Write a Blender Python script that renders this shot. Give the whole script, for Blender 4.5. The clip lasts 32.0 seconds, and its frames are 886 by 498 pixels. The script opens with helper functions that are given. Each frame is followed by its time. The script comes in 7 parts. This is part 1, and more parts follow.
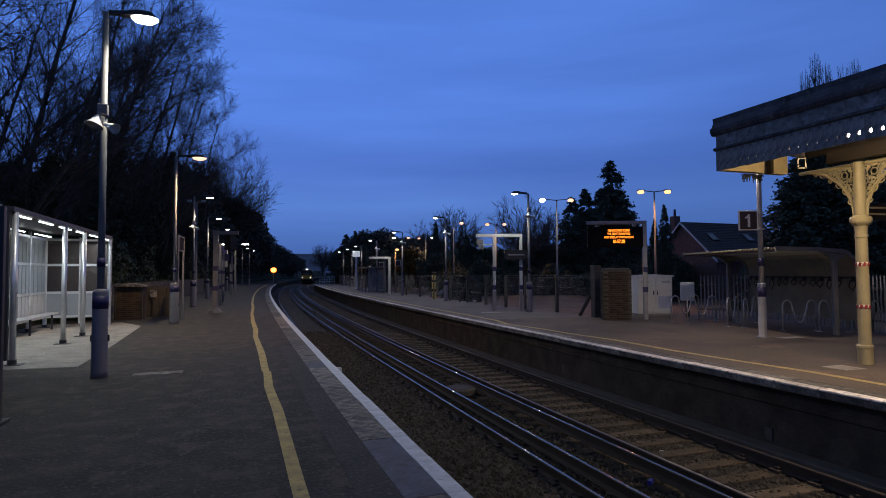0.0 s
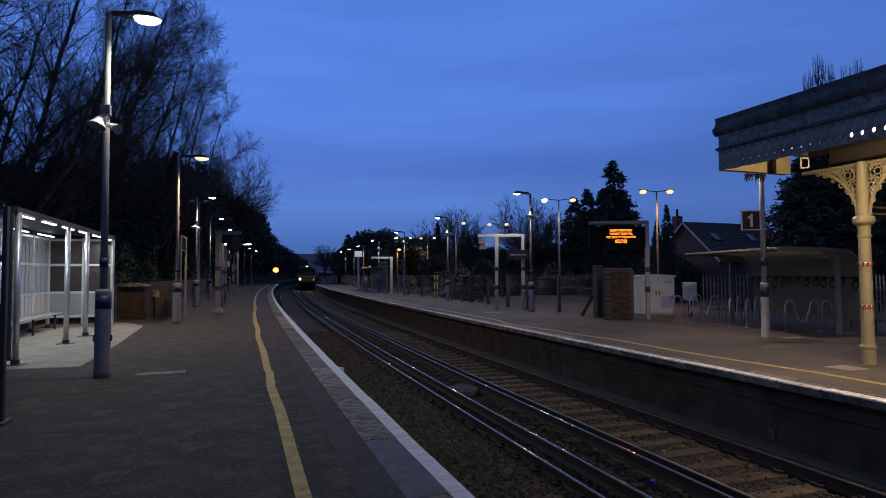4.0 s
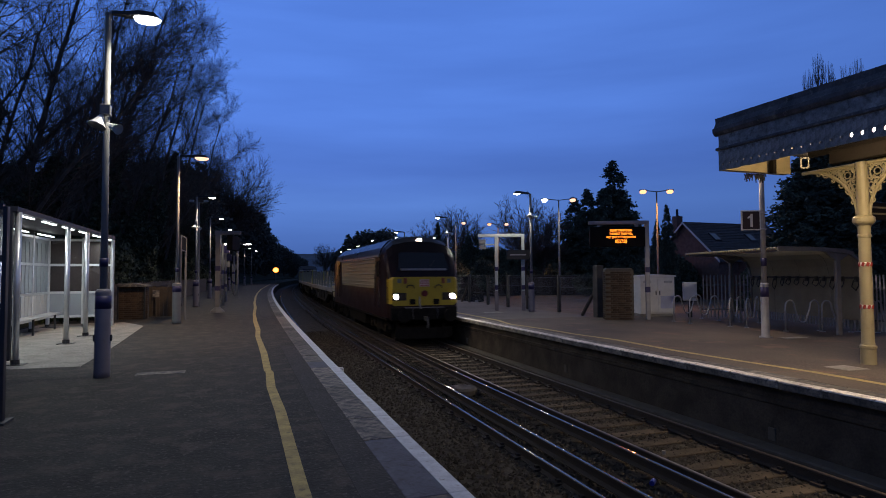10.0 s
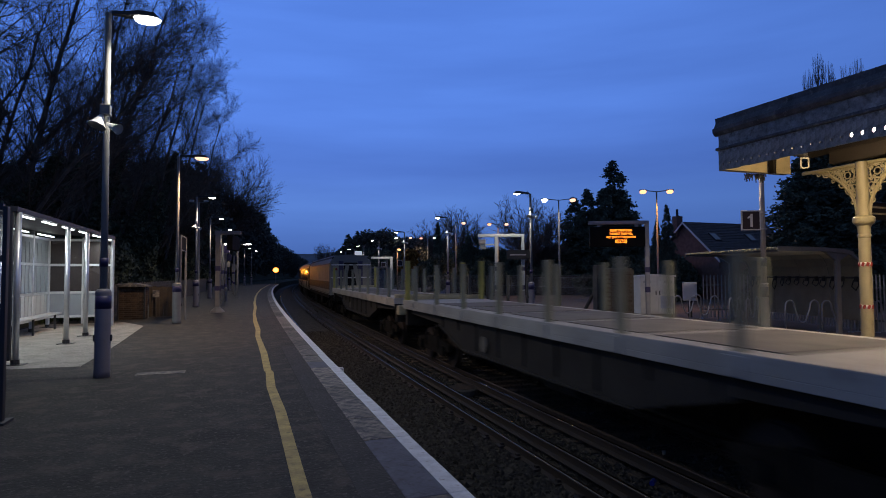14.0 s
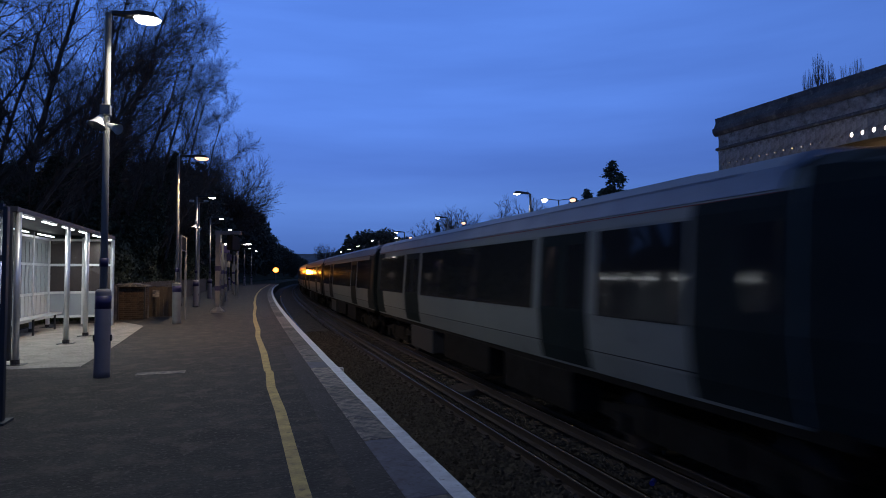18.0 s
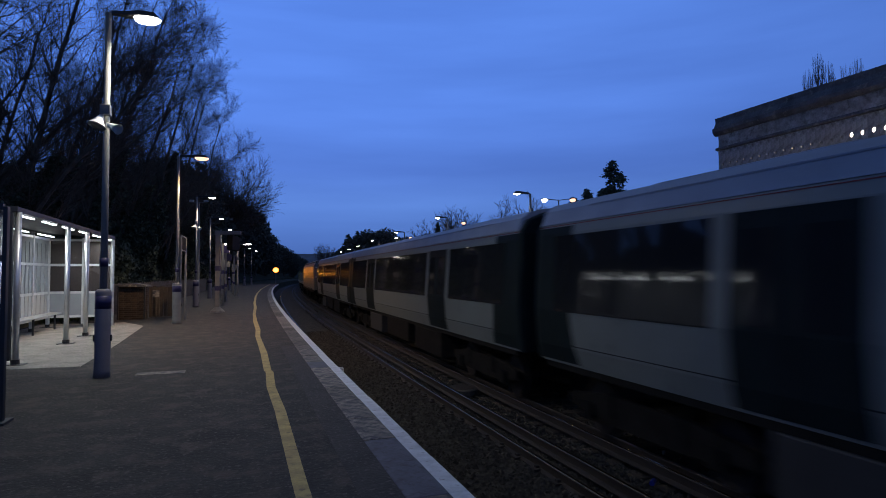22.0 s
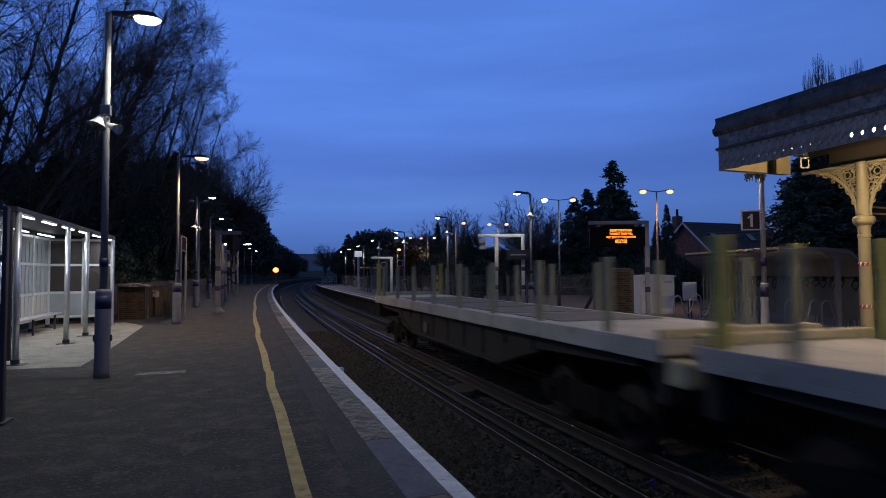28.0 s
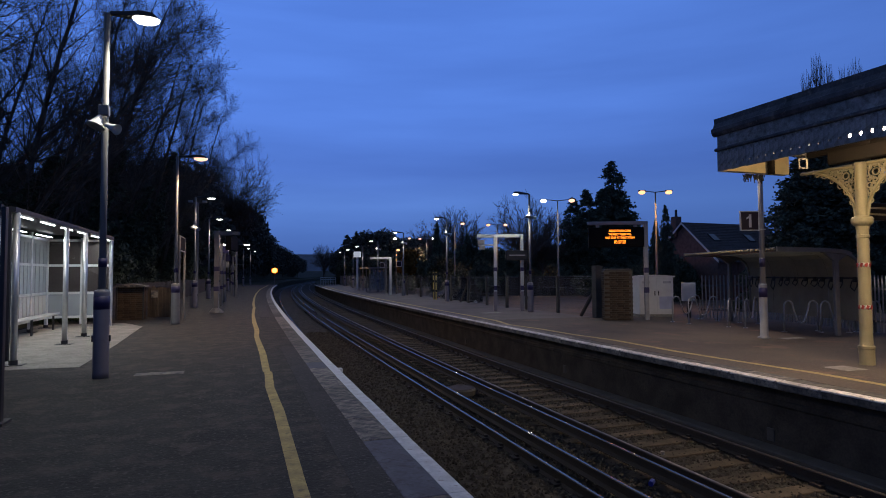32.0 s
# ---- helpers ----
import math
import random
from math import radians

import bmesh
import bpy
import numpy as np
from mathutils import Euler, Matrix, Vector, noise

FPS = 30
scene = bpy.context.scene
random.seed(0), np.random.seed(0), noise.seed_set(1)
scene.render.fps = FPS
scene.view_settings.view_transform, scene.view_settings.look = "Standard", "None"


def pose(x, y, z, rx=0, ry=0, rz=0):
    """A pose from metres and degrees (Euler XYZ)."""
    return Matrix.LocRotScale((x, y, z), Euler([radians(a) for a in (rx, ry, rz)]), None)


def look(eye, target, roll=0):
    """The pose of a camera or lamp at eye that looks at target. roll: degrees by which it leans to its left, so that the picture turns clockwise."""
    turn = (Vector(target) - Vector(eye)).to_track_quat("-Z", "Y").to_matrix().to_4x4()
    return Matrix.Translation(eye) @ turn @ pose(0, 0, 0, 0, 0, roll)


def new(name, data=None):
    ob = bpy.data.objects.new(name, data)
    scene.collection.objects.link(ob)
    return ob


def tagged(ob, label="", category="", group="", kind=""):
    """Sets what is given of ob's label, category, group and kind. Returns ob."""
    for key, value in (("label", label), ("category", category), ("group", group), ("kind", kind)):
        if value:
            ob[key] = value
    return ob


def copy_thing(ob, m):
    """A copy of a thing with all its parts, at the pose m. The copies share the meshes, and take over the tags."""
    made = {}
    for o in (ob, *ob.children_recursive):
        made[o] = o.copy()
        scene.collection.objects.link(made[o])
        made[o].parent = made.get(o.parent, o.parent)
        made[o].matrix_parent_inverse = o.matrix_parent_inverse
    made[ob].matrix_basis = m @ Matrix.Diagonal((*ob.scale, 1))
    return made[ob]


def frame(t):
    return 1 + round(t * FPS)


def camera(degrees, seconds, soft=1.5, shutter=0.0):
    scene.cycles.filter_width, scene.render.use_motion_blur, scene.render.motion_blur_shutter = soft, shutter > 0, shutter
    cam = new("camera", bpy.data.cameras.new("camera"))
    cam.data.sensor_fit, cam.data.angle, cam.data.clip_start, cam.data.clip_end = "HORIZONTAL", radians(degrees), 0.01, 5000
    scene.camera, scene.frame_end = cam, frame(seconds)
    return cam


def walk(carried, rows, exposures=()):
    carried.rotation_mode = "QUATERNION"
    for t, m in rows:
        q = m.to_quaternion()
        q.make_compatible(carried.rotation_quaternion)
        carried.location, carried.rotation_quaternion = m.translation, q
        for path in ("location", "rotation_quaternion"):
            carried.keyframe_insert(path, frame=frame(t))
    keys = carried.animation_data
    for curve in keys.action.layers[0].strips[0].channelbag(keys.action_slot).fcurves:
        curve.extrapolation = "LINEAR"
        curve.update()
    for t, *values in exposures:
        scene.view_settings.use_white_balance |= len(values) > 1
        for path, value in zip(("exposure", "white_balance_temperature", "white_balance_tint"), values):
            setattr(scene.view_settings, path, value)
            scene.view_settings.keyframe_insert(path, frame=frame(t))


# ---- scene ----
# The plan: s runs along the line, o across it (to the right), z up from the platform's surface.
RADIUS = 1087.0
RAIL_Z = -0.915
NEAR_TRACK, FAR_TRACK = 3.20, 6.287
EDGE_L, EDGE_R = 1.645, 7.654
SPEED = 13.39

cam = camera(73.76, 32.0, soft=0.95, shutter=0.6)


def aim(yaw, pitch=2.394, roll=-0.3):
    """The camera's pose on its tripod."""
    y, p = radians(yaw), radians(pitch)
    eye = Vector((0, 0, 1.637))
    return look(eye, eye + Vector((math.sin(y) * math.cos(p), math.cos(y) * math.cos(p), math.sin(p))), roll)


walk(cam, [(0.0, aim(19.40)), (0.5, aim(19.30)), (1.0, aim(19.20)), (2.0, aim(19.20)), (31.0, aim(19.20)), (31.6, aim(19.22)), (32.0, aim(19.30, 2.44))],
     [(0.0, 0.05), (10.8, 0.05), (11.8, 0.20), (12.2, 0.19), (13.0, 0.12), (14.5, 0.12), (16.5, 0.18), (25.4, 0.20), (27.5, 0.09), (32.0, 0.06)])


# ---- sky and light ----
def sky():
    w = bpy.data.worlds.new("dusk_sky")
    scene.world = w
    w.use_nodes = True
    nt = w.node_tree
    nt.nodes.clear()
    N = nt.nodes.new
    out, bg = N("ShaderNodeOutputWorld"), N("ShaderNodeBackground")
    tc, sep, ramp = N("ShaderNodeTexCoord"), N("ShaderNodeSeparateXYZ"), N("ShaderNodeValToRGB")
    mp, nz, mix, cr = N("ShaderNodeMapping"), N("ShaderNodeTexNoise"), N("ShaderNodeMix"), N("ShaderNodeValToRGB")
    L = nt.links.new
    L(tc.outputs["Generated"], sep.inputs[0])
    L(sep.outputs["Z"], ramp.inputs[0])
    el = ramp.color_ramp.elements
    stops = [(0.0, (0.044, 0.095, 0.30)), (0.05, (0.062, 0.136, 0.415)), (0.115, (0.088, 0.194, 0.565)), (0.17, (0.073, 0.165, 0.54)),
             (0.27, (0.088, 0.208, 0.68)), (0.42, (0.086, 0.208, 0.69)), (0.62, (0.074, 0.114, 0.215)), (1.0, (0.076, 0.096, 0.130))]
    while len(el) < len(stops):
        el.new(0.5)
    for e, (p, c) in zip(el, stops):
        e.position, e.color = p, (*c, 1)
    mp.inputs["Scale"].default_value = (1.2, 1.2, 10.0)
    L(tc.outputs["Generated"], mp.inputs[0])
    L(mp.outputs[0], nz.inputs["Vector"])
    nz.inputs["Scale"].default_value, nz.inputs["Detail"].default_value = 1.7, 5.0
    cr.color_ramp.elements[0].position, cr.color_ramp.elements[1].position = 0.36, 0.70
    cr.color_ramp.elements[0].color, cr.color_ramp.elements[1].color = (0.91, 0.91, 0.92, 1), (1.10, 1.09, 1.07, 1)
    L(nz.outputs["Fac"], cr.inputs[0])
    mix.data_type, mix.blend_type = "RGBA", "MULTIPLY"
    mix.inputs[0].default_value = 1.0
    L(ramp.outputs[0], mix.inputs[6])
    L(cr.outputs[0], mix.inputs[7])
    # the glow of the coming sunrise fades towards the opposite sky
    fade, mul = N("ShaderNodeMapRange"), N("ShaderNodeMix")
    dot = N("ShaderNodeVectorMath")
    dot.operation = "DOT_PRODUCT"
    dot.inputs[1].default_value = (-0.38, 0.93, 0.0)
    L(tc.outputs["Generated"], dot.inputs[0])
    L(dot.outputs["Value"], fade.inputs["Value"])
    fade.inputs["From Min"].default_value, fade.inputs["From Max"].default_value = -0.6, 1.0
    fade.inputs["To Min"].default_value, fade.inputs["To Max"].default_value = 0.52, 1.17
    mul.data_type, mul.blend_type = "RGBA", "MULTIPLY"
    mul.inputs[0].default_value = 1.0
    L(mix.outputs[2], mul.inputs[6])
    L(fade.outputs[0], mul.inputs[7])
    L(mul.outputs[2], bg.inputs[0])
    bg.inputs[1].default_value = 1.0
    L(bg.outputs[0], out.inputs[0])


sky()


def arc(s, o, z=0.0):
    th = s / RADIUS
    return Vector((RADIUS - (RADIUS - o) * math.cos(th), (RADIUS - o) * math.sin(th), z))


def at(s, o, z=0.0, turn=0.0):
    """A pose beside the line: local y runs along it, local x to its right."""
    p = arc(s, o, z)
    return pose(p.x, p.y, p.z, 0, 0, -math.degrees(s / RADIUS) + turn)


def light(name, where, watts, color, radius=0.08, spot=None, size=None, target=None):
    """A lamp's light: a point, a downward spot or a downward rectangle."""
    kind = "SPOT" if spot else "AREA" if size else "POINT"
    d = bpy.data.lights.new(name, kind)
    d.energy, d.color = watts, color
    if kind == "AREA":
        d.shape, d.size, d.size_y = "RECTANGLE", size[0], size[1]
    else:
        d.shadow_soft_size = radius
    if spot:
        d.spot_size, d.spot_blend = radians(spot), 0.6
    ob = new(name, d)
    w = Vector(where)
    ob.matrix_basis = look(w, target if target else w + Vector((0, 0.001, -1)))
    return ob


WHITE, WARM, SODIUM, COOL = (1.0, 0.93, 0.80), (1.0, 0.68, 0.42), (1.0, 0.42, 0.10), (0.86, 0.95, 1.0)


# ---- materials ----
def mat(name, color, rough=0.8, metal=0.0, var=0.25, scale=3.0, fine=60.0, bump=0.15, wear=None, wear_at=0.62, spread=0.06, random_by=0.0, island=0.0, spec=0.5, speck=None):
    m = bpy.data.materials.new(name)
    m.use_nodes = True
    nt = m.node_tree
    N, L = nt.nodes.new, nt.links.new
    b = nt.nodes["Principled BSDF"]
    tc = N("ShaderNodeTexCoord")
    n1, n2 = N("ShaderNodeTexNoise"), N("ShaderNodeTexNoise")
    n1.inputs["Scale"].default_value, n1.inputs["Detail"].default_value = scale, 6
    n2.inputs["Scale"].default_value, n2.inputs["Detail"].default_value = fine, 3
    L(tc.outputs["Object"], n1.inputs["Vector"])
    L(tc.outputs["Object"], n2.inputs["Vector"])
    r1 = N("ShaderNodeValToRGB")
    lo = [c * (1 - var) for c in color]
    hi = [min(1, c * (1 + var)) for c in color]
    r1.color_ramp.elements[0].color, r1.color_ramp.elements[1].color = (*lo, 1), (*hi, 1)
    r1.color_ramp.elements[0].position, r1.color_ramp.elements[1].position = 0.33, 0.67
    L(n1.outputs["Fac"], r1.inputs[0])
    mx = N("ShaderNodeMix")
    mx.data_type, mx.blend_type = "RGBA", "OVERLAY"
    mx.inputs[0].default_value = min(1, var * 1.2)
    L(r1.outputs[0], mx.inputs[6])
    L(n2.outputs["Fac"], mx.inputs[7])
    last = mx.outputs[2]
    if wear:
        r2 = N("ShaderNodeValToRGB")
        r2.color_ramp.elements[0].position, r2.color_ramp.elements[1].position = wear_at - spread, wear_at + spread
        n3 = N("ShaderNodeTexNoise")
        n3.inputs["Scale"].default_value, n3.inputs["Detail"].default_value = scale * 2.3, 8
        n3.inputs["Roughness"].default_value = 0.65
        L(tc.outputs["Object"], n3.inputs["Vector"])
        L(n3.outputs["Fac"], r2.inputs[0])
        m2 = N("ShaderNodeMix")
        m2.data_type = "RGBA"
        L(r2.outputs[0], m2.inputs[0])
        L(last, m2.inputs[6])
        m2.inputs[7].default_value = (*wear, 1)
        last = m2.outputs[2]
    if speck:
        n4, r4, m4 = N("ShaderNodeTexNoise"), N("ShaderNodeValToRGB"), N("ShaderNodeMix")
        n4.inputs["Scale"].default_value, n4.inputs["Detail"].default_value = 24.0, 5
        r4.color_ramp.elements[0].position, r4.color_ramp.elements[1].position = 0.57, 0.67
        L(tc.outputs["Object"], n4.inputs["Vector"])
        L(n4.outputs["Fac"], r4.inputs[0])
        m4.data_type = "RGBA"
        L(r4.outputs[0], m4.inputs[0])
        L(last, m4.inputs[6])
        m4.inputs[7].default_value = (*speck, 1)
        last = m4.outputs[2]
    if random_by or island:
        src = N("ShaderNodeObjectInfo").outputs["Random"] if random_by else N("ShaderNodeNewGeometry").outputs["Random Per Island"]
        k = random_by or island
        mr = N("ShaderNodeMapRange")
        mr.inputs["To Min"].default_value, mr.inputs["To Max"].default_value = 1 - k, 1 + k
        L(src, mr.inputs["Value"])
        hs = N("ShaderNodeHueSaturation")
        L(mr.outputs[0], hs.inputs["Value"])
        L(last, hs.inputs["Color"])
        last = hs.outputs[0]
    L(last, b.inputs["Base Color"])
    rr = N("ShaderNodeMapRange")
    rr.inputs["To Min"].default_value, rr.inputs["To Max"].default_value = max(0.015, rough - min(0.12, rough * 0.4)), min(1, rough + min(0.12, rough * 0.4))
    L(n1.outputs["Fac"], rr.inputs["Value"])
    L(rr.outputs[0], b.inputs["Roughness"])
    b.inputs["Metallic"].default_value = metal
    b.inputs["Specular IOR Level"].default_value = spec
    if bump:
        bp = N("ShaderNodeBump")
        bp.inputs["Strength"].default_value, bp.inputs["Distance"].default_value = bump, 0.01
        L(n2.outputs["Fac"], bp.inputs["Height"])
        L(bp.outputs[0], b.inputs["Normal"])
    return m


def glow(name, color, strength):
    m = bpy.data.materials.new(name)
    m.use_nodes = True
    b = m.node_tree.nodes["Principled BSDF"]
    b.inputs["Base Color"].default_value = (*color, 1)
    b.inputs["Emission Color"].default_value = (*color, 1)
    b.inputs["Emission Strength"].default_value = strength
    return m


def glass(name, tint=(0.9, 0.95, 0.95), rough=0.05, alpha=0.15):
    """Thin glazing: mostly clear with a gloss."""
    m = bpy.data.materials.new(name)
    m.use_nodes = True
    b = m.node_tree.nodes["Principled BSDF"]
    b.inputs["Base Color"].default_value = (*tint, 1)
    b.inputs["Roughness"].default_value = rough
    b.inputs["Alpha"].default_value = alpha
    return m


ASPHALT = mat("asphalt", (0.0225, 0.0230, 0.0205), 0.88, var=0.6, scale=1.3, fine=26, bump=1.0, wear=(0.060, 0.052, 0.042), wear_at=0.56, spread=0.07, speck=(0.080, 0.077, 0.066))
ASPHALT_NEW = mat("asphalt_patch", (0.031, 0.031, 0.030), 0.85, var=0.4, scale=2.5, fine=30, bump=0.8, speck=(0.08, 0.076, 0.07))
TARMAC_RED = mat("red_tarmac", (0.092, 0.072, 0.056), 0.85, var=0.4, scale=0.45, fine=26, bump=0.7, wear=(0.155, 0.098, 0.072), wear_at=0.60, spread=0.04, speck=(0.15, 0.12, 0.10))
TARMAC_GREY = mat("grey_tarmac", (0.115, 0.102, 0.094), 0.85, var=0.32, scale=0.7, fine=30, bump=0.5, wear=(0.15, 0.13, 0.115), wear_at=0.60)
CONCRETE = mat("concrete", (0.25, 0.24, 0.215), 0.85, var=0.28, scale=2.2, fine=24, bump=0.5, wear=(0.15, 0.14, 0.12), speck=(0.36, 0.345, 0.31))
COPING = mat("coping_stone", (0.20, 0.185, 0.155), 0.8, var=0.45, scale=3.5, fine=22, bump=0.7, wear=(0.055, 0.057, 0.066), wear_at=0.50, spread=0.08, random_by=0.5)
COPING_BLUE = mat("blue_grey_slab", (0.095, 0.10, 0.13), 0.75, var=0.25, scale=4, fine=25, bump=0.4, wear=(0.06, 0.062, 0.075), wear_at=0.58)
WHITE_PAINT = mat("white_line_paint", (0.62, 0.66, 0.71), 0.65, var=0.2, scale=5, fine=28, bump=0.6, wear=(0.26, 0.25, 0.24), wear_at=0.62, spread=0.04)
DIRTY_WHITE = mat("dirty_line_paint", (0.62, 0.61, 0.58), 0.75, var=0.3, scale=4, fine=28, bump=0.6, wear=(0.20, 0.19, 0.175), wear_at=0.58, spread=0.06, random_by=0.3)
YELLOW_PAINT = mat("yellow_line_paint", (0.40, 0.31, 0.10), 0.7, var=0.25, scale=4, fine=30, bump=0.5, wear=(0.20, 0.155, 0.065), wear_at=0.60)
BALLAST = mat("ballast", (0.040, 0.036, 0.030), 0.95, var=0.6, scale=6.0, fine=30, bump=1.0, spec=0.2)
STONE = mat("ballast_stone", (0.052, 0.047, 0.040), 0.92, var=0.3, scale=8, fine=40, bump=0.5, island=0.5, spec=0.2)
CONCRETE_DARK = mat("dark_concrete", (0.080, 0.073, 0.062), 0.9, var=0.2, scale=4, fine=40, bump=0.3)
SLEEPER = mat("sleeper_timber", (0.074, 0.060, 0.045), 0.9, var=0.3, scale=4, fine=35, bump=0.6, random_by=0.25, spec=0.2)
RUST = mat("rusty_steel", (0.024, 0.017, 0.013), 0.75, var=0.3, scale=6, fine=60, bump=0.3)
RAIL_HEAD = mat("polished_rail_head", (0.37, 0.235, 0.125), 0.13, metal=1.0, var=0.10, scale=8, fine=80, bump=0.0)
RAIL_WORN = mat("dull_rail_head", (0.16, 0.13, 0.105), 0.42, metal=0.9, var=0.2, scale=8, fine=60, bump=0.1)
RAIL_DULL = mat("conductor_rail_head", (0.33, 0.21, 0.11), 0.12, metal=1.0, var=0.12, scale=8, fine=60, bump=0.0)
WALL_DARK = mat("platform_wall_brick", (0.058, 0.049, 0.039), 0.92, var=0.35, scale=2, fine=30, bump=0.7, wear=(0.038, 0.036, 0.028), spec=0.2)
BANK = mat("bank_soil", (0.045, 0.045, 0.026), 0.95, var=0.4, scale=1.2, fine=20, bump=0.9, spec=0.1)
POLE = mat("grey_painted_steel", (0.175, 0.172, 0.168), 0.5, var=0.1, scale=5, fine=60, bump=0.08, wear=(0.15, 0.12, 0.09), wear_at=0.74)
PALE_POLE = mat("pale_grey_column_paint", (0.30, 0.295, 0.295), 0.5, var=0.1, scale=5, fine=60, bump=0.08, wear=(0.20, 0.17, 0.14), wear_at=0.74)
LILAC = mat("lilac_painted_steel", (0.190, 0.172, 0.192), 0.5, var=0.08, scale=5, fine=60, bump=0.06, wear=(0.14, 0.13, 0.16), wear_at=0.72)
NAVY = mat("navy_paint", (0.022, 0.018, 0.075), 0.5, var=0.15, scale=5, fine=60, bump=0.05)
ALU = mat("brushed_aluminium", (0.66, 0.67, 0.68), 0.38, metal=0.7, var=0.08, scale=5, fine=70, bump=0.05)
WHITE_METAL = mat("white_painted_metal", (0.66, 0.66, 0.64), 0.5, var=0.07, scale=4, fine=50, bump=0.06, wear=(0.40, 0.38, 0.34), wear_at=0.74)
GANTRY = mat("pale_grey_gantry_paint", (0.38, 0.40, 0.39), 0.55, var=0.1, scale=4, fine=50, bump=0.06, wear=(0.28, 0.28, 0.25), wear_at=0.72)
GALV = mat("galvanised_steel", (0.42, 0.43, 0.44), 0.45, metal=0.6, var=0.15, scale=6, fine=40, bump=0.08)
DARK_METAL = mat("dark_metal", (0.030, 0.030, 0.033), 0.5, var=0.2, scale=5, fine=50, bump=0.06)
BLACK = mat("black_panel", (0.010, 0.010, 0.011), 0.35, var=0.2, scale=5, fine=50, bump=0.02)
MATT_BLACK = mat("matt_black", (0.007, 0.007, 0.008), 0.8, var=0.2, scale=5, fine=50, bump=0.02, spec=0.1)
CREAM = mat("cream_gloss_paint", (0.31, 0.275, 0.165), 0.45, var=0.08, scale=4, fine=60, bump=0.08, wear=(0.27, 0.21, 0.115), wear_at=0.68)
# brighter than CREAM: part of the tube's light on the lining is painted in
LINING = mat("lit_valance_lining", (0.56, 0.47, 0.27), 0.55, var=0.1, scale=4, fine=40, bump=0.08, wear=(0.42, 0.33, 0.17), wear_at=0.68)
FASCIA = mat("weathered_boards", (0.29, 0.28, 0.265), 0.85, var=0.35, scale=3.5, fine=30, bump=0.5, wear=(0.11, 0.10, 0.09), wear_at=0.56, spread=0.1, random_by=0.12)
LEAD = mat("lead_flashing", (0.085, 0.085, 0.09), 0.8, var=0.4, scale=4, fine=30, bump=0.6, wear=(0.18, 0.17, 0.155), wear_at=0.62)
BRICK = mat("brick", (0.066, 0.046, 0.031), 0.9, var=0.25, scale=6, fine=50, bump=0.4, random_by=0.3, spec=0.2)
MORTAR = mat("mortar", (0.10, 0.088, 0.070), 0.95, var=0.2, scale=5, fine=60, bump=0.4)
BRICK_FAR = mat("far_brick_wall", (0.17, 0.095, 0.072), 0.9, var=0.25, scale=3, fine=22, bump=0.4)
SLATE = mat("roof_slate", (0.11, 0.095, 0.092), 0.75, var=0.25, scale=3, fine=30, bump=0.3, random_by=0.2)
TIMBER = mat("weathered_timber", (0.060, 0.047, 0.035), 0.9, var=0.3, scale=3, fine=40, bump=0.5, random_by=0.2)
# much darker than TIMBER, for the canopy's ceiling, beams and back boards
OLD_TIMBER = mat("dark_canopy_timber", (0.019, 0.014, 0.010), 0.85, var=0.3, scale=3, fine=40, bump=0.4)
BARK = mat("bark", (0.13, 0.105, 0.08), 0.95, var=0.3, scale=3, fine=30, bump=0.6, spec=0.2)
TWIG = mat("twig", (0.13, 0.10, 0.08), 0.95, var=0.2, scale=3, fine=30, bump=0.0, spec=0.1)
IVY = mat("ivy_leaves", (0.100, 0.112, 0.072), 0.7, var=0.3, scale=1.5, fine=20, bump=0.0, island=0.5, spec=0.2)
CONIFER = mat("conifer_foliage", (0.096, 0.115, 0.080), 0.8, var=0.3, scale=1.0, fine=20, bump=0.0, island=0.5, spec=0.2)
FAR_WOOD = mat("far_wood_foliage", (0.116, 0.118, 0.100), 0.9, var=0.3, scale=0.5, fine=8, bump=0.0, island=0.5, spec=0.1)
MESH_WIRE = mat("dull_mesh_wire", (0.20, 0.195, 0.185), 0.7, var=0.15, bump=0.0)
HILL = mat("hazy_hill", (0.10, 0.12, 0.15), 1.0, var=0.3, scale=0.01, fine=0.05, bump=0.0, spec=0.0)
# distance haze on the hill, put in as a faint blue emission
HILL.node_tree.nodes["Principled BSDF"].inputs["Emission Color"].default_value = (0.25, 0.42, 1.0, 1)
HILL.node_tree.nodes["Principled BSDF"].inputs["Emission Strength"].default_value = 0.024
AUTUMN = mat("autumn_leaves", (0.20, 0.11, 0.03), 0.8, var=0.3, scale=1.0, fine=10, bump=0.0, island=0.4, spec=0.2)
GRASS = mat("grass_blades", (0.045, 0.065, 0.025), 0.85, var=0.3, scale=1.0, fine=10, bump=0.0, island=0.5, spec=0.2)
RED = mat("red_paint", (0.30, 0.03, 0.022), 0.5, var=0.1)
MAROON_SIGN = mat("maroon_sign", (0.024, 0.012, 0.017), 0.5, var=0.1)
CLEAR = glass("clear_glazing")
PANEL = mat("frosted_panel", (0.33, 0.345, 0.36), 0.5, var=0.05, scale=3, fine=30, bump=0.03)
LAMP_WHITE = glow("white_lamp", (1.0, 0.95, 0.84), 8)
LAMP_WARM = glow("warm_lamp", (1.0, 0.54, 0.36), 1.7)
LAMP_SODIUM = glow("sodium_lamp", (1.0, 0.48, 0.22), 1.9)
LAMP_COOL = glow("cool_tube", (0.90, 0.97, 1.0), 4)
LAMP_RED = glow("reddish_lamp", (1.0, 0.40, 0.28), 1.6)
HEADLIGHT = glow("headlight", (1.0, 0.88, 0.70), 360)
BEACON = glow("sodium_glare", (1.0, 0.17, 0.010), 2.3)
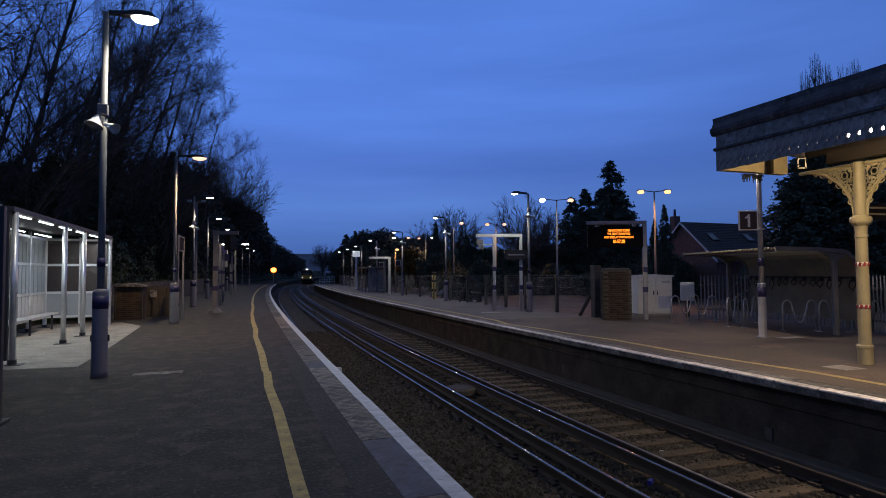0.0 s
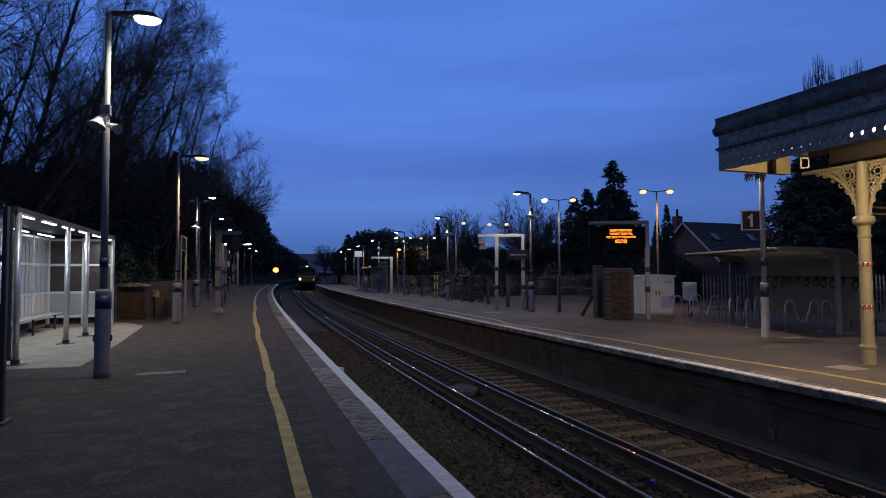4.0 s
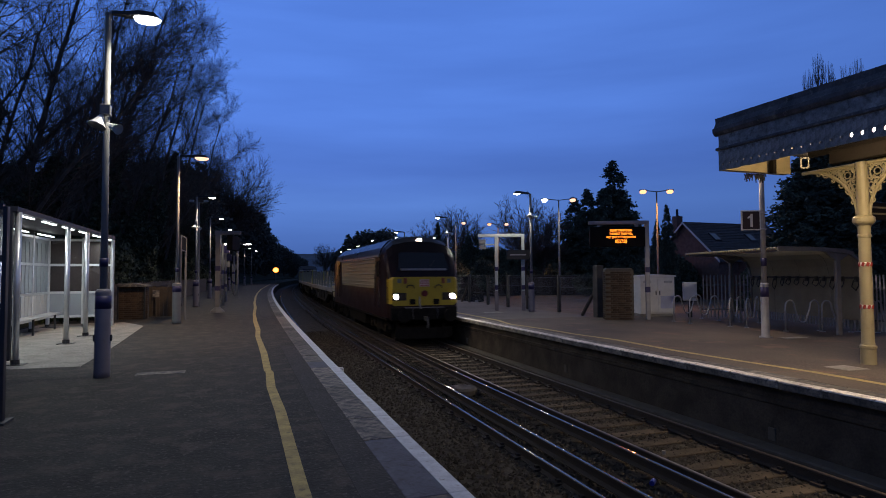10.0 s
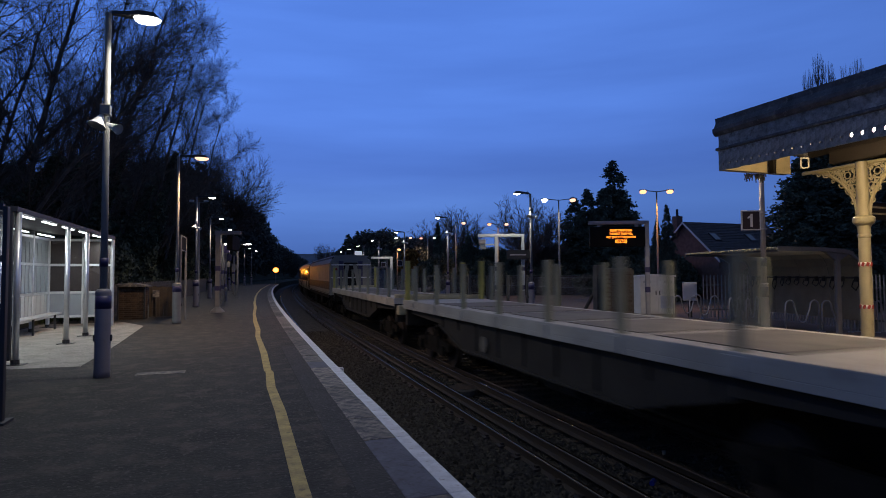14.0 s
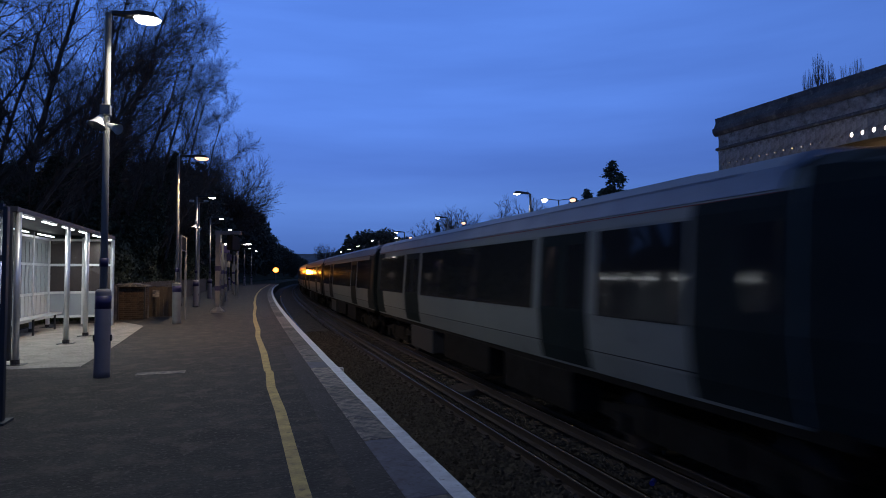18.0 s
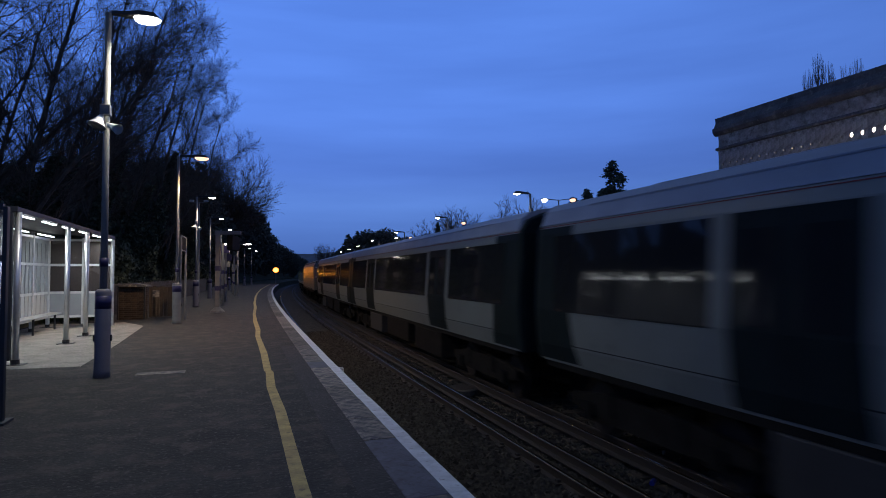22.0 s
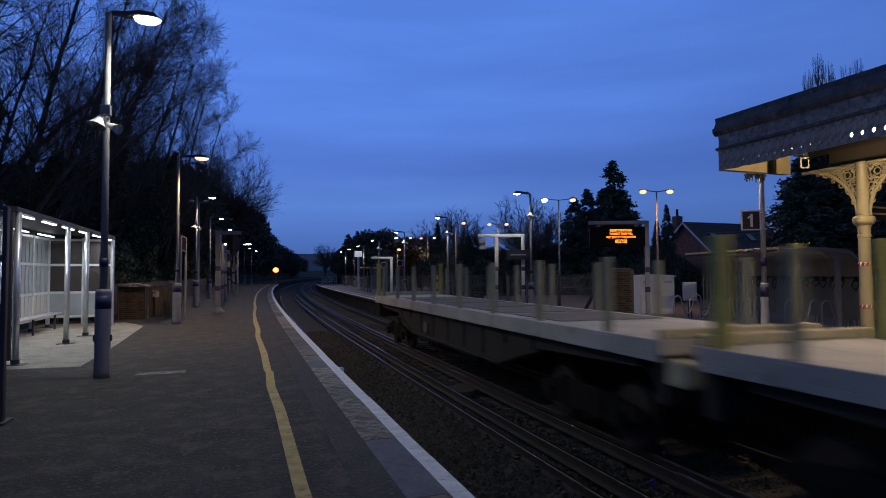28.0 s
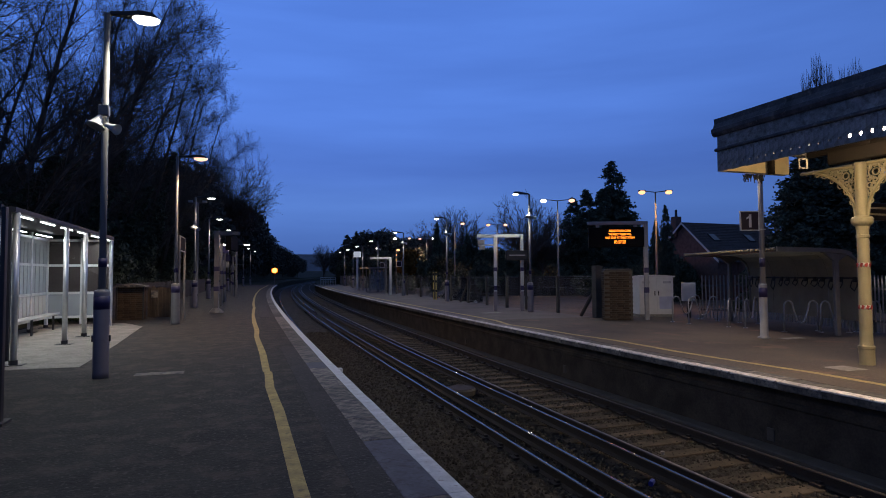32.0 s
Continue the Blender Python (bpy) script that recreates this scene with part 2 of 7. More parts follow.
BEACON_CORE = glow("sodium_glare_core", (1.0, 0.40, 0.075), 4.5)
LED = glow("orange_led", (1.0, 0.26, 0.02), 2.2)


# ---- mesh tools ----
def part(name, bm, material, parent=None, label="", smooth=False):
    """Links a bmesh as one mesh object, under a thing or a part where one is given."""
    me = bpy.data.meshes.new(name)
    if smooth:
        for fc in bm.faces:
            fc.smooth = True
    bm.to_mesh(me)
    bm.free()
    me.materials.append(material)
    ob = new(name, me)
    if parent:
        ob.parent = parent
    if label:
        ob["label"] = label
    return ob


def piece(name, me, parent, m):
    """One more object on a mesh that is already there."""
    ob = new(name, me)
    ob.parent = parent
    ob.matrix_basis = m
    return ob


def mesh_of(name, verts, faces, material, smooth=False):
    me = bpy.data.meshes.new(name)
    me.from_pydata([tuple(v) for v in verts], [], [tuple(f) for f in faces])
    me.materials.append(material)
    if smooth:
        me.polygons.foreach_set("use_smooth", [True] * len(me.polygons))
    me.update()
    return me


def empty(name, m, label="", category="", group="", kind=""):
    ob = new(name)
    ob.matrix_basis = m
    ob.empty_display_size = 0.1
    return tagged(ob, label, category, group, kind)


def box(bm, x, y, z, sx, sy, sz, bevel=0.0, turn=None):
    """A block centred on x, y, with its foot at z."""
    m = Matrix.Translation((x, y, z + sz / 2))
    if turn:
        m = m @ turn
    r = bmesh.ops.create_cube(bm, size=1.0, matrix=m @ Matrix.Diagonal((sx, sy, sz, 1)))
    if bevel:
        es = list({e for v in r["verts"] for e in v.link_edges})
        bmesh.ops.bevel(bm, geom=es, offset=bevel, segments=2, affect="EDGES", profile=0.5)
    return bm


def B(*blocks, bevel=0.0):
    bm = bmesh.new()
    for b in blocks:
        box(bm, *b, bevel=bevel)
    return bm


def tube(bm, pts, r, n=10, close=True):
    """A round bar along points; r is one radius or one for each point."""
    pts = [Vector(p) for p in pts]
    rs = r if isinstance(r, (list, tuple)) else [r] * len(pts)
    rings = []
    ref = None
    for i, p in enumerate(pts):
        d = (pts[min(i + 1, len(pts) - 1)] - pts[max(i - 1, 0)]).normalized()
        if ref is None:
            ref = Vector((0, 0, 1)) if abs(d.z) < 0.9 else Vector((1, 0, 0))
        u = (ref - d * ref.dot(d)).normalized()
        ref = u
        w = d.cross(u)
        rings.append([bm.verts.new(p + (u * math.cos(6.28318 * k / n) + w * math.sin(6.28318 * k / n)) * rs[i]) for k in range(n)])
    for a, b in zip(rings, rings[1:]):
        for k in range(n):
            bm.faces.new((a[k], a[(k + 1) % n], b[(k + 1) % n], b[k]))
    if close:
        bm.faces.new(rings[0][::-1])
        bm.faces.new(rings[-1])
    return bm


def T(pts, r, n=10):
    return tube(bmesh.new(), pts, r, n)


def lathe(profile, n=20, x=0.0, y=0.0):
    """A turned solid from (radius, height) rows."""
    bm = bmesh.new()
    rings = [[bm.verts.new((x + r * math.cos(6.28318 * k / n), y + r * math.sin(6.28318 * k / n), z)) for k in range(n)] for r, z in profile]
    for a, b in zip(rings, rings[1:]):
        for k in range(n):
            bm.faces.new((a[k], a[(k + 1) % n], b[(k + 1) % n], b[k]))
    bm.faces.new(rings[0][::-1])
    bm.faces.new(rings[-1])
    return bm


def prism(outline, y0, y1, axis="y"):
    """An outline in x, z pushed along y (or in y, z along x; or in x, y along z)."""
    bm = bmesh.new()
    def at3(a, b, t):
        return (a, t, b) if axis == "y" else (t, a, b) if axis == "x" else (a, b, t)
    A = [bm.verts.new(at3(a, b, y0)) for a, b in outline]
    C = [bm.verts.new(at3(a, b, y1)) for a, b in outline]
    n = len(outline)
    for k in range(n):
        bm.faces.new((A[k], A[(k + 1) % n], C[(k + 1) % n], C[k]))
    bm.faces.new(A[::-1])
    bm.faces.new(C)
    bmesh.ops.recalc_face_normals(bm, faces=bm.faces)
    return bm


def sweep(outline, s0, s1, step=2.0, closed=True):
    """An outline of (o, z) carried along the line from s0 to s1, in world space."""
    bm = bmesh.new()
    n = max(1, round((s1 - s0) / step))
    rows = []
    for i in range(n + 1):
        s = s0 + (s1 - s0) * i / n
        rows.append([bm.verts.new(arc(s, o, z)) for o, z in outline])
    m = len(outline)
    for a, b in zip(rows, rows[1:]):
        for k in range(m if closed else m - 1):
            bm.faces.new((a[k], a[(k + 1) % m], b[(k + 1) % m], b[k]))
    if closed:
        bm.faces.new(rows[0][::-1])
        bm.faces.new(rows[-1])
    bmesh.ops.recalc_face_normals(bm, faces=bm.faces)
    return bm


def ribbon(rows, width, z):
    """A painted strip whose centre runs through rows of (s, o)."""
    bm = bmesh.new()
    prev = None
    for s, o in rows:
        w = width * (1 + 0.12 * math.sin(s * 2.1))
        cur = [bm.verts.new(arc(s, o - w / 2, z)), bm.verts.new(arc(s, o + w / 2, z))]
        if prev:
            bm.faces.new((prev[0], prev[1], cur[1], cur[0]))
        prev = cur
    bmesh.ops.recalc_face_normals(bm, faces=bm.faces)
    for fc in bm.faces:
        if fc.normal.z < 0:
            fc.normal_flip()
    return bm


def letters(name, body, size, material, parent, m, label="", align="CENTER", bold=0.0):
    cu = bpy.data.curves.new(name, "FONT")
    cu.body, cu.size, cu.align_x, cu.align_y, cu.extrude, cu.offset = body, size, align, "CENTER", 0.002, bold
    tmp = new(name, cu)
    me = bpy.data.meshes.new_from_object(tmp)
    bpy.data.objects.remove(tmp)
    bpy.data.curves.remove(cu)
    me.materials.clear()
    me.materials.append(material)
    ob = new(name, me)
    ob.parent, ob.matrix_basis = parent, m
    if label:
        ob["label"] = label
    return ob


# ---- ground, platforms and track ----
def ground():
    prof = [(-2500, 5.0), (-60, 5.0), (-16, 3.6), (-10, 1.6), (-7.3, 0.45), (-6.62, 0.30), (-6.6, -0.06), (1.2, -0.06), (1.25, -1.22), (2.0, -1.22), (8.0, -1.22), (8.3, -1.22), (8.35, -0.06), (12.49, -0.06), (12.6, -1.10), (60, -1.12), (800, -1.2)]
    tagged(part("ground", sweep(prof, -420, 1200, 12, closed=False), BANK), "dark earth and grass falling away beside the line", "ground", kind="structure")
    tagged(part("ballast_bed", sweep([(1.30, -1.4), (1.30, -1.10), (2.2, -1.072), (4.3, -1.072), (4.75, -1.14), (5.1, -1.10), (7.4, -1.10), (8.0, -1.12), (8.0, -1.4)], -330, 440, 4), BALLAST), "dark brown stone ballast under two railway tracks", "ballast", kind="structure")
    tagged(part("car_park_surface", sweep([(12.62, -1.3), (12.62, -1.05), (60, -1.06), (60, -1.3)], 19.6, 120, 6), TARMAC_RED), "reddish tarmac car park behind the platform fence", "car park", kind="structure")


def platforms():
    tagged(part("platform_near", sweep([(-6.6, -1.2), (-6.6, 0.0), (1.17, 0.0), (1.17, -1.2)], -12, 104, 2), ASPHALT), "worn dark grey asphalt railway platform", "platform", kind="structure")
    tagged(part("platform_wall_near", sweep([(1.172, -1.3), (1.172, -0.09), (1.50, -0.09), (1.50, -1.3)], -12, 104, 2), WALL_DARK), "blackened brick wall below the platform edge", "platform wall", kind="structure")
    tagged(part("platform_far", sweep([(8.16, -1.2), (8.16, 0.0), (12.5, 0.0), (12.5, -1.2)], 19.5, 101, 2), TARMAC_GREY), "grey-brown tarmac railway platform", "platform", kind="structure")
    tagged(part("platform_forecourt", sweep([(8.16, -1.2), (8.16, 0.0), (24.0, 0.0), (24.0, -1.2)], -12, 19.496, 2), TARMAC_RED), "reddish brown tarmac platform by the station building", "platform", kind="structure")
    tagged(part("platform_wall_far", sweep([(7.86, -1.3), (7.86, -0.09), (8.157, -0.09), (8.157, -1.3)], -12, 101, 2), WALL_DARK), "blackened brick wall below the platform edge", "platform wall", kind="structure")
    tagged(part("wall_ledge", sweep([(7.83, -0.40), (7.83, -0.33), (7.858, -0.31), (7.858, -0.42)], -12, 101, 2), WALL_DARK), "projecting course along the platform wall", "ledge", kind="structure")
    tagged(part("cable_trough", sweep([(7.50, -1.12), (7.50, -1.03), (7.52, -1.01), (7.80, -1.01), (7.82, -1.03), (7.82, -1.12)], -12, 101, 2), CONCRETE_DARK), "low concrete cable trough at the wall's foot", "cable trough", kind="structure")
    # asphalt repairs beside the near edge
    tagged(part("asphalt_repair", sweep([(0.86, 0.0), (0.86, 0.005), (1.165, 0.005), (1.165, 0.0)], 1.0, 14.0, 1), ASPHALT_NEW), "strip of newer dark asphalt behind the coping", "asphalt", kind="structure")
    tagged(part("asphalt_repair", sweep([(0.62, 0.0), (0.62, 0.005), (1.02, 0.005), (1.02, 0.0)], 24.0, 34, 1), ASPHALT_NEW), "strip of newer dark asphalt behind the coping", "asphalt", kind="structure")
    # painted lines, laid by hand and a little crooked
    left = [(-10.0, 0.50), (-4.0, 0.46), (2.0, 0.47), (4.8, 0.465), (7.4, 0.475), (9.0, 0.44), (10.4, 0.475), (10.55, 0.45), (13.0, 0.46), (16.5, 0.40), (18.5, 0.44), (21.5, 0.39), (26, 0.37), (31, 0.42), (36, 0.36), (45, 0.33), (54, 0.31), (70, 0.30), (103, 0.30)]
    tagged(part("yellow_line", ribbon(left, 0.125, 0.006), YELLOW_PAINT), "worn yellow painted line on the platform", "painted line", kind="structure")
    right = [(-8, 8.85), (6, 8.83), (7.2, 8.86), (8.6, 8.72), (10.2, 8.62), (12.4, 8.66), (14, 8.44), (15.5, 8.40), (17.5, 8.16), (19, 8.42), (22, 8.46), (27, 8.40), (40, 8.38), (60, 8.4), (100, 8.4)]
    tagged(part("yellow_line", ribbon(right, 0.15, 0.006), YELLOW_PAINT), "worn yellow painted line on the platform", "painted line", kind="structure")


def coping(name, s0, s1, inner, outer, paint, white):
    """Edge stones one by one, each with its own band of white paint on the nose."""
    edge = tagged(new(name), "row of worn stone slabs with a white painted nose along the platform edge", "platform edge", kind="structure")
    rnd = random.Random(4)
    lo, hi = min(inner, outer), max(inner, outer)
    sgn = 1 if outer > inner else -1
    def slab(name2, a, b, z0, z1, ln, m):
        bm = bmesh.new()
        box(bm, (a + b) / 2, ln / 2, z0, abs(b - a), ln, z1 - z0, bevel=0.008)
        me = bpy.data.meshes.new(name2)
        bm.to_mesh(me)
        bm.free()
        me.materials.append(m)
        return me
    stones = {}
    s = s0
    while s < s1:
        ln = rnd.choice((0.72, 0.9, 1.05))
        if ln not in stones:
            stones[ln] = (slab("coping_slab", -(hi - lo) / 2, (hi - lo) / 2, -0.12, 0.0, ln - 0.012, COPING),
                          slab("white_nose", sgn * ((hi - lo) / 2 - paint), sgn * ((hi - lo) / 2 + 0.003), -0.121 if paint < 0.18 else -0.022, 0.004, ln - 0.006, white))
        lift = rnd.uniform(-0.004, 0.005)
        body = stones[ln][0]
        if paint < 0.18 and (3.9 < s < 5.2 or 10.0 < s < 10.9):
            body = body.copy()
            body.materials[0] = COPING_BLUE
        st = piece("coping_slab", body, edge, at(s, (lo + hi) / 2, lift))
        piece("white_nose", stones[ln][1], st, Matrix.Identity(4))
        s += ln
    return edge


RAIL_SHAPE = [(-0.07, -0.155), (0.07, -0.155), (0.07, -0.145), (0.012, -0.12), (0.012, -0.045), (0.034, -0.035), (0.034, -0.019), (-0.034, -0.019), (-0.034, -0.035), (-0.012, -0.045), (-0.012, -0.12), (-0.07, -0.145)]
HEAD_SHAPE = [(-0.036, -0.020), (0.036, -0.020), (0.0345, -0.011), (0.029, -0.0045), (0.016, -0.0015), (0.0, -0.001), (-0.016, -0.0015), (-0.029, -0.0045), (-0.0345, -0.011)]
BAND_SHAPE = [(-0.024, -0.0060), (-0.023, -0.0019), (-0.012, -0.0002), (0.0, 0.0), (0.012, -0.0002), (0.023, -0.0019), (0.024, -0.0060)]


def rail(name, o, s0, s1, dz=0.0, head=RAIL_HEAD, label="worn steel running rail with a bright head", scale=1.0):
    z = RAIL_Z + dz
    r = empty(name, Matrix.Identity(4), label, "rail", "rails of the two tracks", "structure")
    part("web", sweep([(o + a * scale, z + b) for a, b in RAIL_SHAPE], s0, s1, 2.5), RUST, r)
    part("rail_head", sweep([(o + a * scale, z + b) for a, b in HEAD_SHAPE], s0, s1, 2.5), RUST, r, "rusty brown rail head", True)
    part("running_band", sweep([(o + a * scale, z + b) for a, b in BAND_SHAPE], s0, s1, 2.5), head, r, "polished steel running band", True)


def track():
    for c, nm in ((NEAR_TRACK, "near"), (FAR_TRACK, "far")):
        for k in (-0.75, 0.75):
            rail("rail_" + nm, c + k, -320, 430, head=RAIL_HEAD if nm == "near" else RAIL_WORN)
    rail("conductor_rail", NEAR_TRACK + 0.75 + 0.37, -320, 36.5, 0.072, RAIL_DULL, "raised conductor rail beside the near track", 1.05)
    rail("conductor_rail", NEAR_TRACK + 0.75 + 0.37, 40, 430, 0.072, RAIL_DULL, "raised conductor rail beside the near track", 1.05)
    rail("conductor_rail", FAR_TRACK - 0.75 - 0.37, -320, 430, 0.072, RAIL_DULL, "raised conductor rail beside the far track", 1.05)


ground()
platforms()
track()


# ---- the train ----
TOP_LAMP = glow("warm_headlight", (1.0, 0.78, 0.56), 60)
BADGE = mat("pale_badge", (0.52, 0.34, 0.32), 0.5, var=0.1)
SOCKET_RED = mat("dark_red_socket", (0.16, 0.012, 0.012), 0.6, var=0.2)
TAP_ORANGE = mat("faded_orange_paint", (0.26, 0.08, 0.03), 0.6, var=0.2)
CASE_GREY = mat("grey_equipment_case", (0.034, 0.034, 0.034), 0.7, var=0.25, scale=2, fine=25, bump=0.1)
MAROON = mat("maroon_loco_paint", (0.0165, 0.0075, 0.0085), 0.35, var=0.15, scale=2, fine=40, bump=0.03, spec=0.25)
LOCO_CREAM = mat("cream_loco_panel", (0.28, 0.285, 0.195), 0.5, var=0.10, scale=2, fine=30, bump=0.05, wear=(0.20, 0.195, 0.14), wear_at=0.70)
LOCO_YELLOW = mat("warning_yellow", (0.47, 0.35, 0.02), 0.45, var=0.08, scale=3, fine=40, bump=0.03, wear=(0.34, 0.24, 0.03), wear_at=0.72)
LOCO_ROOF = mat("grey_loco_roof", (0.062, 0.061, 0.070), 0.30, var=0.2, scale=2, fine=30, bump=0.05)
UNDER = mat("sooty_underframe", (0.016, 0.015, 0.0135), 0.92, var=0.3, scale=5, fine=30, bump=0.2, spec=0.08)
# lighter, bluer base than WINDOW, in place of the sky reflected in the windscreen
CAB_GLASS = mat("sky_grey_windscreen_glass", (0.022, 0.026, 0.036), 0.10, var=0.1, scale=0.5, fine=5, bump=0.0, spec=0.5)
WINDOW = mat("dark_tinted_glass", (0.018, 0.020, 0.022), 0.06, var=0.1, scale=0.5, fine=5, bump=0.0, spec=0.25)
EMU_WHITE = mat("off_white_carriage_paint", (0.166, 0.186, 0.180), 0.42, var=0.08, scale=1.2, fine=25, bump=0.02, wear=(0.105, 0.112, 0.118), wear_at=0.66)
EMU_DARK = mat("dark_blue_green_paint", (0.0145, 0.0215, 0.0225), 0.55, var=0.15, scale=1.5, fine=25, bump=0.02, spec=0.06)
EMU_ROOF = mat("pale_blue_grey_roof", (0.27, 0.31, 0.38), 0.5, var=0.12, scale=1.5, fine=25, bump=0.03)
VAN_GREY = mat("grey_van_paint", (0.176, 0.184, 0.174), 0.6, var=0.12, scale=1.0, fine=25, bump=0.04, wear=(0.145, 0.14, 0.135), wear_at=0.62)
# paler copy of the van's cream: canopy light on its end is in the colour
LIT_CREAM = mat("lit_cream_paint", (0.25, 0.24, 0.195), 0.6, var=0.12, scale=1.5, fine=25, bump=0.04, wear=(0.26, 0.22, 0.16), wear_at=0.66)
VAN_CREAM = mat("cream_van_paint", (0.175, 0.175, 0.155), 0.6, var=0.12, scale=1.0, fine=25, bump=0.04, wear=(0.13, 0.12, 0.10), wear_at=0.62)
VAN_ROOF = mat("pale_van_roof", (0.24, 0.26, 0.29), 0.45, var=0.15, scale=1.2, fine=25, bump=0.05, wear=(0.17, 0.17, 0.17), wear_at=0.64)
VAN_DARK = mat("van_dark_stripe", (0.020, 0.021, 0.023), 0.6, spec=0.25, var=0.15, scale=2, fine=25, bump=0.03)
VAN_PURPLE = mat("purple_end_paint", (0.040, 0.036, 0.085), 0.5, var=0.12)
DECK = mat("pale_wagon_deck", (0.35, 0.35, 0.325), 0.75, var=0.15, scale=1.2, fine=30, bump=0.15, wear=(0.20, 0.19, 0.17), wear_at=0.64)
DECK_BOARD = mat("wagon_deck_boards", (0.13, 0.125, 0.11), 0.85, var=0.25, scale=2, fine=30, bump=0.3)
STAKE = mat("green_yellow_stake", (0.30, 0.30, 0.08), 0.6, var=0.15, scale=3, fine=30, bump=0.05)
END_BOX = mat("dirty_cream_box", (0.40, 0.37, 0.24), 0.7, var=0.2, scale=3, fine=30, bump=0.1, wear=(0.22, 0.2, 0.14))
GIRDER = mat("dusty_wagon_steel", (0.021, 0.020, 0.018), 0.8, var=0.35, scale=3, fine=25, bump=0.2)
STAKE_GREY = mat("grey_green_stake", (0.17, 0.19, 0.15), 0.6, var=0.15, scale=3, fine=30, bump=0.05)

WIDE = 1.357


def loft(stations, shape):
    """A skin through cross-sections; stations are (y, ...) rows that shape() turns into x, z points."""
    bm = bmesh.new()
    rows = []
    for st in stations:
        rows.append([bm.verts.new((x, st[0], z)) for x, z in shape(*st[1:])])
    m = len(rows[0])
    for a, b in zip(rows, rows[1:]):
        for k in range(m):
            bm.faces.new((a[k], a[(k + 1) % m], b[(k + 1) % m], b[k]))
    bm.faces.new(rows[0][::-1])
    bm.faces.new(rows[-1])
    bmesh.ops.recalc_face_normals(bm, faces=bm.faces)
    return bm


def loco_section(w, top, full=0.0, foot=0.95):
    """A body section; full swells the shoulders, as at the domed cab front."""
    k = top - foot
    right = [(w, foot), (w, foot + k * 0.55), (w * (0.985 + 0.01 * full), foot + k * (0.76 + 0.03 * full)), (w * (0.90 + 0.05 * full), foot + k * (0.85 + 0.035 * full)), (w * (0.70 + 0.10 * full), foot + k * (0.93 + 0.02 * full)), (w * (0.36 + 0.08 * full), foot + k * 0.985)]
    return right + [(0, top)] + [(-x, z) for x, z in right[::-1]]


def wheelset(v, y, r=0.46):
    """A pair of wheels on an axle, turned on its side."""
    bm = bmesh.new()
    for sx in (-1, 1):
        tube(bm, [(sx * 0.68, y, r), (sx * 0.705, y, r), (sx * 0.71, y, r), (sx * 0.82, y, r)], [r + 0.03, r + 0.03, r, r], 22)
    tube(bm, [(-0.68, y, r), (0.68, y, r)], 0.08, 8)
    part("wheelset", bm, RUST, v, "steel wheels on an axle")


def bogie(v, y, base=2.3, r=0.46):
    for k in (-0.5, 0.5):
        wheelset(v, y + k * base, r)
    for sx in (-1, 1):
        bm = prism([(y - base * 0.72, r + 0.02), (y - base * 0.3, r - 0.12), (y + base * 0.3, r - 0.12), (y + base * 0.72, r + 0.02), (y + base * 0.72, r + 0.18), (y + base * 0.35, r + 0.30), (y - base * 0.35, r + 0.30), (y - base * 0.72, r + 0.18)], sx * 0.95, sx * 1.06, "x")
        for k in (-0.5, 0.5):
            box(bm, sx * 1.08, y + k * base, r - 0.13, 0.14, 0.26, 0.26, bevel=0.02)
            tube(bm, [(sx * 1.04, y + k * base * 0.55, r + 0.0), (sx * 1.04, y + k * base * 0.55, r + 0.36)], 0.07, 8)
        part("bogie_frame", bm, UNDER, v, "sooty bogie side frame")


def buffers(v, y, d):
    for sx in (-0.86, 0.86):
        bm = T([(sx, y, 1.05), (sx, y + d * 0.35, 1.05)], 0.10, 12)
        tube(bm, [(sx, y + d * 0.35, 1.05), (sx, y + d * 0.40, 1.05)], 0.23, 16)
        part("buffer", bm, UNDER, v, "round steel buffer")
    bm = B((0, y + d * 0.2, 0.86, 0.10, 0.4, 0.14))
    tube(bm, [(0, y + d * 0.36, 0.95), (0.02, y + d * 0.42, 0.8), (0, y + d * 0.44, 0.62)], 0.035, 8)
    part("coupling_hook", bm, DARK_METAL, v)


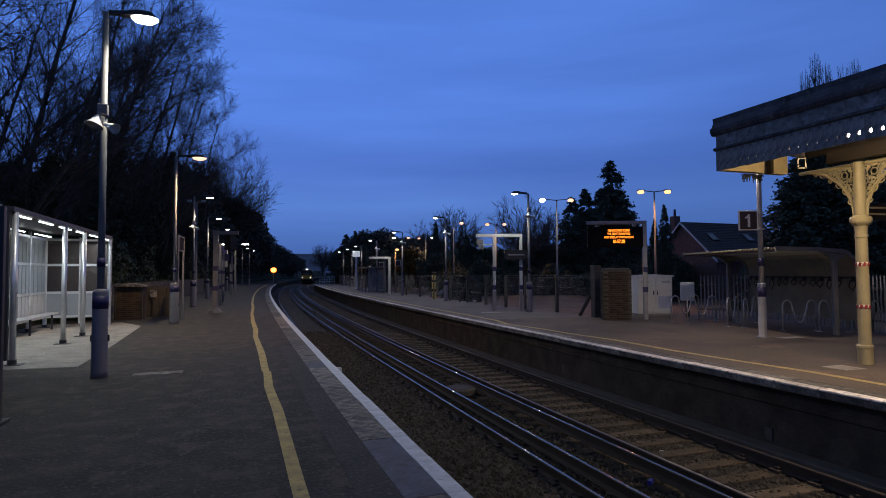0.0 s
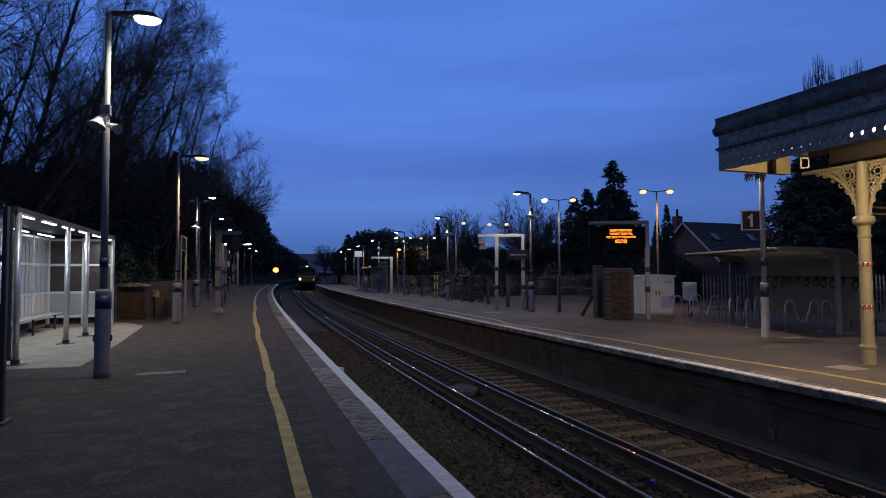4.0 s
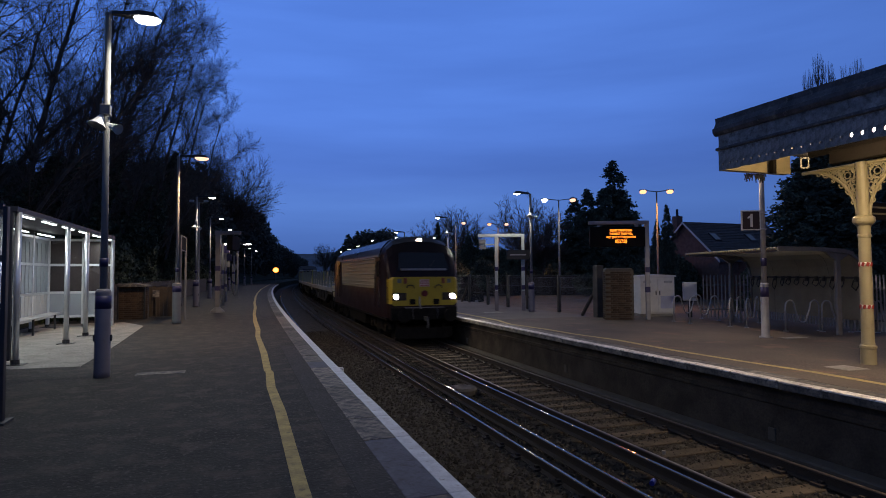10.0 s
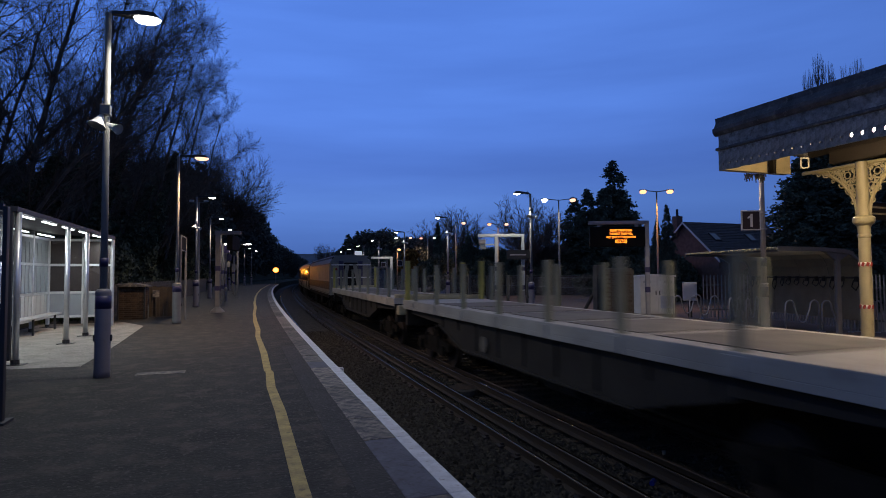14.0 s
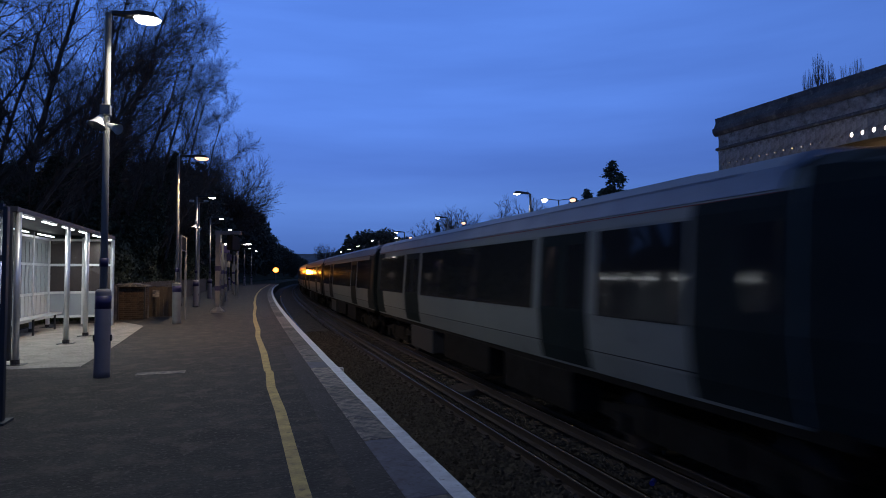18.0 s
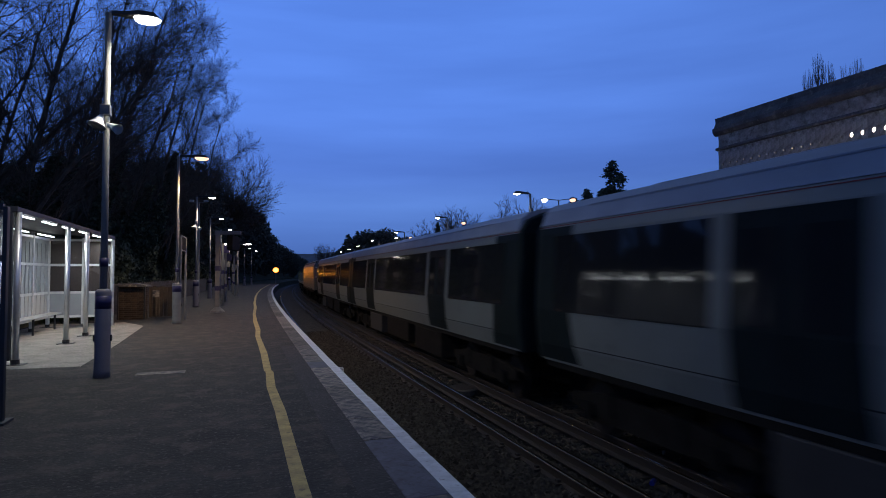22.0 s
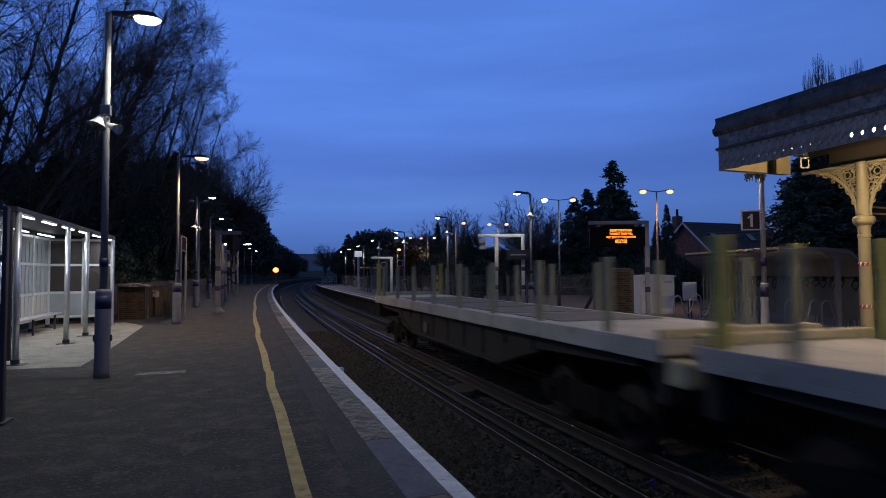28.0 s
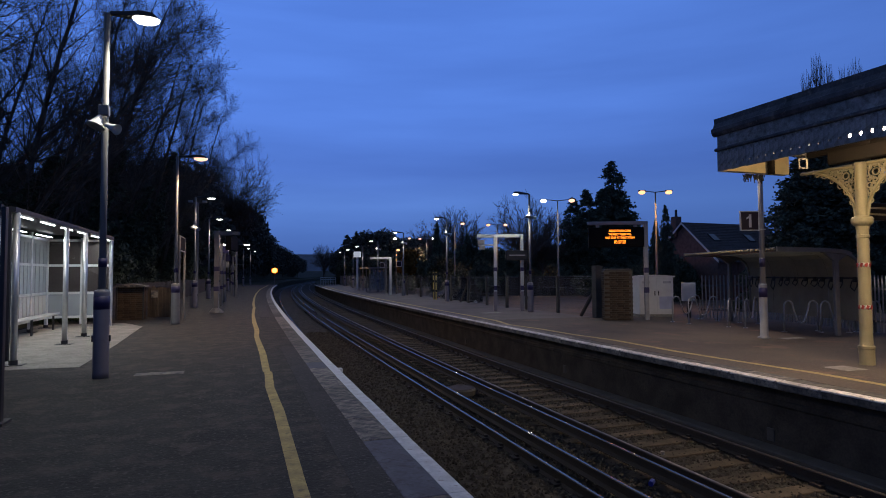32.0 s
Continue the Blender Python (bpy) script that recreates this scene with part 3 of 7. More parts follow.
def locomotive():
    h = 7.55
    v = empty("locomotive", pose(0, 0, 0), "maroon diesel locomotive with cream ribbed sides and a yellow nose", "locomotive")
    ends = [(h, 1.19, 2.45, 1.0), (h - 0.08, 1.275, 2.66, 1.0), (h - 0.22, 1.33, 2.98, 1.0), (h - 0.42, 1.352, 3.40, 1.0), (h - 0.66, WIDE, 3.78, 0.75), (h - 1.0, WIDE, 3.98, 0.42), (h - 1.4, WIDE, 4.01, 0.15), (h - 1.6, WIDE, 3.99, 0.0)]
    rows = [(-y, w, t, f) for y, w, t, f in ends] + [(y, w, t, f) for y, w, t, f in ends[::-1]]
    part("body", loft(rows, loco_section), MAROON, v, "maroon painted body")
    roof_rows = [(-h + 1.55, WIDE, 3.905), (h - 1.55, WIDE, 3.905)]
    def roof_shape(w, top):
        pts = [(w * 1.006, 3.22), (w * 1.0, 3.30), (w * 0.93, 3.56), (w * 0.75, 3.835), (w * 0.40, 3.965), (0, 3.995)]
        return pts + [(-x, z) for x, z in pts[-2::-1]]
    part("roof", loft(roof_rows, roof_shape), LOCO_ROOF, v, "grey ribbed roof")
    for k in range(9):
        part("roof_hatch", B((0, -5.4 + k * 1.35, 3.93, 1.0, 0.9, 0.075), bevel=0.02), LOCO_ROOF, v)
    # ribbed cream panels on both sides
    for sx in (-1, 1):
        out = [(sx * 1.352, 1.98)]
        z = 1.98
        while z < 3.19:
            out += [(sx * 1.364, z + 0.01), (sx * 1.364, z + 0.085), (sx * 1.39, z + 0.10), (sx * 1.39, z + 0.130), (sx * 1.364, z + 0.145)]
            z += 0.152
        out.append((sx * 1.352, z))
        part("side_panel", prism(out, -h + 2.3, h - 3.55, "y"), LOCO_CREAM, v, "cream panel with horizontal ribs")
        part("side_panel", prism([(sx * 1.352, 1.98), (sx * 1.362, 1.98), (sx * 1.362, 3.2), (sx * 1.352, 3.2)], h - 1.80, h - 1.38, "y"), LOCO_CREAM, v, "narrow cream panel behind the cab")
        part("cant_rail", B((sx * 1.360, 0, 3.225, 0.024, 2 * h - 3.2, 0.075), bevel=0.006), VAN_ROOF, v, "pale strip along the roof's edge")
        for z0 in (1.62, 1.75, 1.88):
            part("lower_rib", B((sx * 1.362, -0.2, z0, 0.02, 11.6, 0.022)), MAROON, v)
        for y in (-h + 1.75, h - 2.4):
            part("cab_door", B((sx * 1.356, y, 1.25, 0.03, 0.66, 1.95), bevel=0.01), MAROON, v)
            part("cab_window", B((sx * 1.368, y, 2.45, 0.012, 0.44, 0.6)), WINDOW, v)
            for k in (-0.42, 0.42):
                part("handrail", T([(sx * 1.40, y + k, 1.3), (sx * 1.40, y + k, 2.5)], 0.016, 6), DARK_METAL, v)
        part("fuel_tank", B((sx * 0.85, 0, 0.36, 0.75, 4.4, 0.72), bevel=0.06), UNDER, v)
        part("sole_bar", B((sx * 1.30, 0, 0.86, 0.10, 14.4, 0.26), bevel=0.02), UNDER, v)
    for d in (-1, 1):
        y = d * h
        nose = [(y + d * 0.012, 1.19), (y - d * 0.09, 1.285), (y - d * 0.28, 1.345)]
        bm = bmesh.new()
        rowsn = []
        for yy, w in nose:
            rowsn.append([bm.verts.new((x, yy, z)) for x, z in ((-w, 1.47), (-w, 2.34), (-w + 0.03, 2.41), (-w + 0.10, 2.44), (w - 0.10, 2.44), (w - 0.03, 2.41), (w, 2.34), (w, 1.47), (w - 0.06, 1.40), (-w + 0.06, 1.40))])
        for a, b in zip(rowsn, rowsn[1:]):
            for k in range(10):
                bm.faces.new((a[k], a[(k + 1) % 10], b[(k + 1) % 10], b[k]))
        bm.faces.new(rowsn[0])
        bm.faces.new(rowsn[-1][::-1])
        bmesh.ops.recalc_face_normals(bm, faces=bm.faces)
        part("nose", bm, LOCO_YELLOW, v, "bright yellow warning panel")
        bm = bmesh.new()
        q = [(-0.96, 2.67, 0.079), (0.96, 2.67, 0.079), (0.86, 3.34, 0.401), (-0.86, 3.34, 0.401)]
        f1 = [bm.verts.new((x, y - d * (k - 0.035), z)) for x, z, k in q]
        f2 = [bm.verts.new((x, y - d * (k + 0.06), z)) for x, z, k in q]
        bm.faces.new(f1), bm.faces.new(f2[::-1])
        for k in range(4):
            bm.faces.new((f1[k], f1[(k + 1) % 4], f2[(k + 1) % 4], f2[k]))
        bmesh.ops.recalc_face_normals(bm, faces=bm.faces)
        part("windscreen", bm, CAB_GLASS, v, "raked windscreen, the sky's reflection put into its grey colour")
        part("wiper", T([(0.1, y - d * 0.05, 2.62), (0.45, y - d * 0.21, 3.05)], 0.012, 5), DARK_METAL, v)
        part("dashboard_strip", B((0, y - d * 0.050, 2.675, 1.72, 0.04, 0.075), bevel=0.006), PALE_POLE, v, "pale strip below the windscreen")
        lg = part("logo_panel", B((0, y + d * 0.02, 2.09, 0.36, 0.02, 0.26), bevel=0.004), BADGE, v, "pale square badge with red lines")
        for z in (2.12, 2.20, 2.28):
            part("badge_line", B((0, y + d * 0.032, z, 0.30, 0.006, 0.022)), RED, lg)
        part("multiple_socket", T([(0, y + d * 0.01, 1.84), (0, y + d * 0.09, 1.84)], 0.115, 14), SOCKET_RED, v, "dark red jumper socket")
        part("pale_hose", T([(-0.18, y + d * 0.04, 1.72), (-0.20, y + d * 0.07, 1.5), (-0.16, y + d * 0.10, 1.28)], 0.035, 6), POLE, v)
        part("footstep", B((0, y + d * 0.04, 1.31, 1.5, 0.10, 0.03), bevel=0.006), POLE, v, "white edged step below the nose")
        for sx in (-1, 1):
            part("lamp_housing", B((sx * 0.94, y + d * 0.015, 1.59, 0.52, 0.05, 0.28), bevel=0.015), BLACK, v)
            part("number_bar", B((sx * 0.94, y + d * 0.014, 2.22, 0.15, 0.02, 0.15)), STAKE_GREY, v, "pale square plate")
            part("lamp_bracket", B((sx * 0.72, y + d * 0.03, 2.20, 0.12, 0.05, 0.20), bevel=0.02), TAP_ORANGE, v, "orange bracket")
            part("jumper_cap", B((sx * 0.45, y + d * 0.04, 1.44, 0.22, 0.07, 0.20), bevel=0.03), UNDER, v, "dark jumper cover")
            part("handrail", T([(sx * 0.66, y + d * 0.01, 2.05), (sx * 0.64, y + d * 0.07, 2.12), (sx * 0.52, y + d * 0.08, 2.15), (sx * 0.42, y + d * 0.07, 2.11), (sx * 0.40, y + d * 0.01, 2.03)], 0.022, 6), BLACK, v, "black curved handrail")
            lamp = HEADLIGHT if d < 0 else BLACK
            part("headlight", T([(sx * 1.07, y + d * 0.030, 1.73), (sx * 1.07, y + d * 0.044, 1.73)], 0.082, 16), lamp, v, "bright round headlight")
            part("marker_light", T([(sx * 0.85, y + d * 0.03, 1.73), (sx * 0.85, y + d * 0.055, 1.73)], 0.055, 12), BLACK, v)
            part("air_pipe", T([(sx * 0.45, y + d * 0.03, 1.35), (sx * 0.47, y + d * 0.16, 1.15), (sx * 0.44, y + d * 0.14, 0.92)], 0.018, 6), DARK_METAL, v, "hanging air pipe")
        part("top_light", T([(0, y - d * 0.86, 3.80), (0, y - d * 0.70, 3.80)], 0.085, 16), TOP_LAMP if d < 0 else BLACK, v, "bright round headlight above the windscreen")
        part("buffer_beam", B((0, y - d * 0.06, 0.88, 2.5, 0.24, 0.46), bevel=0.03), UNDER, v)
        part("snow_plough", prism([(-1.1, 0.30), (-1.05, 0.60), (1.05, 0.60), (1.1, 0.30), (0.9, 0.20), (-0.9, 0.20)], y - d * 0.06, y - d * 0.01, "y"), UNDER, v)
        buffers(v, y, d)
    for y in (-4.7, 4.7):
        bogie(v, y, 2.8, 0.48)
    return v


def van_section(lip):
    pts = [(1.352, 1.24), (1.357, 3.22), (1.20, 3.53), (1.11, 3.68), (1.07, 3.725), (0.60, 3.785), (0, 3.81)]
    return pts + [(-x, z) for x, z in pts[-2::-1]]


def barrier_van(paint, stripe_z, stripe_h, label, bright_end):
    h = 8.7
    v = empty("barrier_van", pose(0, 0, 0), label, "rail van")
    part("body", loft([(-h + 0.05, 0), (h - 0.05, 0)], van_section), paint, v)
    for sx in (-1, 1):
        part("stripe", B((sx * 1.357, 0, stripe_z, 0.012, 2 * h - 0.14, stripe_h)), VAN_DARK, v, "dark stripe along the side")
        part("gutter", B((sx * 1.335, 0, 3.215, 0.06, 2 * h - 0.06, 0.03)), VAN_DARK, v)
        part("roof_slope", prism([(sx * 1.366, 3.235), (sx * 1.209, 3.545), (sx * 1.16, 3.52), (sx * 1.31, 3.22)], -h + 0.04, h - 0.04, "y"), VAN_ROOF, v, "pale sloping roof sheet")
        part("roof_band", prism([(sx * 1.209, 3.547), (sx * 1.121, 3.690), (sx * 1.06, 3.66), (sx * 1.15, 3.52)], -h + 0.04, h - 0.04, "y"), VAN_DARK, v, "dark band along the roof")
        part("roof_edge", prism([(sx * 1.125, 3.692), (sx * 1.095, 3.738), (sx * 0.98, 3.758), (sx * 0.98, 3.68)], -h + 0.02, h - 0.02, "y"), VAN_ROOF, v, "pale raised roof rim")
        part("sole_bar", B((sx * 1.31, 0, 1.02, 0.09, 2 * h - 0.2, 0.21), bevel=0.01), UNDER, v)
        part("lower_rail", B((sx * 1.365, 0, 1.28, 0.012, 2 * h - 0.12, 0.03)), UNDER, v)
        for k in range(13):
            part("panel_seam", B((sx * 1.358, -h + 1.3 + k * 1.24, 1.30, 0.010, 0.018, 1.90)), paint, v)
        for k in (-1, 1):
            part("battery_box", B((sx * 1.0, k * 2.3, 0.45, 0.55, 1.5, 0.55), bevel=0.03), UNDER, v)
    for d in (-1, 1):
        y = d * h
        part("end_wall", B((0, y - d * 0.03, 1.24, 2.64, 0.08, 2.05), bevel=0.02), LIT_CREAM if bright_end else paint, v)
        for sx in (-1, 1):
            part("end_post", B((sx * 0.62, y + d * 0.03, 1.2, 0.30, 0.08, 2.2), bevel=0.02), VAN_PURPLE if bright_end else VAN_DARK, v)
            part("end_post", B((sx * 1.22, y + d * 0.02, 1.2, 0.16, 0.06, 2.2), bevel=0.02), paint, v)
        part("gangway", B((0, y + d * 0.05, 1.15, 0.86, 0.16, 2.15), bevel=0.05), UNDER, v, "black rubber gangway")
        for z in (2.30, 3.12):
            part("grab_bar", B((0, y + d * 0.12, z, 2.5, 0.05, 0.07)), WHITE_METAL if bright_end else VAN_DARK, v, "white bar across the end")
        if bright_end:
            for sx in (-1, 1):
                part("end_brace", prism([(sx * 0.10, 3.20), (sx * 0.34, 3.20), (sx * 0.62, 1.72), (sx * 0.40, 1.72)], y + d * 0.15, y + d * 0.20, "y"), LIT_CREAM, v, "cream raked brace")
                part("warning_patch", B((sx * 0.51, y + d * 0.16, 1.48, 0.30, 0.08, 0.24), bevel=0.01), LOCO_YELLOW, v, "yellow warning patch")
        part("end_notice", B((-0.98, y + d * 0.06, 2.65, 0.22, 0.02, 0.30)), SOCKET_RED, v)
        part("headstock", B((0, y - d * 0.02, 0.86, 2.5, 0.2, 0.36), bevel=0.02), UNDER, v)
        buffers(v, y, d)
    for y in (-6.0, 6.0):
        bogie(v, y, 2.5)
    return v


def emu_section(w, top):
    k = (top - 3.30) / 0.48
    pts = [(w * 0.925, 1.08), (w * 0.972, 1.36), (w, 1.95), (w * 0.968, 2.6), (w * 0.938, 3.20), (w * 0.912, 3.36), (w * 0.82, 3.36 + 0.20 * k), (w * 0.54, 3.36 + 0.36 * k), (0, 3.36 + 0.42 * k)]
    return pts + [(-x, z) for x, z in pts[-2::-1]]


def side_x(z):
    """Half width of the carriage's side at a height."""
    zs = [(1.08, 0.925), (1.36, 0.972), (1.95, 1.0), (2.6, 0.968), (3.20, 0.938), (3.36, 0.912), (3.56, 0.82)]
    for (a, fa), (b, fb) in zip(zs, zs[1:]):
        if z <= b:
            return WIDE * (fa + (fb - fa) * (z - a) / (b - a))
    return WIDE * 0.82


def side_strip(sx, y0, y1, z0, z1, out=0.004, thick=0.02):
    """A panel that follows the curve of the carriage's side."""
    zs = sorted({z0, z1, *[z for z in (1.36, 1.95, 2.6, 3.2, 3.36) if z0 < z < z1]})
    outline = [(sx * (side_x(z) + out), z) for z in zs] + [(sx * (side_x(z) + out - thick), z) for z in zs[::-1]]
    return prism(outline, y0, y1, "y")


def carriage(cab=0):
    """One car of the electric train; cab -1: a driving end in front, 1: behind."""
    ln = 19.32
    h = ln / 2
    v = empty("carriage", pose(0, 0, 0), "off-white electric train carriage with dark windows and dark blue doors, unlit", "train carriage", "carriages of the electric train")
    rows = []
    for d in (-1, 1):
        if d == cab:
            ends = [(h + 0.15, 1.12, 3.45), (h - 0.05, 1.20, 3.62), (h - 0.45, 1.28, 3.75), (h - 0.9, WIDE, 3.78)]
        else:
            ends = [(h - 0.12, WIDE - 0.02, 3.74), (h - 0.2, WIDE, 3.78)]
        e = [(d * y, w, t) for y, w, t in ends]
        rows = rows + e[::-1] if d == 1 else e
    part("body", loft(rows, emu_section), EMU_WHITE, v)
    if cab:
        nose = [(h + 0.16, 1.125, 3.455), (h - 0.05, 1.207, 3.63), (h - 0.45, 1.288, 3.757), (h - 0.95, WIDE + 0.004, 3.788)]
        part("cab_shell", loft([(cab * y, w, t) for y, w, t in nose], emu_section), EMU_DARK, v, "dark blue streamlined cab end")
    def roof_shape(w, top):
        pts = [(w * 0.917, 3.37), (w * 0.86, 3.605), (w * 0.73, 3.735), (w * 0.50, 3.80), (0, 3.84)]
        return pts + [(-x, z) for x, z in pts[-2::-1]] + [(-w * 0.87, 3.36)] + [(w * 0.87, 3.36)]
    r0 = -h + (0.97 if cab == -1 else 0.14)
    r1 = h - (0.97 if cab == 1 else 0.14)
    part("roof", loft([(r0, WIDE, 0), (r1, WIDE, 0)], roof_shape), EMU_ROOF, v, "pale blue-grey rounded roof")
    for k in (-0.55, 0.1, 0.62):
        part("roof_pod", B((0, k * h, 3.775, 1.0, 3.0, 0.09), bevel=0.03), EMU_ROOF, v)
    for sx in (-1, 1):
        part("red_line", side_strip(sx, r0, r1, 3.330, 3.342, 0.006), SOCKET_RED, v, "thin red line below the roof")
        part("roof_rib", B((sx * 1.170, 0, 3.592, 0.02, ln - 3, 0.02)), EMU_ROOF, v)
        part("sill_line", side_strip(sx, r0, r1, 1.395, 1.41, 0.003), VAN_DARK, v)
        doors = [(h - 5.85, h - 4.35), (-h + 4.35, -h + 5.85)]
        wins = [(h - 4.1, h - 0.66), (-h + 6.1, h - 6.1), (-h + 0.66, -h + 4.1)]
        if cab == -1:
            wins[2] = (-h + 2.25, -h + 4.1)
        if cab == 1:
            wins[0] = (h - 4.0, h - 1.95)
            doors[0] = (h - 5.62, h - 4.14)
            wins[1] = (-h + 6.1, h - 5.86)
        for a, b in wins:
            n = max(1, round((b - a) / 2.0))
            for k in range(n):
                y0, y1 = a + (b - a) * k / n, a + (b - a) * (k + 1) / n
                part("window", side_strip(sx, y0 + 0.006, y1 - 0.006, 1.93, 3.16, 0.008), WINDOW, v, "dark tinted window")
        for a, b in doors:
            m = (a + b) / 2
            for y0, y1 in ((a, m - 0.006), (m + 0.006, b)):
                leaf = part("door", side_strip(sx, y0, y1, 1.12, 3.18, 0.012), EMU_DARK, v, "dark blue sliding door leaf")
                part("door_window", side_strip(sx, y0 + 0.13, y1 - 0.13, 2.0, 3.0, 0.02), WINDOW, leaf)
        for d in (-1, 1):
            if d == cab:
                a, b = sorted((d * (h - 0.8), d * (h - (1.55 if d > 0 else 2.18))))
                part("cab_side", side_strip(sx, a, b, 1.12, 3.34, 0.006), EMU_DARK, v, "dark blue panel beside the cab")
                a, b = sorted((d * (h - 0.92), d * (h - 1.42)))
                part("cab_window", side_strip(sx, a, b, 2.15, 3.05, 0.014), WINDOW, v)
            else:
                # one bent sheet whose inner edge sweeps out towards the sill
                bm = bmesh.new()
                rings = []
                for z in (1.12, 1.20, 1.28, 1.36, 1.46, 1.58, 1.74, 1.95, 2.6, 3.2, 3.31):
                    reach = 1.16 + 0.16 * (max(0.0, 1.95 - z) / 0.81) ** 1.6
                    x = side_x(z)
                    rings.append([bm.verts.new((sx * (x + o), d * (h - y), z)) for o, y in ((0.005, 0.135), (0.005, reach), (-0.015, reach), (-0.015, 0.135))])
                for p, q in zip(rings, rings[1:]):
                    for k in range(4):
                        bm.faces.new((p[k], p[(k + 1) % 4], q[(k + 1) % 4], q[k]))
                bm.faces.new(rings[0])
                bm.faces.new(rings[-1])
                bmesh.ops.recalc_face_normals(bm, faces=bm.faces[:])
                part("end_panel", bm, EMU_DARK, v, "dark blue curved panel at the carriage's end")
        for k, (y, w) in enumerate(((-3.4, 2.6), (0.2, 3.0), (3.8, 2.2))):
            part("equipment_case", B((sx * 0.98, y, 0.32 + 0.06 * (k % 2), 0.55, w, 0.66), bevel=0.03), CASE_GREY if k == 2 else UNDER, v, "grey case under the floor")
        part("underframe", B((sx * 1.18, 0, 0.98, 0.12, ln - 0.6, 0.14)), UNDER, v)
    for d in (-1, 1):
        y = d * h
        if d == cab:
            part("cab_front", B((0, y + d * 0.13, 1.12, 2.05, 0.10, 2.15), bevel=0.04), EMU_DARK, v, "dark blue cab front with a gangway door")
            part("gangway", B((0, y + d * 0.22, 1.10, 0.80, 0.20, 2.10), bevel=0.05), UNDER, v)
            for sx in (-1, 1):
                part("windscreen", B((sx * 0.74, y + d * 0.19, 2.12, 0.52, 0.03, 0.95), bevel=0.01), WINDOW, v)
                part("lamp_cluster", B((sx * 0.78, y + d * 0.19, 1.45, 0.42, 0.04, 0.16), bevel=0.01), BLACK, v)
                part("corner_pillar", B((sx * 1.08, y + d * 0.17, 1.3, 0.07, 0.05, 1.9), bevel=0.01), EMU_DARK, v)
            part("coupler", T([(0, y + d * 0.1, 0.95), (0, y + d * 0.5, 0.95)], 0.16, 10), UNDER, v)
        else:
            part("gangway", B((0, y + d * 0.11, 1.15, 1.05, 0.26, 2.20), bevel=0.05), UNDER, v)
            rows2 = [(d * (h - 0.13), WIDE + 0.004, 3.79), (d * (h - 0.005), WIDE - 0.03, 3.75)]
            part("end_frame", loft(rows2, emu_section), EMU_DARK, v, "dark end frame of the carriage")
            part("end_wall", B((0, y, 1.12, 2.5, 0.04, 2.2), bevel=0.01), EMU_DARK, v)
    for y in (-7.1, 7.1):
        bogie(v, y, 2.6, 0.42)
    return v


def flat_wagon():
    h = 8.45
    v = empty("flat_wagon", pose(0, 0, 0), "empty flat wagon with a pale deck and upright steel stakes", "flat wagon", "flat wagons of the train")
    part("deck", B((0, 0, 1.52, 2.7, 2 * h, 0.195), bevel=0.015), DECK, v, "pale grey steel deck")
    for sx in (-1, 1):
        part("side_plate", B((sx * 1.335, 0, 1.44, 0.030, 2 * h - 0.04, 0.09), bevel=0.008), DECK, v, "grey side plate below the deck")
    for k in range(5):
        part("deck_board", B((0, -h + 3.9 + k * 2.28, 1.717, 2.1, 2.0, 0.012)), DECK_BOARD, v, "darker board let into the deck")
    for sx in (-1, 1):
        belly = [(-h + 0.6, 1.515), (-h + 0.6, 1.30), (-h + 3.4, 1.20), (-h + 5.2, 0.74), (h - 5.2, 0.74), (h - 3.4, 1.20), (h - 0.6, 1.30), (h - 0.6, 1.515)]
        part("side_sill", prism(belly, sx * 1.12, sx * 1.20, "x"), GIRDER, v, "deep fish-bellied side girder")
        part("lower_flange", prism([(-h + 3.4, 1.20), (-h + 5.2, 0.74), (h - 5.2, 0.74), (h - 3.4, 1.20), (h - 3.4, 1.16), (h - 5.2, 0.70), (-h + 5.2, 0.70), (-h + 3.4, 1.16)], sx * 1.06, sx * 1.26, "x"), GIRDER, v)
        for k in range(9):
            part("gusset", B((sx * 1.215, -4.8 + k * 1.2, 0.80 if abs(k - 4) < 3 else 1.15, 0.05, 0.03, 0.70 if abs(k - 4) < 3 else 0.35)), GIRDER, v)
        for k in range(8):
            y = -7.245 + k * 2.07
            part("stake", B((sx * 1.26, y, 1.70, 0.10, 0.13, 1.08), bevel=0.012), STAKE_GREY, v)
            part("stake_pocket", B((sx * 1.362, y, 1.46, 0.03, 0.22, 0.22), bevel=0.006), DECK, v)
        for d in (-1, 1):
            if (d, sx) == (-1, -1):
                continue
            part("stake", B((sx * 1.27, d * (h - 0.32), 1.70, 0.13, 0.18, 1.26), bevel=0.012), STAKE, v, "yellow-green upright end stake")
        part("brake_wheel", T([(sx * 1.24, 1.9, 1.0), (sx * 1.27, 1.9, 1.0)], 0.17, 14), DECK_BOARD, v)
        part("air_cylinder", T([(sx * 0.9, -1.6, 0.62), (sx * 0.9, -0.5, 0.62)], 0.17, 12), GIRDER, v)
    for d in (-1, 1):
        part("headstock", B((0, d * (h - 0.1), 0.9, 2.5, 0.2, 0.62), bevel=0.02), GIRDER, v)
        part("end_lip", B((0, d * (h - 0.06), 1.718, 2.62, 0.10, 0.13), bevel=0.02), END_BOX, v, "raised cream lip across the wagon's end")
        if d < 0:
            part("end_box", B((-1.10, -h - 0.20, 1.16, 0.34, 0.36, 0.32), bevel=0.04), END_BOX, v, "dirty pale box at the wagon's end")
        buffers(v, d * h, d)
        bogie(v, d * 6.2, 2.0)
    return v


TRAIN = []


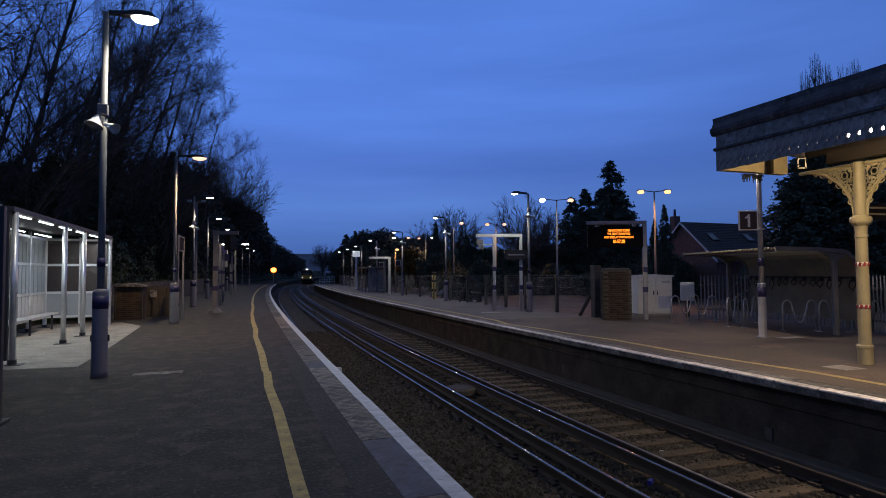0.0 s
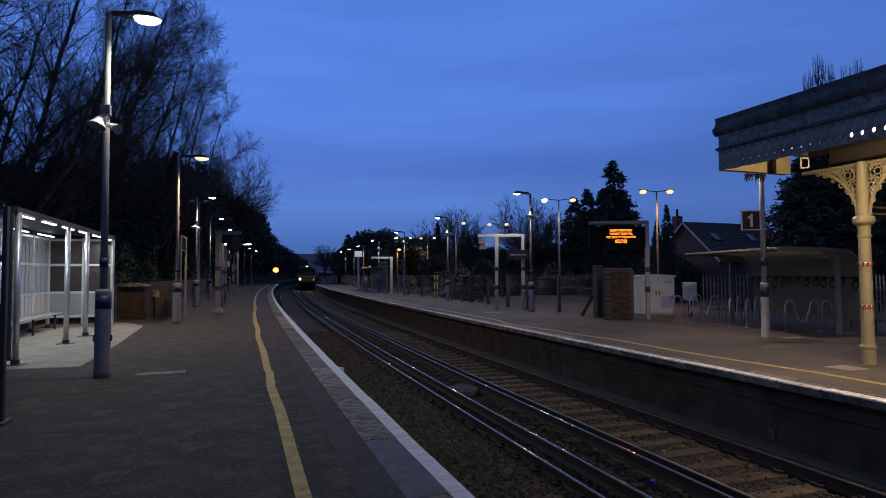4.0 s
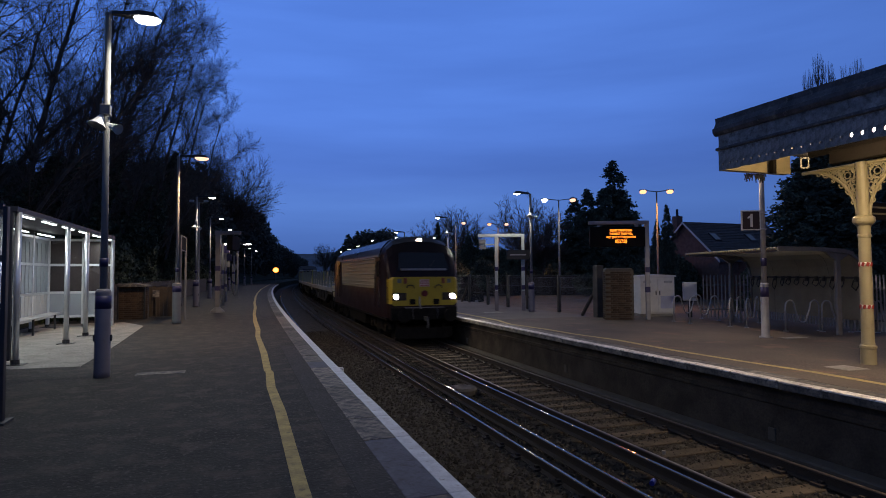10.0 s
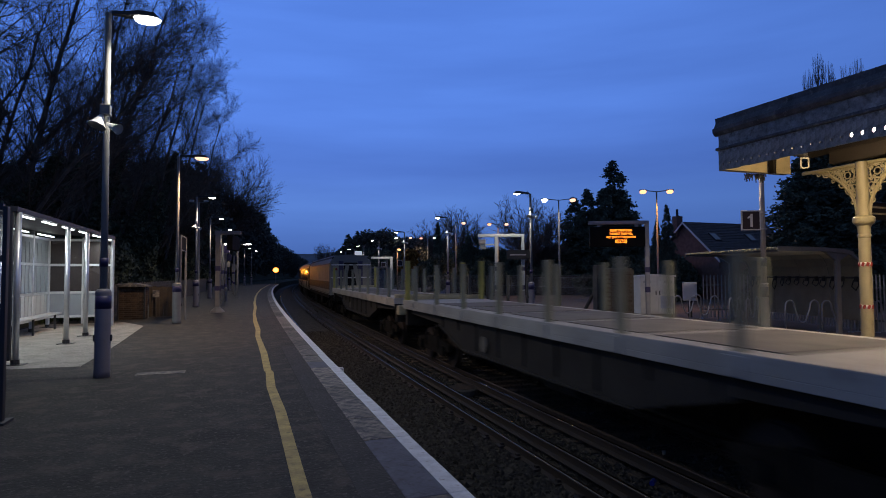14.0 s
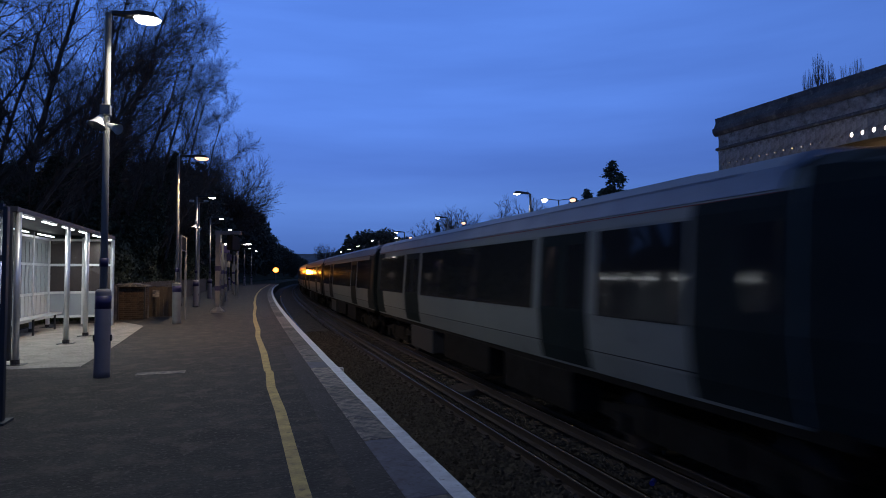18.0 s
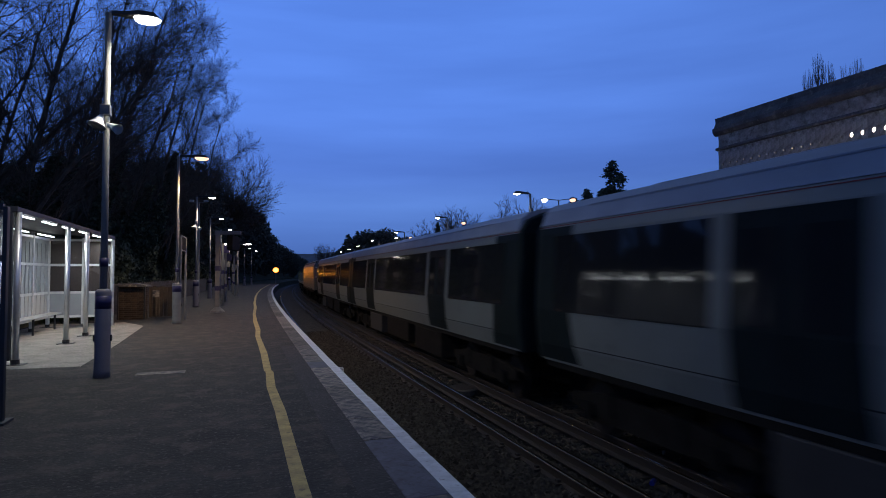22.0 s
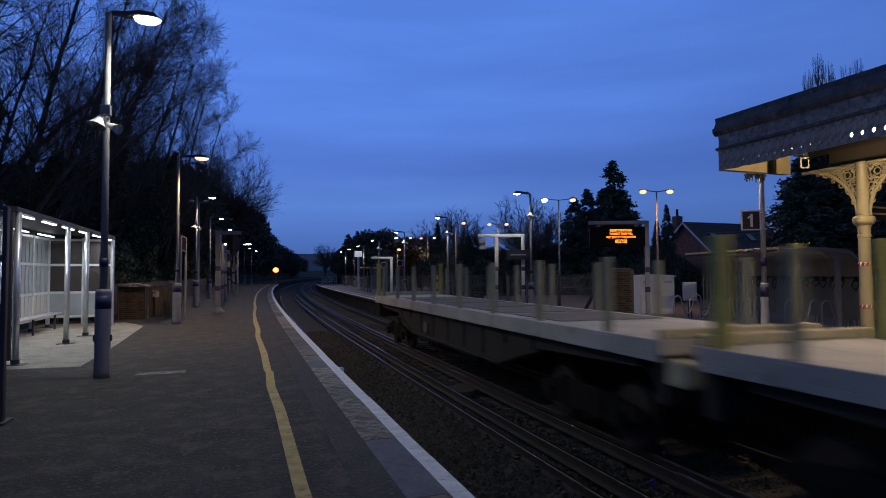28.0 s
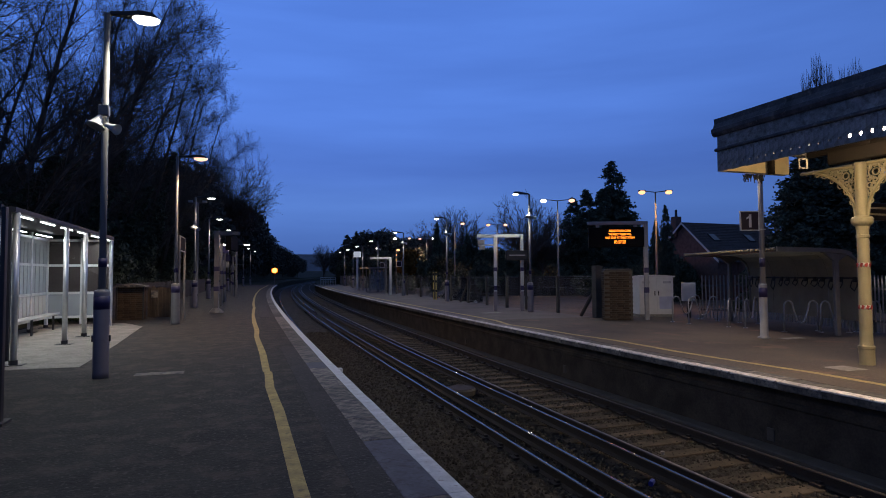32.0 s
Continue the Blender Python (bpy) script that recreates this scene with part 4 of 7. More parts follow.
def build_train():
    TRAIN.append((locomotive(), 7.57))
    flat = flat_wagon()
    TRAIN.append((flat, 24.7))
    for u in (42.9, 61.1, 217.2, 234.8):
        TRAIN.append((copy_thing(flat, pose(0, 0, 0)), u))
    TRAIN.append((barrier_van(VAN_GREY, 1.57, 0.52, "grey barrier van with a dark stripe and a coloured end", True), 79.8))
    TRAIN.append((barrier_van(VAN_CREAM, 2.32, 0.41, "dirty cream barrier van with a dark stripe at mid height", True), 199.42))
    mid = carriage(0)
    TRAIN.append((carriage(-1), 99.4))
    TRAIN.append((mid, 119.5))
    for u in (139.55, 159.6):
        TRAIN.append((copy_thing(mid, pose(0, 0, 0)), u))
    TRAIN.append((carriage(1), 178.9))


def motions():
    for v, u in TRAIN:
        walk(v, [(t, at(7.40 + u - SPEED * (t - 11.0), FAR_TRACK, RAIL_Z)) for t in range(0, 33)])


build_train()


# ---- lamps and platform furniture ----
YAW = radians(19.2)
PALE_WARM = (1.0, 0.82, 0.62)


def off(x, z):
    """A plan point x metres to the right of the viewing axis and z metres along it."""
    return x * math.cos(YAW) + z * math.sin(YAW), -x * math.sin(YAW) + z * math.cos(YAW)


def lamp_post(s, o, h=5.72, arm=0.82, side=1, glow_mat=None, sleeve=1.36, sr=0.145, lilac=True, watts=0, color=WHITE, horn=False, head=(0.50, 0.30), label=""):
    """A platform lamp column with a thick lower sleeve and one flat lantern on an arm."""
    glow_mat = glow_mat or LAMP_WHITE
    v = empty("street_lamp", at(s, o), label or "grey lamp column with a lilac sleeve and a lit lantern", "street lamp", "platform lamps")
    part("column", T([(0, 0, 0.02), (0, 0, h)], [0.058, 0.047], 12), POLE, v, smooth=True)
    if sleeve:
        part("sleeve", lathe([(sr, 0.0), (sr, 0.10), (sr * 0.97, 0.12), (sr * 0.97, sleeve - 0.04), (sr * 0.9, sleeve), (0.07, sleeve + 0.02)], 18), LILAC if lilac else POLE, v, "lilac painted lower sleeve", True)
        part("band", lathe([(sr * 0.985, sleeve - 0.30), (sr * 0.985, sleeve - 0.09)], 18), NAVY, v, "navy blue band", True)
        part("band", lathe([(0.064, sleeve + 0.38), (0.064, sleeve + 0.52)], 14), NAVY, v, "navy blue band", True)
        for x in (-1, 1):
            part("lug", B((x * sr * 1.0, 0, 0.58, 0.03, 0.05, 0.10), bevel=0.006), DARK_METAL, v, "small dark lug")
    w, d = head
    bm = bmesh.new()
    rings = []
    x0, x1 = side * 0.05, side * (arm + w * 0.42)
    for x, k, top in ((x0, 0.28, 0.05), (x0 + (x1 - x0) * 0.35, 0.55, 0.07), (x0 + (x1 - x0) * 0.6, 1.0, 0.10), (x0 + (x1 - x0) * 0.9, 0.95, 0.09), (x1, 0.5, 0.03)):
        rings.append([bm.verts.new((x, y * k * d / 2, h + z)) for y, z in ((-1, -0.02), (-0.8, top * 0.7), (0, top), (0.8, top * 0.7), (1, -0.02))])
    for a, b in zip(rings, rings[1:]):
        for k in range(5):
            bm.faces.new((a[k], a[(k + 1) % 5], b[(k + 1) % 5], b[k]))
    bm.faces.new(rings[0][::-1])
    bm.faces.new(rings[-1])
    bmesh.ops.recalc_face_normals(bm, faces=bm.faces)
    hd = part("lantern", bm, DARK_METAL, v, "dark lantern housing on an arm")
    g = lathe([(0.20, -0.085), (0.70, -0.06), (0.95, -0.02), (1.0, 0.015)], 20)
    bmesh.ops.scale(g, vec=(w / 2 * 0.92, d / 2 * 0.92, 1.0 if w > 0.45 else 0.6), verts=g.verts)
    bmesh.ops.translate(g, vec=(side * (arm + 0.02), 0, h - 0.035), verts=g.verts)
    part("bowl", g, glow_mat, hd, "glowing lamp bowl", True)
    if horn:
        part("junction_box", B((0, -0.08, 4.24, 0.15, 0.14, 0.17), bevel=0.01), POLE, v)
        for a, zz, tip in ((-1, 4.17, 28), (1, 4.07, 62)):
            bm = lathe([(0.026, 0.09), (0.04, 0.05), (0.06, 0.0), (0.09, -0.07), (0.135, -0.13), (0.14, -0.14), (0.09, -0.08), (0.02, -0.02)] if a < 0 else [(0.03, 0.06), (0.04, 0.0), (0.06, -0.10), (0.09, -0.19), (0.05, -0.12)], 18)
            bmesh.ops.rotate(bm, verts=bm.verts, cent=(0, 0, 0), matrix=Euler((radians(-tip * 0.5), radians(tip * 0.6 if a < 0 else -tip), 0)).to_matrix())
            bmesh.ops.translate(bm, verts=bm.verts, vec=(0.07 * a, -0.12, zz))
            part("horn_speaker", bm, WHITE_METAL, v, "pale grey horn loudspeaker", True)
    if watts:
        p = at(s, o) @ Vector((side * (arm + 0.22), 0, h - 0.26))
        light("lamp_light", p, watts, color, 0.10, spot=150)
    return v


def double_lamp(x, y, h, gap, turn, glows, watts=0, color=SODIUM, ground=-1.05, cone=150):
    v = empty("street_lamp", pose(x, y, ground, 0, 0, turn), "tall thin car park lamp with two lanterns", "street lamp", "car park lamps")
    part("column", T([(0, 0, 0), (0, 0, h * 0.2), (0, 0, h)], [0.10, 0.085, 0.055], 10), POLE, v, smooth=True)
    part("arm", T([(-gap / 2 + 0.2, 0, h + 0.10), (0, 0, h), (gap / 2 - 0.2, 0, h + 0.10)], 0.035, 6), POLE, v)
    for sx, g in zip((-1, 1), glows):
        if g is None:
            continue
        hd = part("lantern", B((sx * gap / 2, 0, h + 0.06, 0.55, 0.22, 0.11), bevel=0.04), DARK_METAL, v)
        # bowl larger than a real one, the lamp's bloom included in its size
        part("bowl", B((sx * gap / 2, 0, h - 0.15, 0.50, 0.38, 0.30), bevel=0.14), g, hd, "glowing lamp bowl")
        if watts:
            light("lamp_light", pose(x, y, ground, 0, 0, turn) @ Vector((sx * gap / 2, 0, h - 0.22)), watts / 2, color, 0.14, spot=cone, target=pose(x, y, ground, 0, 0, turn) @ Vector((sx * gap / 2, -0.6, h - 1.1)))
    return v


def lamps():
    lamp_post(10.84, -2.10, 5.97, 0.56, glow_mat=LAMP_WHITE, watts=360, color=WHITE, horn=True, sleeve=1.40, sr=0.122, head=(0.46, 0.28))
    lamp_post(21.85, -2.15, 5.70, 0.72, glow_mat=LAMP_WARM, watts=680, color=WARM, lilac=False, label="grey lamp column with a warm lit lantern")
    lamp_post(32.7, -2.50, 5.66, 0.74, watts=520, color=PALE_WARM, horn=True, head=(0.40, 0.22))
    lamp_post(44.2, -2.72, 5.60, 0.70, watts=340, color=PALE_WARM, head=(0.38, 0.20))
    for s, o in ((54.6, -2.75), (65.7, -2.8), (80, -2.9), (92, -2.9), (102, -2.6)):
        lamp_post(s, o, 5.6, 0.7, watts=230 if s < 85 else 120, color=PALE_WARM, head=(0.36, 0.18))
    for s, o, h, w in ((22.83, 11.61, 5.05, 230), (33.8, 11.43, 5.0, 250), (44.6, 11.3, 4.86, 240), (55.6, 11.3, 4.84, 230), (65.2, 11.25, 4.75, 230), (74.0, 11.25, 4.75, 230), (84, 11.2, 4.8, 150)):
        lamp_post(s, o, h, 0.62, side=-1, watts=w, color=WHITE, horn=s < 60, sleeve=1.25, sr=0.13, head=(0.33, 0.22))
    for x, z, h, gap, turn, glows, watts, color in ((16.37, 45, 7.87, 2.05, -20, (LAMP_SODIUM, LAMP_SODIUM), 1200, SODIUM), (10.05, 51, 8.0, 2.45, -20, (LAMP_WHITE, LAMP_WARM), 450, PALE_WARM),
                                                   (7.1, 76, 8.0, 2.2, -20, (LAMP_SODIUM, LAMP_WARM), 1300, SODIUM), (1.6, 74, 8.0, 2.0, -20, (None, LAMP_WARM), 600, WARM),
                                                   (-2.7, 105, 8.0, 2.4, -20, (LAMP_RED, LAMP_WHITE), 900, WARM), (-7.2, 107, 8.2, 2.6, -20, (LAMP_WHITE, LAMP_WARM), 0, WARM), (-7.0, 90, 5.4, 0.6, -20, (None, LAMP_SODIUM), 700, SODIUM)):
        px, py = off(x, z)
        double_lamp(px, py, h + 1.0, gap, turn, glows, watts, color, cone=150 if z < 60 else 172)
    # the low sodium light at the platform's far end
    v = empty("bulkhead_light", at(105.0, 1.15), "bright orange sodium light on a short post", "lamp")
    part("post", T([(0, 0, 0), (0, 0, 2.3)], 0.05, 8), POLE, v)
    part("lantern", B((0, 0.06, 2.2, 0.34, 0.12, 0.42), bevel=0.03), DARK_METAL, v)
    # both solids are oversized: the lamp's orange glare is modelled as glowing shapes
    part("bowl", lathe([(0.18, 1.95), (0.44, 2.11), (0.53, 2.40), (0.44, 2.69), (0.18, 2.85)], 18, y=-0.30), BEACON, v, "orange glare round the lamp")
    part("glare_core", lathe([(0.14, 2.03), (0.35, 2.17), (0.42, 2.40), (0.35, 2.63), (0.14, 2.77)], 16, y=-0.55), BEACON_CORE, v, "blazing lamp core, widened by its glare")
    light("sodium_light", at(103.6, 1.15) @ Vector((0, 0, 2.42)), 5600, (1.0, 0.36, 0.04), 0.25, spot=16, target=at(64.0, 5.7) @ Vector((0, 0, 5.6)))


def shelter():
    s0, s1, front, back, h = 12.70, 21.75, -4.06, -5.86, 2.82
    v = empty("waiting_shelter", at(s0, front + 0.1, 0, 0.5), "white-framed glass waiting shelter lit by roof tubes", "shelter")
    ln, dp = s1 - s0, front - back
    def post(x, y, hh, r=0.058):
        p = part("post", T([(x, y, 0.06), (x, y, hh)], r, 12), ALU, v, "round aluminium post", True)
        part("foot_plate", B((x, y, 0.0, 0.34, 0.26, 0.018)), DARK_METAL, p)
        part("collar", lathe([(r * 1.3, 0.018), (r * 1.3, 0.10)], 12, x, y), DARK_METAL, p)
    for x, y in ((0.04, 0.16), (0, 3.7), (0, 5.6)):
        post(x, y, h)
    for y in (0.13, 2.5, 5.0, 7.5, ln):
        post(-dp, y, h + 0.12, 0.05)
    part("corner_post", T([(0.0, ln, 0.0), (0.0, ln, h + 0.1)], 0.06, 10), ALU, v)
    part("roof", prism([(0.07, h + 0.02), (0.07, h + 0.09), (-dp - 0.2, h + 0.24), (-dp - 0.2, h + 0.16)], 0.0, ln - 0.05, "y"), DARK_METAL, v, "dark flat roof")
    part("roof_beam", B((0.03, ln / 2, h - 0.01, 0.08, ln, 0.05), bevel=0.01), DARK_METAL, v)
    for k in range(6):
        y = 0.75 + k * 1.52
        part("tube_light", B((-0.02, y, h - 0.055, 0.045, 0.95, 0.03), bevel=0.012), LAMP_COOL, v, "glowing fluorescent tube")
    for k in range(3):
        part("tube_light", B((-dp + 0.25, 3.0 + k * 2.4, h + 0.0, 0.06, 1.5, 0.035), bevel=0.015), LAMP_COOL, v, "glowing fluorescent tube")
    def bay(a, b, upper, frame_mat):
        """One bay between two points at the foot: rails, a solid lower panel and two panes."""
        (x0, y0), (x1, y1) = a, b
        dx, dy = x1 - x0, y1 - y0
        n = math.hypot(dx, dy)
        m = Matrix.Translation((x0, y0, 0)) @ Matrix.Rotation(math.atan2(dy, dx), 4, "Z")
        def add(nm, blk, mt, lab=""):
            bm = B(blk)
            bm.transform(m)
            return part(nm, bm, mt, v, lab)
        for z in (0.30, 1.06, 1.94, 2.74):
            add("rail", (n / 2, 0, z, n, 0.06, 0.075), frame_mat)
        add("lower_panel", (n / 2, 0, 0.378, n - 0.06, 0.014, 0.68), PANEL, "pale lower panel")
        for z0, z1 in ((1.137, 1.937), (2.017, 2.737)):
            p = add("pane", (n / 2, 0, z0, n - 0.06, 0.010, z1 - z0), upper, "tall pane")
            if upper is CLEAR:
                p.visible_shadow = False
        if upper is PANEL:
            for k in range(1, 4):
                add("panel_rib", (n * k / 4, -0.012, 0.40, 0.035, 0.020, 2.22), PANEL)
        for k in (0.02, n - 0.02):
            add("mullion", (k, 0, 0.1, 0.07, 0.07, 2.76), frame_mat)
    for y0, y1 in ((0.13, 1.3), (1.3, 2.5), (2.5, 3.75), (3.75, 5.0), (5.0, 6.25), (6.25, 7.5), (7.5, ln)):
        bay((-dp, y0), (-dp, y1), PANEL, ALU)
    bay((-dp, ln), (-dp * 0.45, ln), BROWN_PANE, WHITE_METAL)
    bay((-dp * 0.45, ln), (0, ln), BROWN_PANE, WHITE_METAL)
    bay((-dp, 0.05), (-dp * 0.45, 0.05), CLEAR, DARK_METAL)
    bay((-dp * 0.45, 0.05), (-0.02, 0.05), CLEAR, DARK_METAL)
    part("bench", B((-dp + 0.36, 6.2, 0.46, 0.34, 4.6, 0.05), bevel=0.02), ALU, v, "pale perch bench")
    for k in (4.2, 6.2, 8.2):
        part("bench_leg", T([(-dp + 0.42, k, 0.0), (-dp + 0.42, k, 0.46)], 0.03, 8), DARK_METAL, v)
    base = at(s0, front + 0.1, 0, 0.5)
    for y in (1.4, 3.7, 6.0, 8.1):
        light("shelter_light", base @ Vector((-0.35, y, h - 0.16)), 20, COOL, size=(0.25, 1.6))
    # a glazed screen closer by, dark against the light
    near = empty("poster_frame", at(7.86, -2.44), "dark framed glazed poster stand on the platform", "poster stand")
    for x in (-0.05, -1.75):
        part("upright", B((x, 0, 0, 0.045, 0.09, 2.42), bevel=0.008), DARK_METAL, near)
    for z in (1.20, 1.80, 2.38):
        part("cross_rail", B((-0.9, 0, z, 1.65, 0.07, 0.07)), DARK_METAL, near)
    part("lower_panel", B((-0.9, 0, 0.05, 1.64, 0.05, 1.15)), TIMBER, near, "dark brown lower panel")
    for z0, z1 in ((1.272, 1.798), (1.872, 2.378)):
        part("pane", B((-0.9, 0, z0, 1.58, 0.012, z1 - z0)), CLEAR, near).visible_shadow = False
    part("foot", B((-0.05, 0, 0, 0.14, 0.30, 0.03)), DARK_METAL, near)


BROWN_PANE = mat("brown_tinted_pane", (0.060, 0.047, 0.044), 0.25, var=0.12, scale=2, fine=15, bump=0.02)


def slab():
    bm = bmesh.new()
    q = [arc(12.45, -6.4, 0.006), arc(12.2, -2.72, 0.006), arc(16.0, -2.80, 0.006), arc(21.2, -3.05, 0.006), arc(23.0, -3.9, 0.006), arc(23.0, -6.4, 0.006)]
    top = [bm.verts.new(p) for p in q]
    low = [bm.verts.new(p - Vector((0, 0, 0.006))) for p in q]
    bm.faces.new(top[::-1])
    for k in range(len(q)):
        bm.faces.new((top[k], top[(k + 1) % 6], low[(k + 1) % 6], low[k]))
    bmesh.ops.recalc_face_normals(bm, faces=bm.faces)
    tagged(part("concrete_slab", bm, CONCRETE), "pale concrete floor under the shelter", "concrete slab", kind="structure")


lamps()
shelter()
slab()


# ---- the far platform: canopy, signs, racks, fences ----
def canopy():
    s0, s1, front, back = -9.0, 8.60, 8.6, 10.85
    ln = s1 - s0
    v = empty("platform_canopy", at(s0, front), "old timber station canopy with a pierced valance and lead-capped edge", "canopy")
    dp = back - front
    part("frieze", B((0.06, ln / 2, 3.93, 0.10, ln, 0.28), bevel=0.006), FASCIA, v, "weathered pale fascia board")
    part("frieze", B((dp / 2 + 0.06, ln - 0.05, 3.93, dp - 0.12, 0.10, 0.28), bevel=0.006), FASCIA, v, "weathered pale fascia board")
    part("moulding", prism([(0.0, 3.90), (-0.035, 3.92), (-0.035, 3.95), (0.0, 3.97)], 0, ln + 0.03, "y"), LEAD, v)
    prof = [(0.0, 4.19), (-0.03, 4.21), (-0.06, 4.26), (-0.06, 4.33), (-0.02, 4.35), (0.02, 4.44), (0.01, 4.53), (0.3, 4.57), (0.3, 4.22)]
    part("cornice", prism(prof, -0.1, ln + 0.07, "y"), LEAD, v, "stained lead-covered cornice")
    part("cornice", prism([(ln - a, z) for a, z in prof], 0.31, dp, "x"), LEAD, v, "stained lead-covered cornice")
    part("roof_deck", B((dp / 2 + 0.2, ln / 2 - 0.3, 4.45, dp - 0.3, ln - 0.6, 0.08)), LEAD, v)
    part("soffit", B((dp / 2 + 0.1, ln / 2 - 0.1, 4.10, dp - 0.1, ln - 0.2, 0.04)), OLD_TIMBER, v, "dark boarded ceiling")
    # pierced valance boards
    def board(w, lo, hi, r):
        bm = bmesh.new()
        zc = lo + 0.115
        fr = []
        for x in (0.0, 0.022):
            ring = [bm.verts.new((x, w / 2 + r * math.cos(6.28318 * k / 8), zc + r * 1.25 * math.sin(6.28318 * k / 8))) for k in range(8)]
            rect = [bm.verts.new((x, a, b)) for a, b in ((w - 0.0015, zc), (w - 0.0015, hi), (w / 2, hi), (0.0015, hi), (0.0015, zc), (0.0015, lo), (w / 2, lo), (w - 0.0015, lo))]
            for k in range(8):
                j = (k + 1) % 8
                bm.faces.new((ring[k], ring[j], rect[j], rect[k]))
            fr.append((ring, rect))
        for a in (0, 1):
            for k in range(8):
                j = (k + 1) % 8
                bm.faces.new((fr[0][a][k], fr[0][a][j], fr[1][a][j], fr[1][a][k]))
        bmesh.ops.recalc_face_normals(bm, faces=bm.faces)
        me = bpy.data.meshes.new("valance_board")
        bm.to_mesh(me)
        bm.free()
        me.materials.append(FASCIA)
        return me
    w = 0.162
    # holes before the lit tube are cut wider, to take in its glow
    me, unlit_board = board(w, 3.53, 3.92, 0.030), board(w, 3.53, 3.92, 0.014)
    rnd = random.Random(3)
    for k in range(int(ln / w)):
        piece("valance_board", me if k > 14 else unlit_board, v, Matrix.Translation((0.005 + rnd.uniform(-0.004, 0.004), ln - (k + 1) * w, rnd.uniform(-0.006, 0.006))))
    for k in range(10):
        piece("valance_board", unlit_board, v, Matrix.Translation((0.03 + (k + 1) * w, ln - 0.02, 0)) @ Matrix.Rotation(radians(90), 4, "Z"))
    # beams and the fluorescent fitting that shines through the piercings
    for y in (ln - 5.4, ln - 9.4):
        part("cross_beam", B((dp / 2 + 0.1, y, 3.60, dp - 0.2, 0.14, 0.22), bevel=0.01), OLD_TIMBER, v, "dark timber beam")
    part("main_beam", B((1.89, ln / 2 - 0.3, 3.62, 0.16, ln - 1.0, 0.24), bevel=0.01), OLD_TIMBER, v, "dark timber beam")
    for x, lw in ((0.58, 1.02), (1.52, 0.36)):
        part("end_lining", B((x, ln - 0.085, 3.54, lw, 0.02, 0.37), bevel=0.004), LINING, v, "cream painted lining of the end valance, paled for tube light")
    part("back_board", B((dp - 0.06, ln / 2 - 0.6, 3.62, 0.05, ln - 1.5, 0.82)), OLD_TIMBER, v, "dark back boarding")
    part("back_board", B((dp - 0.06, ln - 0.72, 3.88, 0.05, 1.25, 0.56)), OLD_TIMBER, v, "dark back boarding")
    part("lining_post", B((1.21, ln - 0.12, 3.53, 0.07, 0.09, 0.42)), OLD_TIMBER, v)
    fit = part("light_fitting", B((0.62, ln - 6.0, 3.90, 0.26, 8.0, 0.05), bevel=0.01), WHITE_METAL, v)
    part("tube", B((0.62, ln - 6.0, 3.76, 0.14, 8.0, 0.14), bevel=0.03), LAMP_TUBE, fit, "glowing fluorescent tube")
    base = at(s0, front)
    for y in (ln - 3.2, ln - 6.2, ln - 9.4):
        light("canopy_light", base @ Vector((0.62, y, 3.70)), 90, WARM_TUBE, size=(0.3, 2.4))
    light("canopy_light", base @ Vector((0.62, ln - 2.0, 3.70)), 62, WARM_TUBE, 0.10)
    # security camera, hanging roots and a hanging board
    c = empty("bracket_frame", at(7.75, 9.42, 0, -30), "open cream iron frame hanging under the canopy", "bracket")
    for x in (-0.06, 0.06):
        part("upright", B((x, 0, 3.46, 0.025, 0.03, 0.19)), LIT_CREAM, c)
    for z in (3.46, 3.63):
        part("crossbar", B((0, 0, z, 0.145, 0.03, 0.025)), LIT_CREAM, c)
    hang = empty("hanging_sign", at(8.0, 11.4), "dark hanging sign under the canopy", "sign")
    part("board", B((0.6, 0, 2.62, 1.6, 0.05, 0.34), bevel=0.01), BLACK, hang)
    for z in (2.84, 2.72):
        part("text_bar", B((0.6, -0.03, z, 1.3, 0.01, 0.035)), CREAM, hang)
    for x in (0.0, 1.2):
        part("hanger", T([(x, 0, 2.96), (x, 0, 3.62)], 0.012, 5), DARK_METAL, hang)
    h2 = empty("anti_bird_fringe", at(8.86, 9.45), "ragged dark twigs hanging below the canopy end", "nest")
    rr = random.Random(8)
    bm = bmesh.new()
    for k in range(46):
        x = rr.uniform(-0.25, 0.25)
        tube(bm, [(x, rr.uniform(-0.05, 0.05), 3.54), (x + rr.uniform(-0.04, 0.04), rr.uniform(-0.05, 0.05), 3.54 - rr.uniform(0.04, 0.16))], 0.012, 4)
    part("twigs", bm, DARK_METAL, h2)


